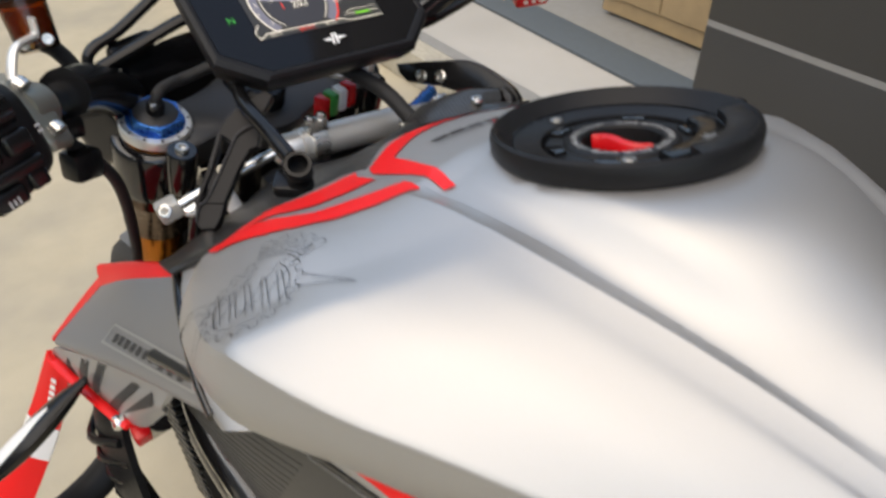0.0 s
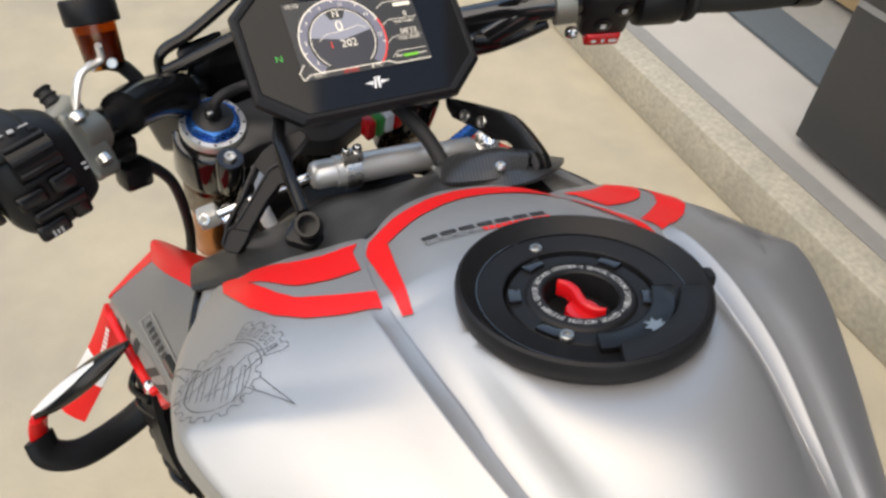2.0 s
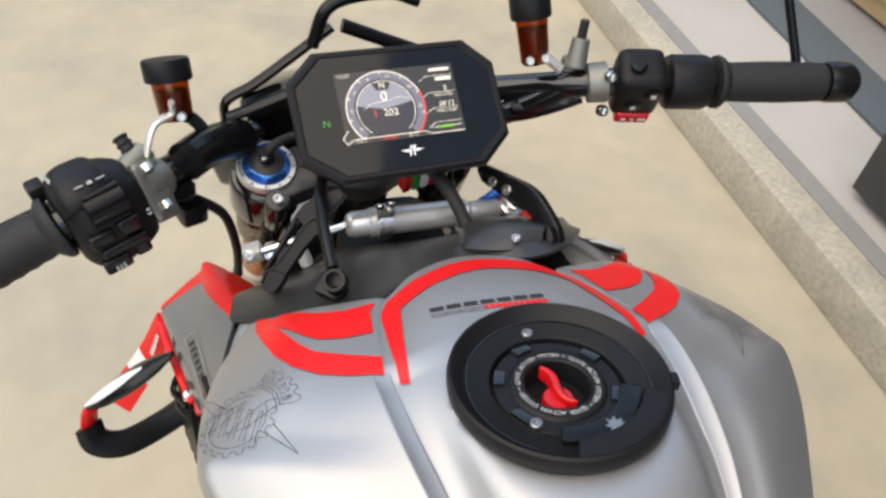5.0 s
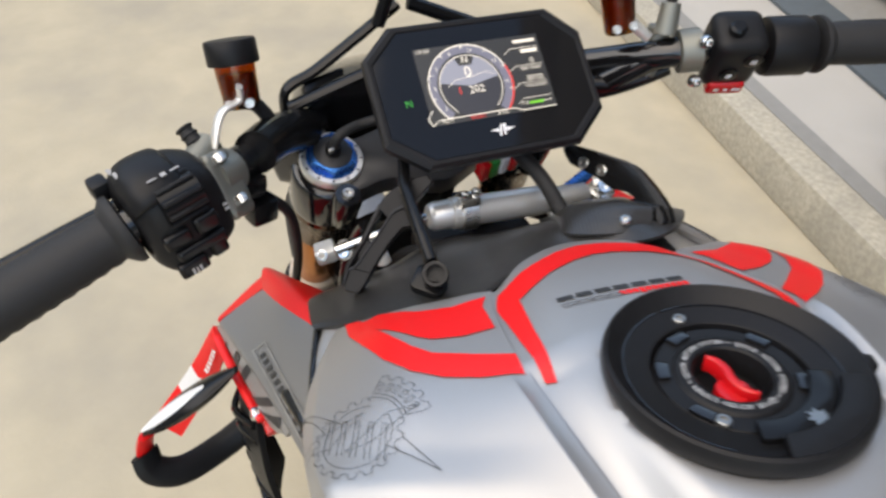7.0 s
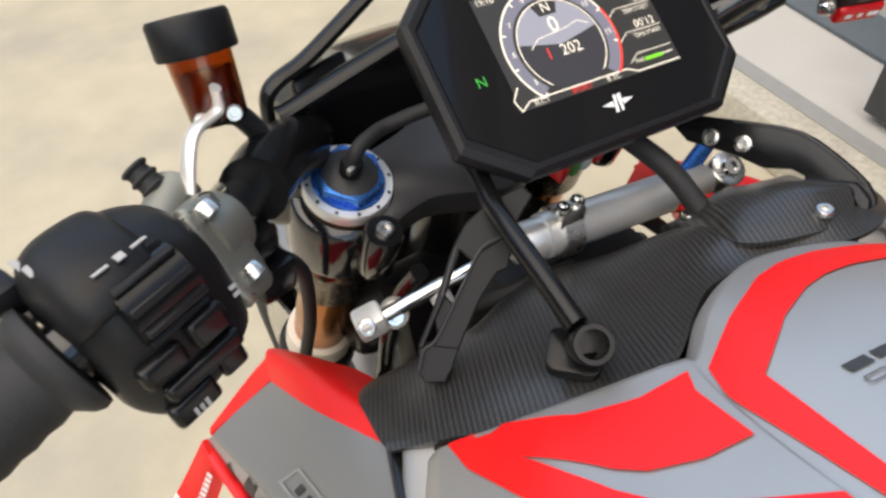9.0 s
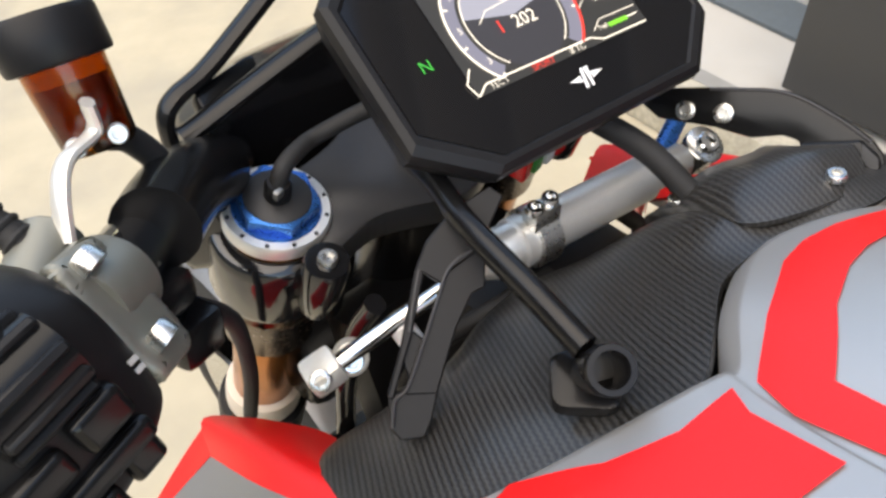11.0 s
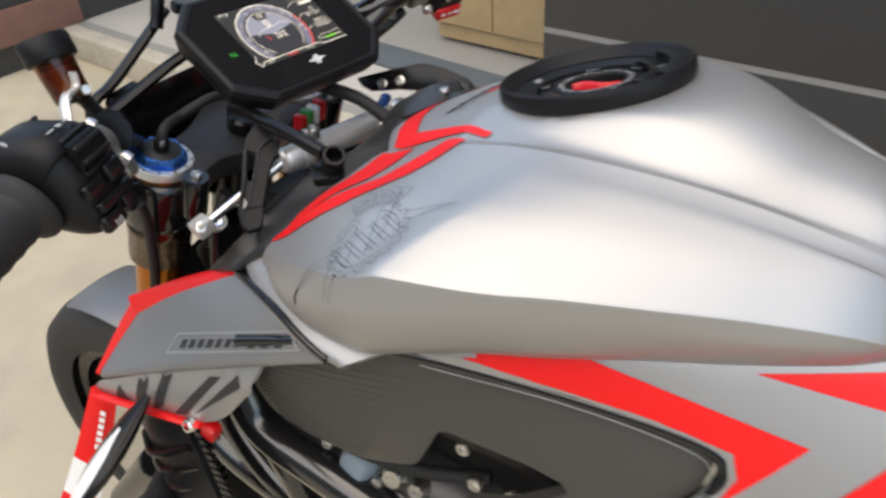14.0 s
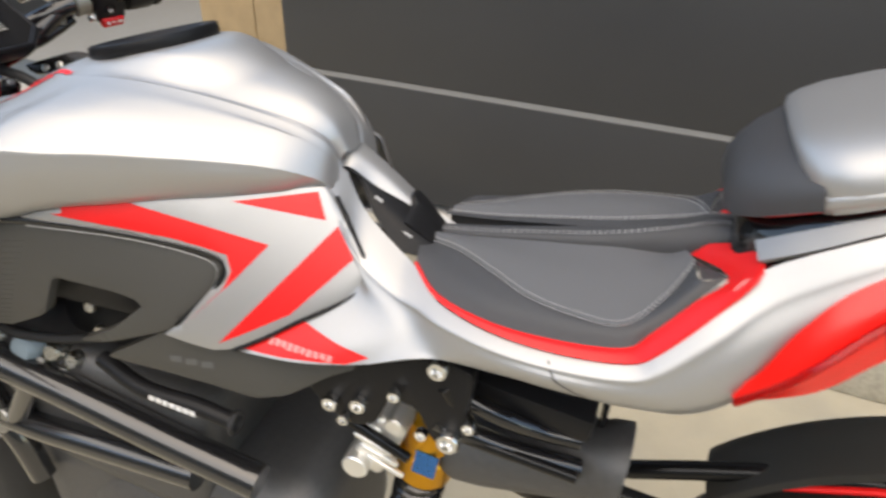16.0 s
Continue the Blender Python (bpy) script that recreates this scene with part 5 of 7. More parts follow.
part("rib", bm, CAPGREY, arm)
bm = bmesh.new()
prism(bm, [(.0582, .0004), (.0812, .0100), (.0905, .0060), (.0935, .0012), (.0908, -.0026), (.0668, -.0118)], ARM, .0075, .0022, 3)
prism(bm, [(.0630, .0000), (.0800, .0068), (.0815, .0046), (.0650, -.0022)], ARM @ pose(0, 0, .0070), .0014, .0005, 1)
part("hollow_end", bm, SATIN, arm, sharp=25)
# A thin dark plate stands for the shade inside the open end.
bm = bmesh.new()
prism(bm, [(.0825, .0086), (.0905, .0050), (.0925, .0012), (.0905, -.0012), (.0845, .0030)], ARM @ pose(0, 0, .0071), .0008)
part("opening", bm, INK, arm, "dark patch drawn as the shaded opening of the hollow end", smooth=False)
for x, y in ((.0024, -.0025), (.0204, .0019)):
    bm = bmesh.new()
    screw(bm, ARM @ V3((x, y, .0002)), ARM.to_3x3() @ V3((0, 0, 1)), .0048, .0014, 18)
    part("screw", bm, STEEL, arm, "steel countersunk screw")
# Raised carbon pad under the arm, held by the cover's two screws.
pad_rows = [[(.031, .232, .9015), (.024, .203, .9310), (.018, .176, .9475), (.045, .159, .9525), (.073, .156, .9490)],
            [(.032, .233, .9060), (.030, .208, .9350), (.030, .187, .9490), (.054, .168, .9555), (.080, .163, .9520)],
            [(.038, .233, .9050), (.042, .212, .9370), (.050, .196, .9490), (.064, .182, .9560), (.086, .172, .9530)],
            [(.047, .236, .8980), (.058, .222, .9260), (.070, .212, .9330), (.084, .200, .9390), (.102, .188, .9300)]]
part("carbon_pad", sheet([[V3(p) for p in r] for r in pad_rows], .003, 5), CARBON, bracket, "matte carbon fibre pad with two screws", sharp=60)
bm = bmesh.new()
tube(bm, [V3((.022, .285, .955)), V3((.028, .262, .950)), V3((.034, .238, .942)), V3((.039, .214, .926))], .0062, 14, 8)
part("loom", bm, RUBBER, bracket, "black braided cable loom")
# Flag tag hanging behind the screen.
tag = new("flag_tag")
tag.parent = bike
tagged(tag, "small green, white and red tag under the screen")
TAGG = material("green_enamel", (.02, .25, .05), rough=.3, vary=.05, grain=100)
for i, m in enumerate((REDGLOSS, TAGG, WHITE, REDGLOSS)):
    bm = bmesh.new()
    box(bm, (.008, .012, .020), pose(.013 + i * .0082, .300 - i * .001, .915 + i * .002, 12, 0, 10), .002)
    part("band", bm, m, tag)

# ---- black nose: headlight shell and stays ----
nose = new("headlight_cowl")
nose.parent = bike
tagged(nose, "black headlight cowl with slim stays behind the screen")
bm = bmesh.new()
rows = []
for i in range(13):
    t = i / 12
    y = .405 + .155 * t
    rx, rz = .098 * math.sqrt(max(0, 1 - (t * .95) ** 3)), .070 * math.sqrt(max(0, 1 - (t * .95) ** 3))
    zc = .925 - .06 * t
    rows.append([V3((TX + rx * math.copysign(abs(math.cos(a)) ** .7, math.cos(a)), y, zc + rz * math.copysign(abs(math.sin(a)) ** .7, math.sin(a)) * (.55 if math.sin(a) > 0 else 1.3))) for a in [2 * math.pi * k / 32 for k in range(32)]])
skin(bm, rows, wrap=True, cap_start=True, cap_end=True)
part("shell", bm, GLOSS, nose)
bm = bmesh.new()
tube(bm, [V3((-.126, .384, .962)), V3((-.095, .381, .972)), V3((-.060, .376, .984)), V3((-.030, .372, .992))], .0085, 12, 6, flat=.55)
part("cross_beam", bm, SATIN, nose, "satin black beam behind the screen")
bm = bmesh.new()
prism(bm, round_poly([(-.10, -.05), (.10, -.05), (.10, .018), (.05, .032), (-.05, .032), (-.10, .018)], .2), Matrix.Translation((TX, .424, .905)) @ pose(0, 0, 0, 66, 0, 0), .004, .001)
part("back_plate", bm, BLACK, nose)
for p in ((-.0746, .4275, .9155), (-.0275, .4337, .9140)):
    bm = bmesh.new()
    screw(bm, V3(p) + V3((0, -.012, .0)), (0, -.88, .47), .0055, .006, 18)
    part("screw", bm, CHROME, nose, "steel screw")
for sx in (1, -1):
    m = (lambda p: V3(p)) if sx > 0 else MX
    bm = bmesh.new()
    tube(bm, [m(p) for p in ((-.128, .398, .950), (-.126, .398, .966), (-.118, .398, .974), (-.098, .400, .980), (-.060, .405, .998), (-.018, .412, 1.018))], .0042, 10, 6, flat=1.6)
    part("stay", bm, SATIN, nose)
    bm = bmesh.new()
    prism(bm, round_poly([(-.020, -.010), (.024, -.006), (.030, .008), (-.012, .010)], .2), Matrix.Translation(m((-.098, .398, .962))) @ pose(0, 0, 0, 40, 0, 20 * sx), .008, .002)
    part("stay_foot", bm, SATIN, nose)
bm = bmesh.new()
tube(bm, [V3((-.040, .400, 1.010)), V3((-.02, .40, 1.046)), V3((.03, .40, 1.050)), V3((.06, .395, 1.04))], .006, 10, 6)
part("screen_hoop", bm, SATIN, nose)

# ---- carbon cover ahead of the tank ----
cover_back = [(-.168, .206, .898), (-.146, .188, .914), (-.118, .163, .933), (-.092, .150, .949), (-.068, .146, .954), (-.040, .158, .949), (-.010, .170, .942), (.025, .164, .946), (.060, .146, .952), (.095, .152, .947), (.130, .180, .925), (.145, .205, .900)]
cover_mid = [(-.168, .216, .895), (-.147, .207, .905), (-.120, .192, .921), (-.094, .183, .932), (-.068, .184, .931), (-.040, .196, .926), (-.010, .203, .924), (.025, .190, .942), (.060, .172, .950), (.095, .182, .934), (.130, .205, .910), (.145, .215, .895)]
cover_front = [(-.161, .256, .872), (-.147, .260, .871), (-.122, .246, .890), (-.096, .238, .902), (-.068, .243, .905), (-.040, .243, .906), (-.010, .236, .905), (.025, .225, .912), (.060, .215, .914), (.095, .222, .905), (.130, .228, .896), (.145, .230, .890)]
cover_lip = [(x, y + .004, z - .022) for x, y, z in cover_front]
cover = part("tank_cover", sheet([cover_back, cover_mid, cover_front, cover_lip], .003, 5), CARBON, bike, "matte carbon fibre cover between tank and fork", sharp=70)
for p in ((.0335, .2190, .9235), (.0560, .1640, .9555)):
    bm = bmesh.new()
    screw(bm, p, (-.1, .1, 1), .0042, .003, 18)
    part("screw", bm, STEEL, cover, "steel button screw")
# Dark airbox below it fills the gap to the steering head.
bm = bmesh.new()
box(bm, (.27, .30, .13), pose(TX, .06, .84, 0, 0, 0), .02)
airbox = part("airbox", bm, BLACK, bike, "black airbox under the tank")
bm = bmesh.new()
box(bm, (.10, .10, .12), pose(TX, .24, .83), .015)
part("ram_duct", bm, BLACK, airbox)
for pts in ([(-.085, .30, .80), (-.08, .27, .87), (-.06, .25, .895), (-.02, .25, .89)], [(-.07, .31, .78), (-.06, .27, .86), (-.01, .28, .885), (.05, .29, .87)], [(-.02, .26, .90), (.01, .27, .895), (.05, .265, .88), (.09, .27, .84)], [(-.095, .29, .74), (-.10, .265, .82), (-.09, .245, .87)]):
    bm = bmesh.new()
    tube(bm, [V3(p) for p in pts], .0055, 10, 8)
    part("cable", bm, RUBBER, airbox)
bm = bmesh.new()
rod(bm, (-.098, .272, .902), (-.093, .262, .880), .006)
part("plug", bm, WHITE, airbox, "white cable plug")


# ---- side surfaces: a smooth flank on which the panels lie ----
def flank(y, z):
    z = z - .85
    return -.1787 - .1904 * y + .1771 * z + .3673 * y * y - 1.4719 * y * z + 1.2084 * z * z


def panel(name, poly, mat, parent, thick=.004, lift=0.0, step=.012, label="", side=-1, rnd=.12, fn=flank):
    """A shell on the flank: polygon in elevation (y, z), rounded edges turned in."""
    poly = round_poly(poly, rnd, 3) if rnd else poly
    b = fill(bmesh.new(), poly, step)
    bnd = {v for e in b.edges if len(e.link_faces) == 1 for v in e.verts}
    ring = [e for e in b.edges if len(e.link_faces) == 1]
    for v in b.verts:
        y, z = v.co.x, v.co.y
        v.co = V3((fn(y, z) - lift + (.0012 if v in bnd else 0), y, z))
    ex = bmesh.ops.extrude_edge_only(b, edges=ring)
    for g in ex["geom"]:
        if isinstance(g, bmesh.types.BMVert):
            g.co.x += thick
    if side > 0:
        for v in b.verts:
            v.co.x = 2 * TX - v.co.x
    return part(name, b, mat, parent, label, sharp=50)


sil = [(.045, .898), (-.004, .911), (-.046, .917), (-.126, .921), (-.212, .924), (-.222, .913), (-.236, .895), (-.253, .870), (-.260, .855), (-.257, .845), (-.241, .832), (-.205, .815), (-.178, .799), (-.145, .784), (-.130, .782), (-.109, .786), (-.083, .793), (-.101, .806), (-.127, .838), (-.139, .852), (-.136, .866), (-.118, .875), (-.049, .889), (.040, .897)]
dark = [(.190, .848), (.146, .871), (.090, .884), (.041, .888), (-.050, .881), (-.115, .868), (-.132, .858), (-.128, .838), (-.095, .798), (-.071, .788), (-.008, .766), (.020, .763), (-.020, .783), (-.057, .813), (-.052, .820), (-.030, .827), (.030, .836), (.050, .790), (.107, .762), (.170, .752), (.200, .760), (.198, .804)]
low = [(-.001, .744), (-.071, .786), (-.084, .790), (-.132, .777), (-.153, .774), (-.282, .781), (-.270, .770), (-.234, .757), (-.194, .733), (-.162, .725), (-.117, .733), (-.060, .740)]
for side in (-1, 1):
    sp = panel("side_cover", sil if side < 0 else [(y, z) for y, z in sil if y > -.215], SILVER, bike, .006, .002, label="matte silver side cover with red film", side=side, rnd=.1)
    dp = panel("intake_panel", dark, CARBONFINE, bike, .012, -.006, label="dark grey ribbed carbon intake panel", side=side, rnd=.15)
    lp = panel("belly_panel", low, CARBONFINE, bike, .012, -.010, label="dark grey carbon lower panel", side=side, rnd=.15)
    if side < 0:
        side_cover, intake_panel, belly_panel = sp, dp, lp
SIDE = tree_of(side_cover)
for poly in ([(.030, .9045), (-.046, .9155), (-.175, .879), (-.145, .846), (-.104, .806), (-.139, .841), (-.1455, .857), (-.140, .871), (-.092, .884)], [(-.139, .9145), (-.209, .9205), (-.2195, .898)], [(-.231, .894), (-.248, .867), (-.200, .821), (-.136, .790)]):
    decal("red_stripe", [poly], SIDE, RED, side_cover, cast=cast_side, lift=.0007, step=.008, label="matte red film stripe")
# Fine ribs pressed into the front of the intake panel.
IN = tree_of(intake_panel)
ribs = []
for i in range(17):
    z0 = .862 - i * .0062
    ribs.append([(.188 - i * .0003, z0 - .010), (.120, z0 + .002), (.050 + i * .003, z0 + .009)])
for line in ribs:
    bm = bmesh.new()
    pts = [cast_side(IN, y, z, .0002) for y, z in [(line[0][0] + (line[1][0] - line[0][0]) * k / 6, line[0][1] + (line[1][1] - line[0][1]) * k / 6) for k in range(6)] + [(line[1][0] + (line[2][0] - line[1][0]) * k / 6, line[1][1] + (line[2][1] - line[1][1]) * k / 6) for k in range(7)]]
    pts = [p for p in pts if p is not None]
    if len(pts) > 3:
        tube(bm, pts, .0009, 6, 1, taper=.0003)
        part("rib", bm, CARBONFINE, intake_panel)
    else:
        bm.free()
LOWT = tree_of(belly_panel)
decal("lettering", [[(-.078 - i * .016, .762 - i * .001), (-.090 - i * .016, .763 - i * .001), (-.090 - i * .016, .756 - i * .001), (-.078 - i * .016, .755 - i * .001)] for i in range(3)], LOWT, GREYINK, belly_panel, cast=cast_side, lift=.0006, label="faint grey lettering")
# Black channel behind the panels' edges.
bm = bmesh.new()
tube(bm, [V3((flank(y, z) + .0035, y, z)) for y, z in ((.185, .862), (.12, .884), (.045, .893), (-.045, .885), (-.115, .872), (-.137, .860), (-.132, .840), (-.095, .800))], .0045, 10, 5)
part("channel", bm, GLOSS, intake_panel, "gloss black channel")
# The highlight along the channel's rim, drawn as a thin bright tube.
bm = bmesh.new()
tube(bm, [V3((flank(y, z) - .0002, y, z)) for y, z in ((.040, .8895), (-.050, .8820), (-.112, .8690), (-.131, .8585), (-.1275, .8400), (-.095, .7995))], .0006, 8, 5)
part("edge_highlight", bm, ALLOY, intake_panel, "thin alloy line standing for the highlight on the channel's edge")

# Dark gap behind the side cover's rear edge: its shade is a black tube.
bm = bmesh.new()
tube(bm, [V3((flank(y, z) - .0012, y, z)) for y, z in ((-.2245, .9165), (-.2355, .9005), (-.2405, .8925), (-.2545, .8705), (-.2620, .855), (-.2590, .8435), (-.2420, .8300), (-.2055, .8130), (-.178, .7978), (-.150, .7840))], .0019, 8, 5)
part("gap_shade", bm, BLACK, side_cover, "black strip standing for the shaded gap along the cover's edge")

# ---- tail: silver seat unit with red edging ----
def across(p):
    """Across the seat's own middle, which leans with the bike."""
    far = p - MID_N * (2 * (p - V3((TX, -.43, .885))).dot(MID_N))
    # The bike leans on its stand, so the far edge stands higher.
    far.z += .020 * min(1.0, max(0.0, (-.33 - far.y) / .15)) * min(1.0, max(0.0, (far.x - TX) / .08))
    return far


T_TOP = [(-.045, -.217, .928), (-.061, -.243, .896), (-.075, -.280, .871), (-.090, -.303, .864), (-.122, -.335, .854), (-.146, -.389, .851), (-.156, -.447, .852), (-.158, -.498, .858), (-.155, -.518, .871), (-.140, -.549, .902), (-.120, -.577, .934), (-.116, -.645, .973), (-.103, -.72, 1.005)]
T_FOLD = [(-.094, -.232, .895), (-.098, -.252, .870), (-.112, -.288, .853), (-.124, -.315, .849), (-.140, -.341, .846), (-.158, -.391, .845), (-.166, -.447, .846), (-.168, -.500, .851), (-.165, -.524, .863), (-.152, -.556, .892), (-.134, -.588, .922), (-.126, -.652, .962), (-.112, -.724, .994)]
T_MID = [(-.108, -.254, .848), (-.124, -.270, .835), (-.136, -.298, .829), (-.138, -.320, .829), (-.147, -.347, .831), (-.162, -.393, .834), (-.171, -.449, .836), (-.171, -.503, .838), (-.168, -.533, .845), (-.158, -.568, .870), (-.145, -.602, .905), (-.134, -.660, .948), (-.118, -.728, .982)]
T_LOW = [(-.138, -.205, .813), (-.150, -.240, .806), (-.149, -.288, .811), (-.147, -.320, .818), (-.151, -.349, .821), (-.160, -.395, .824), (-.165, -.450, .823), (-.165, -.507, .823), (-.163, -.542, .830), (-.156, -.578, .853), (-.146, -.610, .892), (-.134, -.665, .936), (-.118, -.731, .970)]
T_BOT = [(-.162, -.150, .781), (-.163, -.215, .786), (-.158, -.272, .795), (-.154, -.318, .811), (-.152, -.350, .817), (-.152, -.395, .815), (-.150, -.450, .812), (-.150, -.510, .810), (-.150, -.550, .816), (-.147, -.582, .838), (-.140, -.615, .878), (-.128, -.668, .922), (-.112, -.735, .955)]
RED_OUT = [(-.091, -.303, .8665), (-.123, -.335, .8565), (-.1475, -.389, .8535), (-.158, -.447, .8545), (-.160, -.498, .8605), (-.157, -.519, .8735), (-.142, -.551, .9045), (-.121, -.578, .9365), (-.066, -.570, .9275)]
RED_IN = [(-.086, -.303, .8675), (-.117, -.334, .8585), (-.139, -.388, .8565), (-.147, -.446, .8585), (-.146, -.494, .8635), (-.135, -.511, .8725), (-.120, -.539, .8995), (-.098, -.560, .9135), (-.022, -.522, .8885)]
for side in (1, -1):
    m = (lambda p: V3(p)) if side > 0 else (lambda p: across(V3(p)))
    rails = []
    for c in (T_TOP, T_FOLD, T_MID, T_LOW, T_BOT):
        tuck = V3(c[0]) + (V3(c[0]) - V3(c[1])) * .8 + V3((.012, 0, 0))
        rails.append([m(tuck), m(V3(c[0]) + V3((.002, 0, 0)))] + [m(p) for p in c[1:]])
    # The far side shows behind the ridge only from the seat's front on.
    rails.insert(2, [f_.lerp(k_, .35) for f_, k_ in zip(rails[1], rails[2])])
    bm = sheet(rails if side > 0 else [r[4:] for r in rails], .004, 4)
    tl = part("tail_unit", bm, SILVER, bike, "matte silver seat unit with red edging", sharp=60)
    mid_line = [tuple((V3(a) + V3(b)) / 2 + V3((0, 0, .0012))) for a, b in zip(RED_OUT, RED_IN)]
    part("red_edge", sheet([[m(p) for p in (c if side > 0 else c[4:])] for c in (RED_OUT, mid_line, RED_IN)], .003, 4), RED, tl, "matte red edging round the seat")
    if side > 0:
        TT = tree_of(tl)
        # Lower red flash with worn pale lettering.
        decal("red_stripe", [[(-.153, .7835), (-.180, .799), (-.206, .8145), (-.245, .808), (-.283, .8025), (-.262, .7935), (-.200, .7865)]], TT, RED, tl, cast=cast_side, lift=.0009, step=.006, label="matte red film flash")
        decal("lettering", [[(-.182 - i * .0068, .7925 + (i % 3) * .0008), (-.187 - i * .0068, .7925), (-.188 - i * .0068, .7975), (-.183 - i * .0068, .7980)] for i in range(10)], TT, material("pale_pink_print", (.75, .25, .25), rough=.5, vary=.1, grain=200), tl, cast=cast_side, lift=.0014, label="pale worn lettering")
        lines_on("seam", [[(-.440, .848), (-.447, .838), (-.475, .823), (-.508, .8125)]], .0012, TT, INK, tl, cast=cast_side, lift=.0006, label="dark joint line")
# Silver ridge between tank and seat, with a black pad wrapped round its foot.
RIDGE = [(TX, -.206, .935), (TX, -.219, .940), (TX, -.245, .922), (TX, -.278, .894), (TX, -.308, .864)]
RIDGE_B = [(-.030, -.206, .934), (-.030, -.219, .939), (-.028, -.245, .921), (-.026, -.279, .895), (-.026, -.308, .867)]
PAD_UP = [(-.046, -.208, .926), (-.045, -.222, .930), (-.039, -.246, .911), (-.033, -.282, .890), (-.038, -.308, .867)]
PAD_MID = [(-.043, -.226, .923), (-.045, -.234, .916), (-.052, -.249, .903), (-.058, -.284, .884), (-.056, -.309, .869)]
PAD_LO = [(-.044, -.230, .918), (-.049, -.238, .909), (-.061, -.252, .892), (-.074, -.283, .869), (-.068, -.309, .862)]
FAR = [[(x + dx, y, z - dz) for x, y, z in RIDGE] for dx, dz in ((.007, .003), (.014, .016), (.018, .060))]
spine = part("seat_spine", sheet([[V3(p) for p in c[:4]] for c in (PAD_UP, RIDGE_B, RIDGE, *FAR)], .004, 6), SILVER, bike, "matte silver ridge in front of the seat", sharp=70)
pad = part("knee_pad", sheet([[V3(p) for p in c] for c in (PAD_UP, PAD_MID, PAD_LO)], .004, 6), BLACK, spine, "black rubber pad between tank and seat", sharp=70)
foot = [[V3(c[3]).lerp(V3(c[2]), .12) + V3((0, -.0005, .0022)), V3(c[3]) + V3((0, -.004, .0015)), V3(c[4]) + V3((0, 0, .001))] for c in (PAD_MID, PAD_UP, RIDGE_B, RIDGE, FAR[0], FAR[1])]
part("pad_foot", sheet(foot, .004, 6), BLACK, spine, "black rubber foot of the ridge", sharp=70)
bm = sheet([[V3(p) for p in r] for r in (((.000, -.297, .872), (-.001, -.305, .868), (-.002, -.314, .864)), ((-.009, -.298, .866), (-.008, -.305, .865), (-.006, -.314, .863)))], .004, 4)
part("spine_tip", bm, SILVER, spine, "small silver tip")
PT_ = tree_of(pad)
for y, z in ((-.252, .9035), (-.286, .8795)):
    decal("mark", [[(y + .004, z + .0010), (y - .0035, z - .0032), (y - .004, z - .0020), (y + .0035, z + .0022)]], PT_, DIMPRINT, pad, cast=cast_side, lift=.0009, label="small white mark")

# ---- seat ----
seat = new("seat")
seat.parent = bike
tagged(seat, "dark grey two-panel rider seat with pale double stitching")
S_C = [(0, -.296, .868), (0, -.340, .873), (0, -.400, .883), (0, -.460, .895), (0, -.515, .911), (0, -.545, .922), (0, -.562, .924)]
S_R = [(-.009, -.296, .868), (-.011, -.340, .873), (-.013, -.400, .883), (-.016, -.460, .895), (-.018, -.515, .911), (-.018, -.545, .922), (-.018, -.562, .924)]
S_V = [(-.013, -.296, .866), (-.016, -.340, .8695), (-.019, -.400, .8775), (-.023, -.460, .8865), (-.026, -.505, .894), (-.030, -.540, .908), (-.032, -.562, .918)]
S_G = [(-.013, -.296, .866), (-.016, -.335, .869), (-.018, -.373, .8738), (-.020, -.410, .8790), (-.0225, -.445, .8838), (-.023, -.480, .8885), (-.019, -.507, .890), (-.010, -.523, .8895)]
S_T = [(-.030, -.296, .868), (-.050, -.335, .8735), (-.078, -.375, .8745), (-.103, -.412, .8735), (-.115, -.450, .8730), (-.120, -.490, .8760), (-.090, -.518, .8885), (-.052, -.537, .9030)]
S_E = [(-.055, -.299, .871), (-.086, -.335, .868), (-.108, -.375, .868), (-.119, -.412, .868), (-.126, -.450, .869), (-.127, -.493, .872), (-.110, -.516, .8855), (-.088, -.541, .9075)]
S_B = [(-.074, -.303, .8665), (-.105, -.334, .8575), (-.121, -.373, .8560), (-.130, -.412, .8560), (-.1350, -.450, .8577), (-.134, -.494, .8625), (-.123, -.511, .8715), (-.086, -.560, .9135)]


def strip_loft(curves, n=6, sub=4):
    dense = [catmull(c, n) for c in curves]
    bm = bmesh.new()
    skin(bm, [catmull(pts, sub) for pts in zip(*dense)])
    return bm


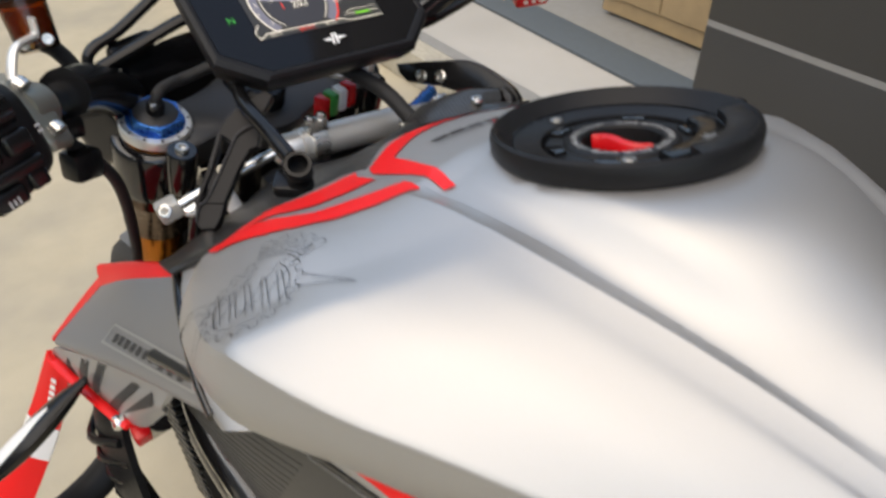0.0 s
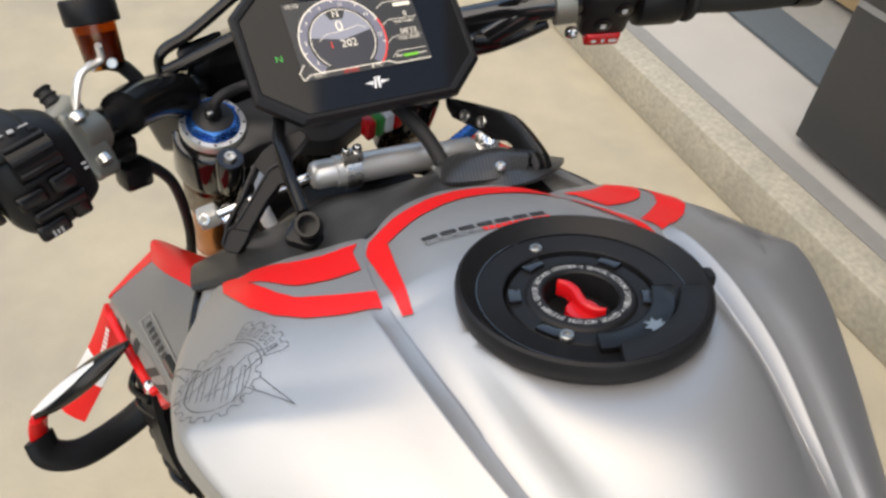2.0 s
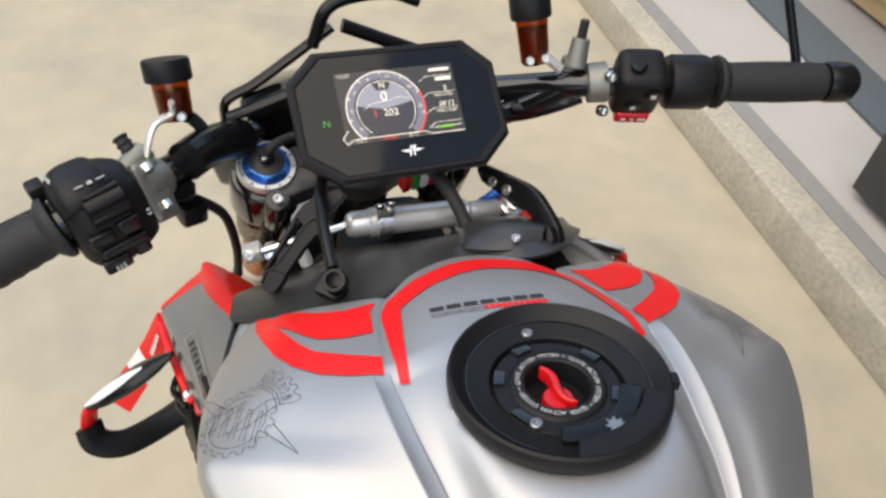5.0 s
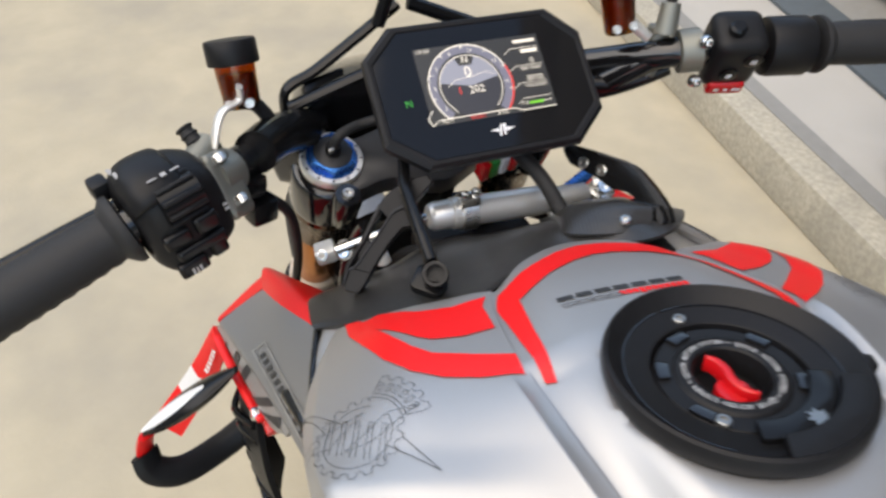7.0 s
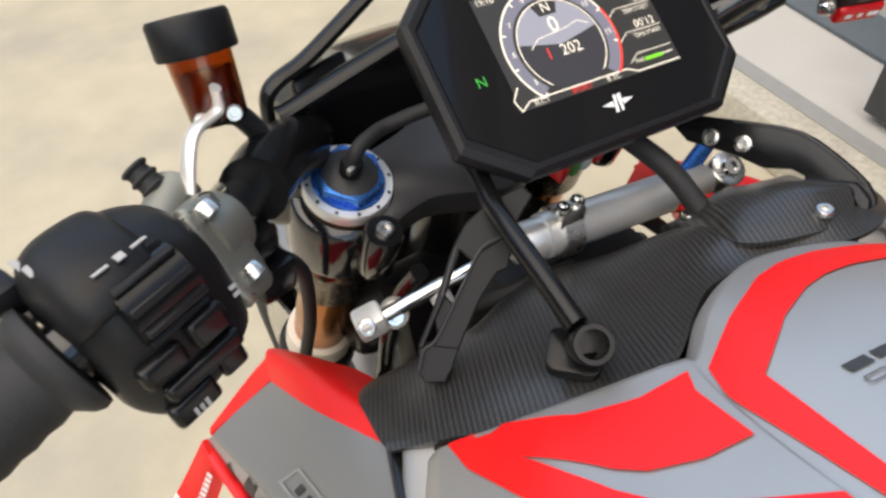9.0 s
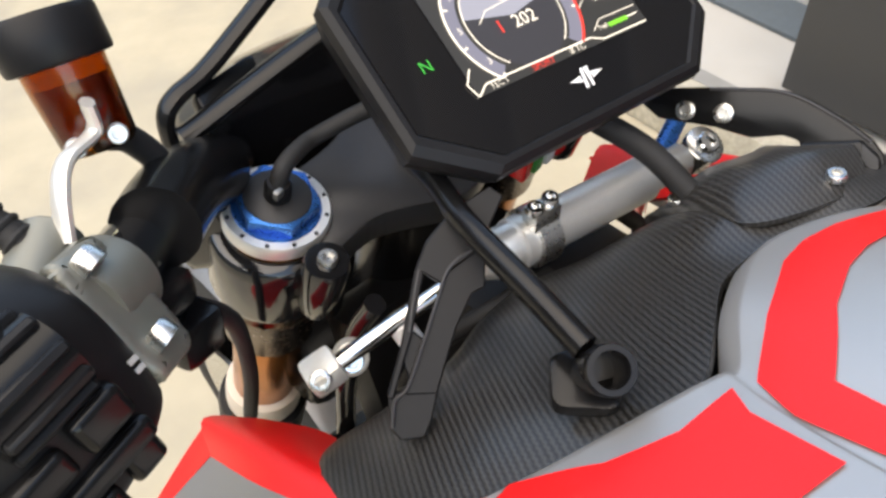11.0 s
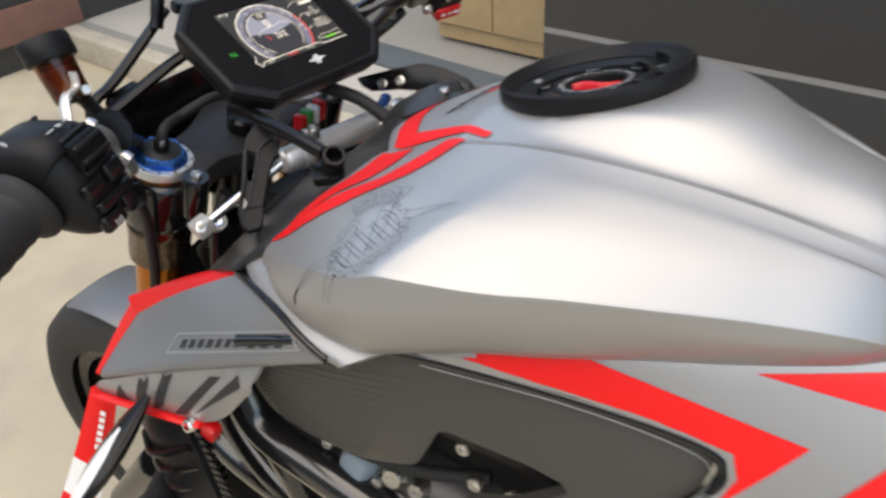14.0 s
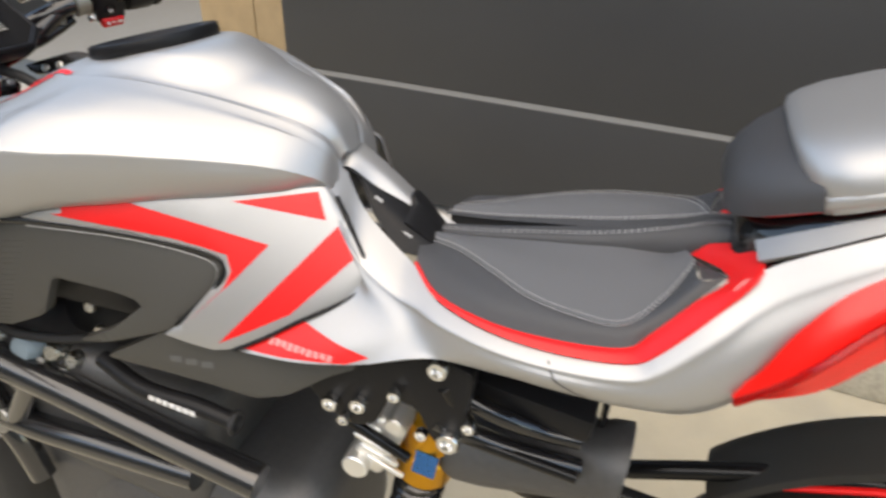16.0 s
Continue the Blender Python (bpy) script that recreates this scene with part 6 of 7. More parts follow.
for side in (1, -1):
    m = (lambda p: V3((p[0] + TX, p[1], p[2]))) if side > 0 else (lambda p: across(V3((p[0] + TX, p[1], p[2]))))
    q = lambda c: [m(p) for p in c]
    swell = [tuple(V3(a).lerp(V3(b), .5) + V3((0, 0, .0035))) for a, b in zip(S_G, S_T)]
    part("top_panel", strip_loft([q(S_G), q(swell), q(S_T)], 6, 5), SEATTOP, seat, "grey technical fabric panel")
    part("side_panel", strip_loft([q(S_T), q(S_E), q(S_B)], 6, 5), SEAT, seat, "dark leather side panel", sharp=80)
    part("centre_panel", strip_loft([q(S_C), q(S_R), q(S_V), q([(x, y, z - .022) for x, y, z in S_V])], 6, 4), SEAT, seat, "dark leather centre ridge")
    ends = [m(S_G[-1]), m(S_T[-1]), m(S_E[-1])]
    lips = [m(p) for p in ((-.009, -.5235, .8865), (-.050, -.543, .9000), (-.086, -.561, .9120))]
    bm = bmesh.new()
    skin(bm, [catmull(ends, 4), catmull(lips, 4)])
    part("rear_panel", bm, SEAT, seat)
    for curve, off in ((S_T, .0035), (S_T, -.0035), (S_R, .002), (S_R, -.002), (S_V, .0015)):
        C = catmull([m((p[0] + off, p[1], p[2] + .0010)) for p in curve], 22)
        bm = bmesh.new()
        for a0, b0 in zip(C[::2], C[1::2]):
            rod(bm, a0, b0, .0005, seg=5)
        part("stitching", bm, THREAD, seat, "pale stitching")
# Black blocks added to hide the ground and darken the gap under the seat.
bm = bmesh.new()
box(bm, (.13, .15, .085), pose(TX, -.385, .775, 6, 0, 0), .012)
box(bm, (.05, .16, .03), pose(-.075, -.40, .735, 10, 0, 0), .008)
part("under_seat_filler", bm, BLACK, seat, "black block added to fill the dark gap under the seat")
bm = bmesh.new()
box(bm, (.13, .14, .03), pose(TX, -.45, .845, 4, 0, 0), .008)
part("base", bm, BLACK, seat)

# ---- seat cowl and tail lamp ----
cowl = new("seat_cowl")
cowl.parent = bike
tagged(cowl, "matte silver passenger seat cowl on a black base")


def dome(stations, power):
    rows = []
    for y, zt, zb, w in stations:
        rows.append([V3((TX - w * math.copysign(abs(math.cos(a)) ** power, math.cos(a)), y, zb + (zt - zb) * abs(math.sin(a)) ** power)) for a in [math.pi * k / 24 for k in range(25)]])
    bm = bmesh.new()
    skin(bm, rows, cap_start=True, cap_end=True)
    return bm


PADGREY = material("grey_padding", (0.045, 0.046, 0.05), rough=0.5, vary=0.08, grain=500, bump=0.15, bump_scale=900)


def slanted(stations, power):
    # Like dome(), with the lower edge of each section set further back.
    rows = []
    for y, zt, zb, w, back in stations:
        row = []
        for k in range(25):
            c, s = math.cos(math.pi * k / 24), math.sin(math.pi * k / 24)
            h = abs(s) ** power
            row.append(V3((TX - w * math.copysign(abs(c) ** power, c), y - back * (1 - h), zb + (zt - zb) * h)))
        rows.append(row)
    bm = bmesh.new()
    skin(bm, rows, cap_start=True, cap_end=True)
    return bm


part("shell", slanted(((-.584, 1.011, .976, .078, .024), (-.586, 1.016, .976, .087, .024), (-.594, 1.021, .980, .094, .022), (-.612, 1.029, .987, .099, .018), (-.65, 1.041, 1.000, .102, .008), (-.72, 1.058, 1.018, .096, 0), (-.82, 1.068, 1.042, .07, 0)), .6), SILVER, cowl, sharp=50)
part("pad", slanted(((-.547, .970, .954, .034, 0), (-.549, .977, .951, .048, 0), (-.556, .987, .953, .062, .001), (-.570, .999, .962, .077, .002), (-.588, 1.009, .974, .088, .004), (-.602, 1.013, .982, .0965, .006)), .72), PADGREY, cowl, "dark grey padded front", sharp=40)
part("base", dome(((-.560, .938, .905, .055), (-.564, .948, .905, .068), (-.580, .960, .915, .080), (-.60, .976, .93, .088), (-.65, 1.003, .955, .096), (-.72, 1.024, .985, .093), (-.82, 1.050, 1.02, .068)), .5), GLOSS, cowl, "gloss black cowl base", sharp=50)
bm = bmesh.new()
rim = [V3((-.012, -.553, .946)), V3((-.050, -.558, .951)), V3((-.082, -.574, .966)), V3((-.100, -.602, .983)), V3((-.110, -.640, 1.000)), V3((-.110, -.72, 1.020))]
tube(bm, rim, .0042, 10, 6, flat=1.5)
tube(bm, [across(V3(q_)) for q_ in rim], .0042, 10, 6, flat=1.5)
part("rim", bm, SILVER, cowl, "matte silver lower rim")
bm = bmesh.new()
low = [V3((q_.x + .004, q_.y - .002, q_.z - .0065)) for q_ in rim]
tube(bm, low, .0028, 8, 6)
part("red_line", bm, RED, cowl, "thin red line")
for side in (1, -1):
    m = (lambda p: V3(p)) if side > 0 else (lambda p: across(V3(p)))
    bm = sheet([[m(p) for p in ((-.094, -.572, .945), (-.102, -.60, .962), (-.108, -.648, .986), (-.100, -.72, 1.012))], [m(p) for p in ((-.112, -.575, .938), (-.115, -.61, .956), (-.115, -.645, .975), (-.104, -.72, 1.006))]], .004, 4)
    part("side_plate", bm, GREY, cowl, "matte grey side plate")
REDLAMP = material("red_lamp_plastic", (.85, .010, .008), rough=.22, vary=.15, grain=40, coat=.25)
L_UP = [(-.154, -.574, .850), (-.156, -.590, .877), (-.150, -.607, .911), (-.137, -.642, .948), (-.118, -.72, .988)]
L_MID = [(-.160, -.577, .846), (-.163, -.604, .872), (-.159, -.628, .898), (-.146, -.662, .930), (-.124, -.73, .967)]
L_LOW = [(-.152, -.580, .841), (-.153, -.607, .852), (-.150, -.634, .866), (-.140, -.668, .895), (-.120, -.735, .942)]
for side in (1, -1):
    m = (lambda p: V3(p)) if side > 0 else (lambda p: across(V3(p)))
    lamp = part("tail_lamp", sheet([[m(p) for p in c] for c in (L_UP, L_MID, L_LOW)], .006, 5), REDLAMP, bike, "glossy red tail lamp lens")
    bm = bmesh.new()
    tube(bm, [m(V3(p) + V3((-.0015, 0, 0))) for p in L_MID], .0032, 8, 5)
    part("light_guide", bm, REDLENS, lamp, "clear red light guide")

# ---- front fairings ----
for side in (1, -1):
    m = (lambda p: V3(p)) if side > 0 else MX
    q = lambda *ps: [m(p) for p in ps]
    # Silver neck between tank and radiator fairing.
    bm = sheet([q((-.150, .196, .904), (-.170, .160, .902), (-.188, .110, .898), (-.188, .062, .897)), q((-.161, .206, .897), (-.181, .172, .893), (-.198, .126, .888), (-.202, .085, .886)), q((-.150, .200, .880), (-.172, .160, .876), (-.185, .120, .872), (-.19, .09, .872))], .004, 4)
    part("neck_panel", bm, SILVER, bike, "matte silver panel under the tank nose", sharp=60)
    # Grey upper fairing with its red spear.
    top = q((-.165, .213, .889), (-.181, .272, .859), (-.187, .329, .820))
    mid = q((-.185, .150, .893), (-.199, .240, .846), (-.216, .338, .794))
    bot = q((-.199, .098, .885), (-.212, .215, .836), (-.231, .340, .781))
    low = q((-.194, .098, .878), (-.205, .210, .826), (-.226, .338, .772))
    up = part("upper_fairing", sheet([top, mid, bot, low], .004, 6), GREY, bike, "matte grey radiator fairing", sharp=60)
    bm = bmesh.new()
    tube(bm, q((-.163, .214, .8905), (-.176, .181, .8945), (-.187, .150, .8945), (-.196, .122, .8905), (-.201, .097, .886)), .0030, 10, 6)
    part("edge_seal", bm, GLOSS, up, "gloss black edge seal")
    bm = sheet([q((-.150, .224, .878), (-.138, .285, .836), (-.152, .342, .802)), q((-.157, .220, .8905), (-.166, .281, .862), (-.1786, .347, .827)), top], .004, 5)
    part("red_spear", bm, RED, up, "matte red upper edge")
    bm = sheet([q((-.177, .354, .814), (-.198, .353, .800), (-.230, .348, .780)), q((-.187, .3295, .8205), (-.208, .336, .801), (-.232, .342, .782))], .003, 5)
    part("red_nose", bm, RED, up, "matte red front edge")
    # Lower silver fairing with dark slashes.
    rows = [q((-.199, .165, .850), (-.211, .235, .822), (-.232, .345, .772)), q((-.208, .171, .833), (-.219, .235, .794), (-.235, .352, .763)), q((-.205, .178, .818), (-.218, .232, .769), (-.232, .355, .752))]
    lf = part("lower_fairing", sheet(rows, .004, 6), SILVER, bike, "matte silver lower fairing with dark slashes", sharp=60)
    bm = bmesh.new()
    tube(bm, q((-.2375, .350, .7600), (-.2340, .318, .7625), (-.2290, .280, .7655), (-.2245, .252, .7665), (-.2205, .233, .7675)), .0042, 10, 6, flat=.55)
    part("red_lip", bm, RED, lf, "matte red lower lip")
    bm = bmesh.new()
    box(bm, (.012, .014, .016), Matrix.Translation(m((-.215, .231, .757))) @ pose(0, 0, 0, 20, 0, 0), .003)
    part("red_end", bm, REDGLOSS, lf, "red end block")
    bm = bmesh.new()
    screw(bm, m((-.222, .243, .765)), (-side, 0, .3), .006, .006, 18)
    part("screw", bm, CHROME, lf, "steel screw")
    if side > 0:
        UT, LT = tree_of(up), tree_of(lf)
        # Model name strip: pale frame, dark bars.
        e = lambda t, dz: (.262 + (.118 - .262) * t, .826 + (.883 - .826) * t + dz)
        decal("lettering", [[e(0, -.001), e(.05, .0115), e(.065, .0115), e(.015, -.001)], [e(0, -.0012), e(.97, -.0012), e(.97, .0002), e(0, .0002)], [e(.045, .0102), e(.89, .0102), e(.885, .0116), e(.05, .0116)], [e(.95, -.001), e(.87, .0115), e(.885, .0115), e(.97, -.001)]], UT, SILVER, up, cast=cast_side, lift=.0007, label="pale frame of the lettering")
        decal("lettering", [[e(.10 + .07 * i, .002), e(.11 + .07 * i, .0072), e(.15 + .07 * i, .0072), e(.14 + .07 * i, .002)] for i in range(7)], UT, INK, up, cast=cast_side, lift=.0007, label="dark model lettering")
        decal("lettering", [[e(.62 + .09 * i, .001), e(.66 + .09 * i, .009), e(.71 + .09 * i, .009), e(.67 + .09 * i, .001)] for i in range(3)], UT, INK, up, cast=cast_side, lift=.0007, label="dark chevrons")
        decal("slash", [[(.330, .757), (.318, .779), (.308, .760)], [(.306, .757), (.292, .798), (.280, .806), (.292, .762)], [(.286, .762), (.262, .815), (.250, .822), (.270, .775)], [(.262, .768), (.215, .822), (.203, .826), (.248, .772)], [(.240, .775), (.186, .834), (.182, .826)]], LT, INK, lf, cast=cast_side, lift=.0007, step=.008, label="dark slashes")

    # Winglet: a lens-shaped blade held off the fairing, with a loop under it.
    wing = new("winglet")
    wing.parent = bike
    tagged(wing, "black winglet with a white upper face, red tip and a lower loop")
    P1, P2 = m((-.320, .291, .725)), m((-.237, .281, .779))
    ax = P2 - P1
    up_v = V3((0, .35, .94))
    up_v = (up_v - ax.normalized() * up_v.dot(ax.normalized())).normalized()
    fw = ax.normalized().cross(up_v)
    def lens(c0, c1, w, h, n=14):
        bm = bmesh.new()
        rows = []
        for i in range(n + 1):
            t = i / n
            r = math.sin(math.pi * min(.97, max(.03, t))) ** .55
            c = c0.lerp(c1, t)
            rows.append([c + fw * w * r * math.cos(2 * math.pi * j / 14) + up_v * h * r * math.sin(2 * math.pi * j / 14) for j in range(14)])
        skin(bm, rows, wrap=True, cap_start=True, cap_end=True)
        return bm
    part("blade", lens(P1, P2 + ax * .1, .019, .009), SATIN, wing)
    part("white_face", lens(P1 + up_v * .005 + ax * .04 + fw * .005 * side, P1 + ax * .80 + up_v * .0065 + fw * .005 * side, .0095, .0045), WHITE, wing, "white upper face")
    bm = bmesh.new()
    tube(bm, q((-.319, .291, .722), (-.325, .292, .706), (-.329, .290, .690)), .010, 10, 5, flat=.5)
    part("red_tip", bm, RED, wing, "matte red tip")
    bm = bmesh.new()
    tube(bm, q((-.328, .288, .699), (-.325, .278, .682), (-.302, .276, .668), (-.262, .290, .662), (-.225, .300, .672)), .014, 10, 6, flat=.4)
    part("lower_loop", bm, BLACK, wing)
    # Red and white strip down the radiator's front edge.
    LS, RS = [(-.238, .350, .768), (-.270, .366, .702), (-.322, .372, .632)], [(-.230, .330, .758), (-.256, .344, .688), (-.304, .348, .614)]
    lc, rc = catmull(LS, 10), catmull(RS, 10)
    for i0, i1, mat, lab in ((0, 10, RED, "matte red radiator strip"), (10, 14, WHITE, "white radiator strip"), (14, 20, RED, "matte red radiator strip")):
        bm = sheet([[m(p) for p in lc[i0:i1 + 1]], [m((V3(a) + V3(b)) / 2 + V3((-.004, 0, 0))) for a, b in zip(lc[i0:i1 + 1], rc[i0:i1 + 1])], [m(p) for p in rc[i0:i1 + 1]]], .004, 2)
        sp_ = part("radiator_strip", bm, mat, bike, lab)
        if i0 == 0:
            bm = bmesh.new()
            for k in range(6):
                a, b = lc[2 + k].lerp(rc[2 + k], .66), lc[2 + k].lerp(rc[2 + k], .84)
                c, d = lc[3 + k].lerp(rc[3 + k], .84), lc[3 + k].lerp(rc[3 + k], .66)
                off = V3((-.006, -.002, .003))
                bm.faces.new([bm.verts.new(m(p + off)) for p in (a, b, b.lerp(c, .7), a.lerp(d, .7))])
            part("lettering", bm, WHITE, sp_, "white lettering")
    bm = sheet([q((-.219, .262, .756), (-.228, .240, .735), (-.232, .225, .670), (-.225, .215, .600)), q((-.224, .300, .748), (-.236, .285, .725), (-.242, .265, .660), (-.232, .250, .590)), q((-.213, .330, .742), (-.220, .330, .715), (-.222, .320, .650), (-.215, .300, .580))], .006, 4)
    part("mount", bm, BLACK, wing, "black radiator side duct")
    for k in range(7):
        t = .30 + k * .10
        bm = bmesh.new()
        tube(bm, [m(V3((-.229, .262, .800)).lerp(V3((-.228, .213, .600)), t)), m(V3((-.241, .300, .780)).lerp(V3((-.240, .250, .590)), t)), m(V3((-.225, .330, .770)).lerp(V3((-.222, .300, .580)), t))], .0035, 8, 4)
        part("slat", bm, SATIN, wing)

# ---- trellis frame ----
frame_ob = new("trellis_frame")
frame_ob.parent = bike
tagged(frame_ob, "gloss black tubular trellis frame")
tubes = [([(-.120, .300, .790), (-.150, .268, .742), (-.158, .240, .700), (-.160, .160, .680), (-.160, .078, .660), (-.160, -.026, .632), (-.160, -.150, .602)], .0155),
         ([(-.120, .420, .620), (-.145, .322, .600), (-.150, .178, .577), (-.150, .070, .573), (-.150, -.060, .570)], .0140),
         ([(-.156, .240, .690), (-.153, .208, .580)], .0110), ([(-.156, .134, .668), (-.152, .190, .585)], .0110),
         ([(-.120, .350, .700), (-.145, .300, .640), (-.150, .215, .560), (-.150, .19, .48)], .0120),
         ([(-.145, .10, .63), (-.140, -.08, .585)], .008), ([(-.14, .06, .61), (-.14, -.06, .60)], .006)]
TUBEBLACK = material("gloss_black_powder_coat", (0.012, 0.012, 0.013), rough=0.2, vary=0.1, grain=200, coat=1.0)
for pts, r in tubes:
    for side in (1, -1):
        m = (lambda p: V3(p)) if side > 0 else MX
        bm = bmesh.new()
        tube(bm, [m(p) for p in pts], r * 1.28, 20, 8)
        part("tube", bm, TUBEBLACK, frame_ob)
for p in ((-.156, .205, .585), (-.154, .155, .655), (-.156, .210, .575)):
    bm = bmesh.new()
    rod(bm, V3(p), V3(p) + V3((-.010, 0, .002)), .014)
    part("gusset", bm, ALLOY, frame_ob)
bm = bmesh.new()
tube(bm, [V3((-.150, .03, .715)), V3((-.165, -.03, .703)), V3((-.165, -.093, .698)), V3((-.165, -.133, .690))], .0095, 14, 6)
pipe = part("drain_pipe", bm, BLACK, frame_ob, "black pipe with a pale printed band")
bm = bmesh.new()
lathe(bm, [(.006, -.002), (.0125, 0), (.0135, .004), (.0125, .006), (.0095, .006), (.009, -.0)], V3((-.165, -.134, .690)), (0, -1, -.15), 20)
part("pipe_mouth", bm, RUBBER, pipe)
bm = bmesh.new()
for i in range(7):
    box(bm, (.0012, .006, .006), pose(-.1750, -.048 - i * .0078, .7035 - i * .0011, 0, 0, 0), 0)
part("label_bars", bm, WHITE, pipe, "pale printed band")

# ---- engine and airways behind the frame ----
engine = new("engine")
engine.parent = bike
tagged(engine, "dark cast alloy engine behind the frame tubes")
bm = bmesh.new()
box(bm, (.26, .34, .20), pose(TX, .10, .60, 12, 0, 0), .03, 3)
part("cylinder_block", bm, ENGINE, engine)
bm = bmesh.new()
box(bm, (.24, .42, .24), pose(TX, .02, .42, 0, 0, 0), .05, 3)
part("crankcase", bm, ENGINE, engine)
bm = bmesh.new()
lathe(bm, [(.0, .012), (.060, .012), (.075, .004), (.080, -.02), (.080, -.05)], V3((-.130, .06, .42)), (-1, 0, 0), 40)
part("clutch_cover", bm, ENGINE, engine)
bm = bmesh.new()
box(bm, (.20, .18, .12), pose(TX, .02, .755, 6, 0, 0), .015, 2)
part("throttle_body", bm, BLACK, engine)
bm = bmesh.new()
lathe(bm, [(.012, -.02), (.016, -.018), (.0165, 0), (.013, .006), (0, .008)], V3((-.152, .141, .700)), (-1, .1, .25), 24)
part("sensor_cap", bm, material("blue_grey_plastic", (.20, .26, .30), rough=.4, vary=.1, grain=90), engine, "pale blue-grey sensor cap")
for p, r in (((-.145, .105, .700), .012), ((-.140, .085, .690), .010), ((-.140, .100, .675), .009), ((-.148, .120, .688), .007)):
    bm = bmesh.new()
    lathe(bm, [(r * .6, -.02), (r, -.016), (r, 0), (r * .7, .006), (0, .006)], V3(p), (-1, -.1, .3), 18)
    part("fitting", bm, STEEL, engine, "steel injector fitting")
for pts in ([(-.13, .22, .74), (-.148, .16, .72), (-.145, .08, .725), (-.13, .02, .735)], [(-.14, .20, .66), (-.15, .12, .655), (-.13, .05, .67)], [(-.13, .26, .68), (-.14, .24, .60), (-.13, .26, .52)], [(-.12, .34, .66), (-.135, .30, .58), (-.13, .32, .50)]):
    bm = bmesh.new()
    tube(bm, [V3(p) for p in pts], .006, 10, 8)
    part("hose", bm, RUBBER, engine)
for p in ((-.15, .02, .755), (-.14, .035, .775), (-.148, .17, .71), (-.150, -.01, .76), (-.14, .23, .65), (-.15, .26, .60), (-.14, .30, .62)):
    bm = bmesh.new()
    screw(bm, p, (-1, 0, .2), .006, .006, 14)
    part("screw", bm, STEEL, engine, "steel screw")
# Radiator with side ducts.
bm = bmesh.new()
box(bm, (.30, .04, .18), pose(TX, .355, .575, -14, 0, 0), .008)
rad = part("radiator", bm, BLACK, bike, "black radiator behind the fairings")
for i in range(14):
    bm = bmesh.new()
    box(bm, (.012, .044, .006), pose(-.158, .352 + i * .002 - .01, .495 + i * .011, -14, 0, 0), .001)
    part("fin", bm, SATIN, rad)

# ---- swingarm side: hangers, shock, exhaust, wheels ----
hanger = new("footrest_hanger")
hanger.parent = bike
tagged(hanger, "black footrest hanger with polished bolts")
bm = bmesh.new()
prism(bm, round_poly([(-.20, .735), (-.24, .760), (-.30, .800), (-.345, .800), (-.375, .790), (-.368, .740), (-.362, .700), (-.335, .695), (-.318, .735), (-.290, .738), (-.275, .700), (-.250, .692), (-.226, .705)], .25), Matrix(((0, 0, -1, -.115), (1, 0, 0, 0), (0, 1, 0, 0), (0, 0, 0, 1))), .018, .004)
part("plate", bm, BLACK, hanger)
for p, r in (((-.134, -.342, .793), .010), ((-.134, -.232, .722), .0085), ((-.134, -.262, .728), .0085), ((-.134, -.352, .708), .0115), ((-.134, -.245, .705), .006)):
    bm = bmesh.new()
    screw(bm, p, (-1, 0, .1), r, .010, 22)
    part("bolt", bm, CHROME, hanger, "polished bolt")
bm = bmesh.new()
tube(bm, [V3((-.12, -.33, .765)), V3((-.115, -.39, .735)), V3((-.10, -.43, .712)), V3((-.09, -.468, .702))], .009, 12, 6)
tube(bm, [V3((-.125, -.335, .72)), V3((-.11, -.40, .69)), V3((-.09, -.47, .665))], .011, 12, 6)
part("subframe_tube", bm, GLOSS, hanger)
shock = new("shock_absorber")
shock.parent = bike
tagged(shock, "gold shock absorber with a blue printed panel")
SA, SB = V3((-.055, -.315, .660)), V3((-.055, -.275, .46))
bm = bmesh.new()
lathe(bm, [(.024, 0), (.033, .004), (.033, .034), (.030, .037), (.030, .052), (.033, .055), (.033, .090), (.026, .096)], SA, SB - SA, 28)
part("reservoir", bm, material("gold_anodised", (.60, .28, .02), rough=.3, metal=.8, vary=.06, grain=200), shock, "gold anodised body")
bm = bmesh.new()
C = SA.lerp(SB, .24) + V3((-.0335, -.005, 0))
box(bm, (.0012, .026, .034), Matrix.Translation(C) @ pose(0, 0, 0, 11, 0, 0), 0)
part("badge_panel", bm, BLUE, shock, "blue printed panel")
bm = bmesh.new()
rod(bm, SA.lerp(SB, .4), SB, .012)
part("rod", bm, CHROME, shock)
bm = bmesh.new()
spring = [SA.lerp(SB, .48 + .47 * i / 80) + V3((.026 * math.cos(i * .55), .026 * math.sin(i * .55), 0)) for i in range(81)]
tube(bm, spring, .0055, 8, 1)
part("spring", bm, GLOSS, shock)
bm = bmesh.new()
box(bm, (.045, .042, .085), pose(-.085, -.262, .640, 24, 0, 0), .012, 3)
for k in range(5):
    box(bm, (.006, .046, .006), pose(-.108, -.272 + k * .006, .618 + k * .014, 24, 0, 0), .0015, 1)
rod(bm, (-.118, -.240, .612), (-.07, -.240, .612), .015)
rod(bm, (-.112, -.285, .680), (-.07, -.285, .680), .010)
part("linkage", bm, PALE, shock, "cast alloy linkage with cooling ribs")
for a_, b_, r_ in (((-.125, -.352, .708), (-.105, -.470, .668), .0062), ((-.128, -.300, .752), (-.128, -.245, .722), .0045), ((-.130, -.345, .768), (-.118, -.372, .708), .0070), ((-.120, -.230, .690), (-.110, -.300, .640), .0060)):
    bm = bmesh.new()
    rod(bm, a_, b_, r_)
    part("link_rod", bm, SATIN, hanger, "black link rod")
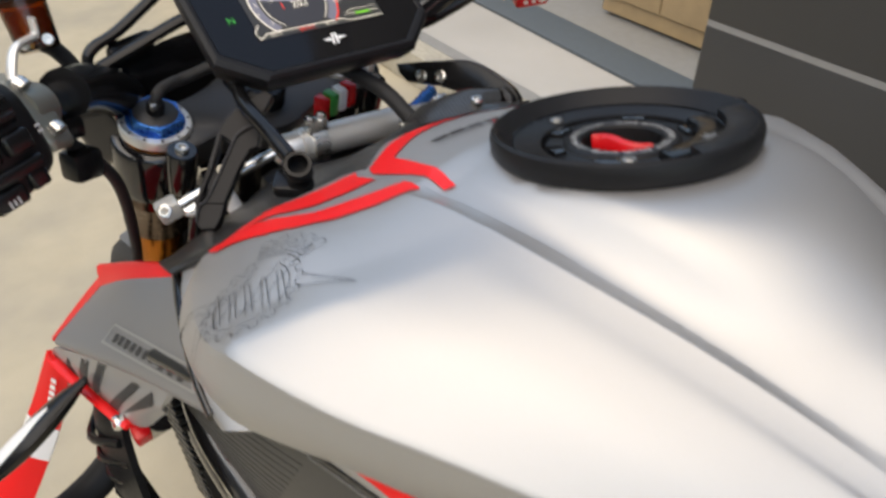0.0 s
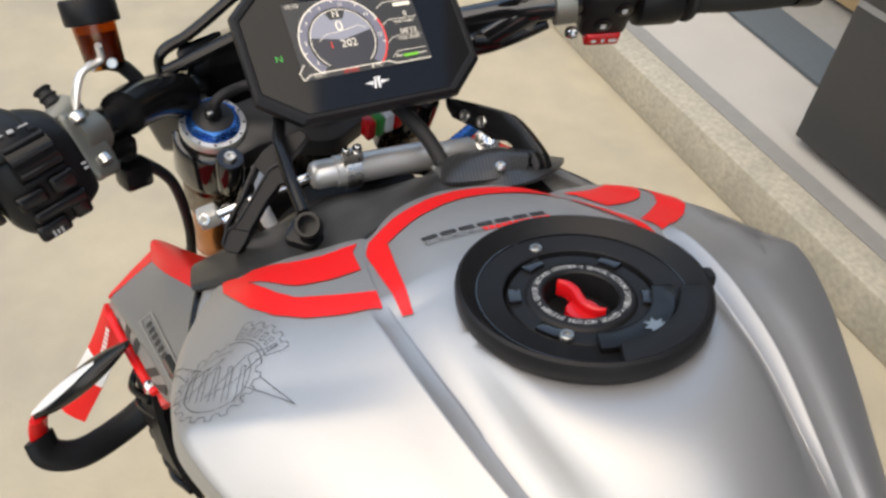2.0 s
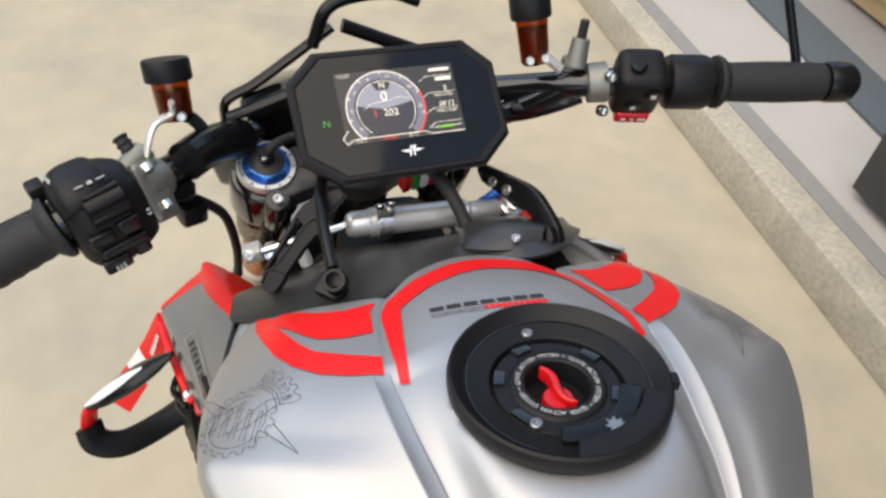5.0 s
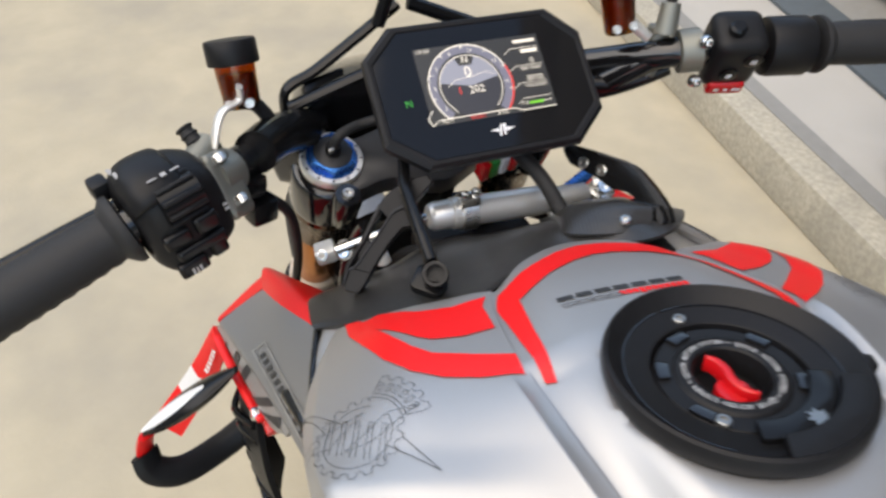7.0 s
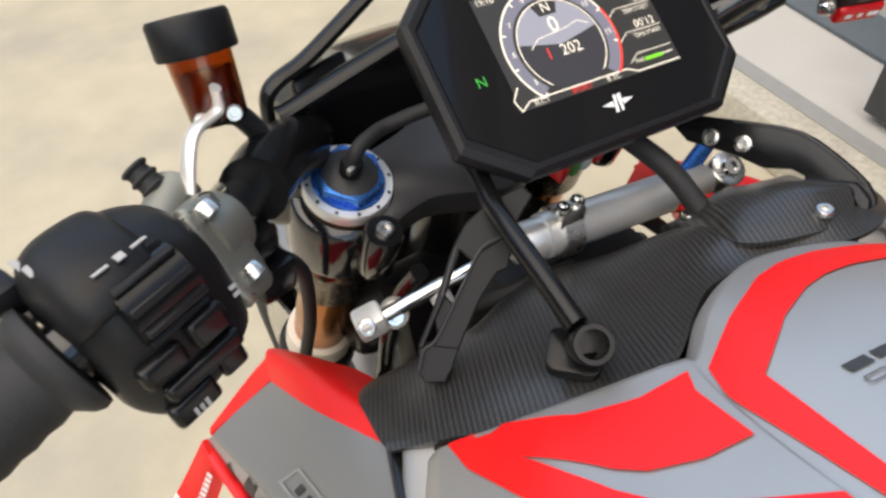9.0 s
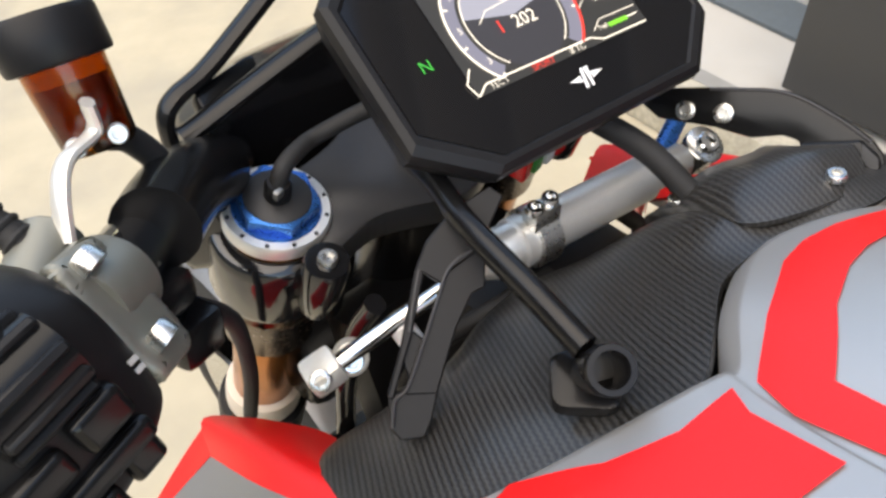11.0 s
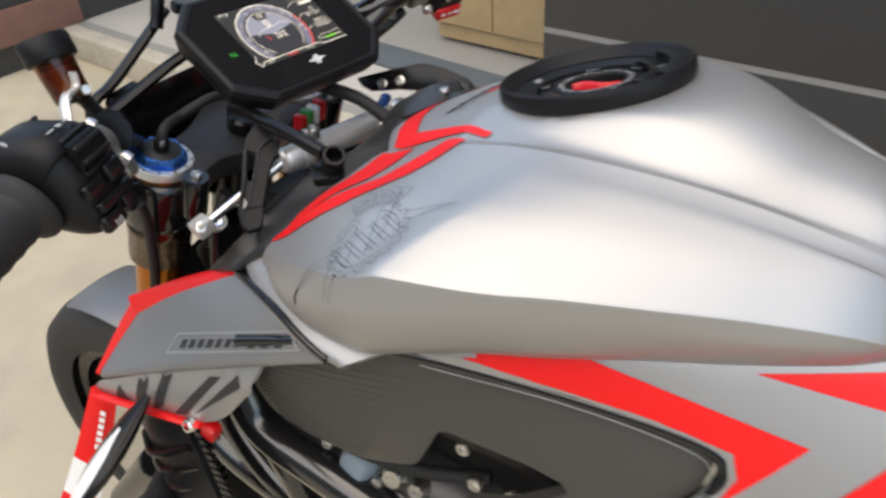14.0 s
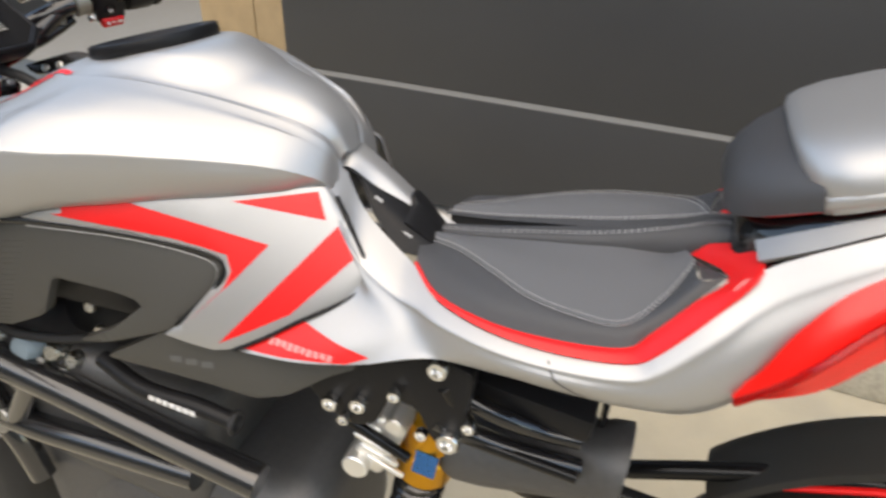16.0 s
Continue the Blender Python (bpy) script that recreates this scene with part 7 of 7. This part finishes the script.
for p in ((-.137, -.300, .752), (-.137, -.372, .735), (-.126, -.322, .700)):
    bm = bmesh.new()
    screw(bm, p, (-1, 0, .1), .0065, .008, 16)
    part("bolt", bm, CHROME, hanger, "polished bolt")
bm = bmesh.new()
box(bm, (.05, .07, .085), pose(-.035, -.43, .720, 8, 0, 0), .006)
part("electronics_box", bm, ENGINE, hanger, "grey alloy box under the seat")
# Exhaust mid pipe and silencer.
ex = new("exhaust")
ex.parent = bike
tagged(ex, "dark grey exhaust box with slash-cut pipes")
bm = bmesh.new()
A, B = V3((-.045, -.335, .612)), V3((-.045, -.512, .640))
lathe(bm, [(.030, -.02), (.040, 0), (.043, .03), (.044, .165), (.0455, .168), (.0455, .180), (.041, .180), (.040, .140), (.001, .139)], A, B - A, 36)
for v in bm.verts:
    if v.co.y < -.50:
        v.co.y -= (v.co.z - .64) * .28
part("silencer", bm, ENGINE, ex, "dark grey silencer with a slash-cut end")
bm = bmesh.new()
box(bm, (.075, .006, .075), pose(-.005, -.484, .668, 4, 0, 0), .002)
part("bracket", bm, BLACK, ex, "black end plate")


RW = (-.875, .335)


def wheel(name, centre, R, w, rim_r, label):
    wh = new(name)
    wh.parent = bike
    tagged(wh, label)
    c = V3(centre)
    bm = bmesh.new()
    prof = [(rim_r, -w * .42), (rim_r + .02, -w * .48), (R - .035, -w * .5), (R - .012, -w * .38), (R - .002, -w * .16), (R, 0), (R - .002, w * .16), (R - .012, w * .38), (R - .035, w * .5), (rim_r + .02, w * .48), (rim_r, w * .42)]
    RR_ = frame_of((1, 0, 0))
    rows = [[c + RR_ @ V3((r * math.cos(2 * math.pi * i / 96), r * math.sin(2 * math.pi * i / 96), h)) for i in range(96)] for r, h in prof]
    skin(bm, rows, wrap=True)
    part("tyre", bm, TYRE, wh, "black road tyre", sharp=60)
    bm = bmesh.new()
    prof = [(rim_r + .004, -w * .43), (rim_r + .006, -w * .36), (rim_r - .02, -w * .30), (rim_r - .025, 0), (rim_r - .02, w * .30), (rim_r + .006, w * .36), (rim_r + .004, w * .43)]
    rows = [[c + RR_ @ V3((r * math.cos(2 * math.pi * i / 64), r * math.sin(2 * math.pi * i / 64), h)) for i in range(64)] for r, h in prof]
    skin(bm, rows, wrap=True)
    bmesh.ops.solidify(bm, geom=list(bm.faces), thickness=.004)
    part("rim", bm, GLOSS, wh, "gloss black rim")
    for k in range(7):
        a = 2 * math.pi * k / 7
        u = V3((0, math.cos(a), math.sin(a)))
        bm = bmesh.new()
        rod(bm, c + u * .03, c + u * (rim_r - .015), .014, .009, 10)
        part("spoke", bm, GLOSS, wh)
    bm = bmesh.new()
    lathe(bm, [(.035, -.05), (.035, .05)], c, (1, 0, 0), 24)
    part("hub", bm, SATIN, wh)
    for k in (-1, 1):
        bm = bmesh.new()
        lathe(bm, [(.085, 0), (.155, 0), (.155, .005), (.085, .005)], c + V3((k * (w * .5 + .006), 0, 0)), (1, 0, 0), 48)
        part("brake_disc", bm, STEEL, wh, "steel brake disc")
    return wh


front = wheel("front_wheel", (TX, .660, .290), .290, .116, .212, "black front wheel with a road tyre")
rear = wheel("rear_wheel", (TX, RW[0], RW[1]), .335, .185, .212, "black rear wheel with a wide road tyre")
bm = bmesh.new()
for k in (1, -1):
    rows = [[V3((TX + k * r_off, RW[0] + rr_ * math.cos(t), RW[1] + rr_ * math.sin(t))) for t in [radians(20 + i * 3) for i in range(50)]] for r_off, rr_ in ((.0895, .290), (.0905, .285))]
    skin(bm, rows)
part("rim_stripe", bm, RED, rear, "thin red stripe on the tyre wall")
# Dark hugger over the rear tyre, hung from a black arm with a red trim line.
bm = bmesh.new()
rows = [[V3((x, RW[0] + r * math.cos(a), RW[1] + r * math.sin(a))) for x, r in ((-.030, .372), (-.028, .380), (-.010, .3835), (.030, .382), (.052, .377), (.066, .368), (.070, .355))] for a in [radians(44 + 4 * i) for i in range(22)]]
skin(bm, rows)
bmesh.ops.solidify(bm, geom=list(bm.faces), thickness=.003)
hugger = part("hugger", bm, CARBONFINE, bike, "dark grey rear hugger with a red trim line")
bm = bmesh.new()
tube(bm, [V3((.005, -.48, .570)), V3((-.002, -.53, .594)), V3((-.004, -.61, .622)), V3((-.008, -.70, .650)), V3((-.012, -.80, .670))], .0105, 12, 6)
part("arm", bm, SATIN, hugger)
bm = bmesh.new()
tube(bm, [V3((-.014, -.645, .625)), V3((-.018, -.70, .644)), V3((-.022, -.76, .664)), V3((-.022, -.85, .676))], .0042, 8, 4)
part("trim", bm, RED, hugger, "red trim line")
# Front mudguard, silver.
bm = bmesh.new()
rows = []
for i in range(21):
    a = radians(74 + i * 4.2)
    rows.append([V3((TX + .056 * math.sin(b), .660 + (.298 + .010 * math.cos(b)) * math.cos(a), .290 + (.298 + .010 * math.cos(b)) * math.sin(a))) for b in [radians(-85 + 17 * j) for j in range(11)]])
skin(bm, rows)
bmesh.ops.solidify(bm, geom=list(bm.faces), thickness=.003)
part("mudguard", bm, SILVER, bike, "matte silver front mudguard")
for sx in (-1, 1):
    p0 = FT + FD * .50 if sx < 0 else MX(FT + FD * .50)
    bm = bmesh.new()
    rod(bm, p0, V3((p0.x, .660, .290)), .022, .018)
    part("axle_foot", bm, SATIN, front)
# Swingarm and side stand carry the bike.
bm = bmesh.new()
tube(bm, [V3((.11, -.12, .42)), V3((.13, -.30, .43)), V3((.13, -.50, .37)), V3((.12, RW[0], RW[1]))], .032, 14, 6, flat=1.3)
rod(bm, (.12, RW[0], RW[1]), (-.05, RW[0], RW[1]), .022)
part("swingarm", bm, SATIN, bike, "black single-sided swingarm")
bm = bmesh.new()
rod(bm, (-.13, -.02, .34), (-.24, .02, .008), .012, .011)
box(bm, (.045, .03, .008), pose(-.245, .022, .004), .002)
part("side_stand", bm, SATIN, bike, "black side stand resting on the concrete")
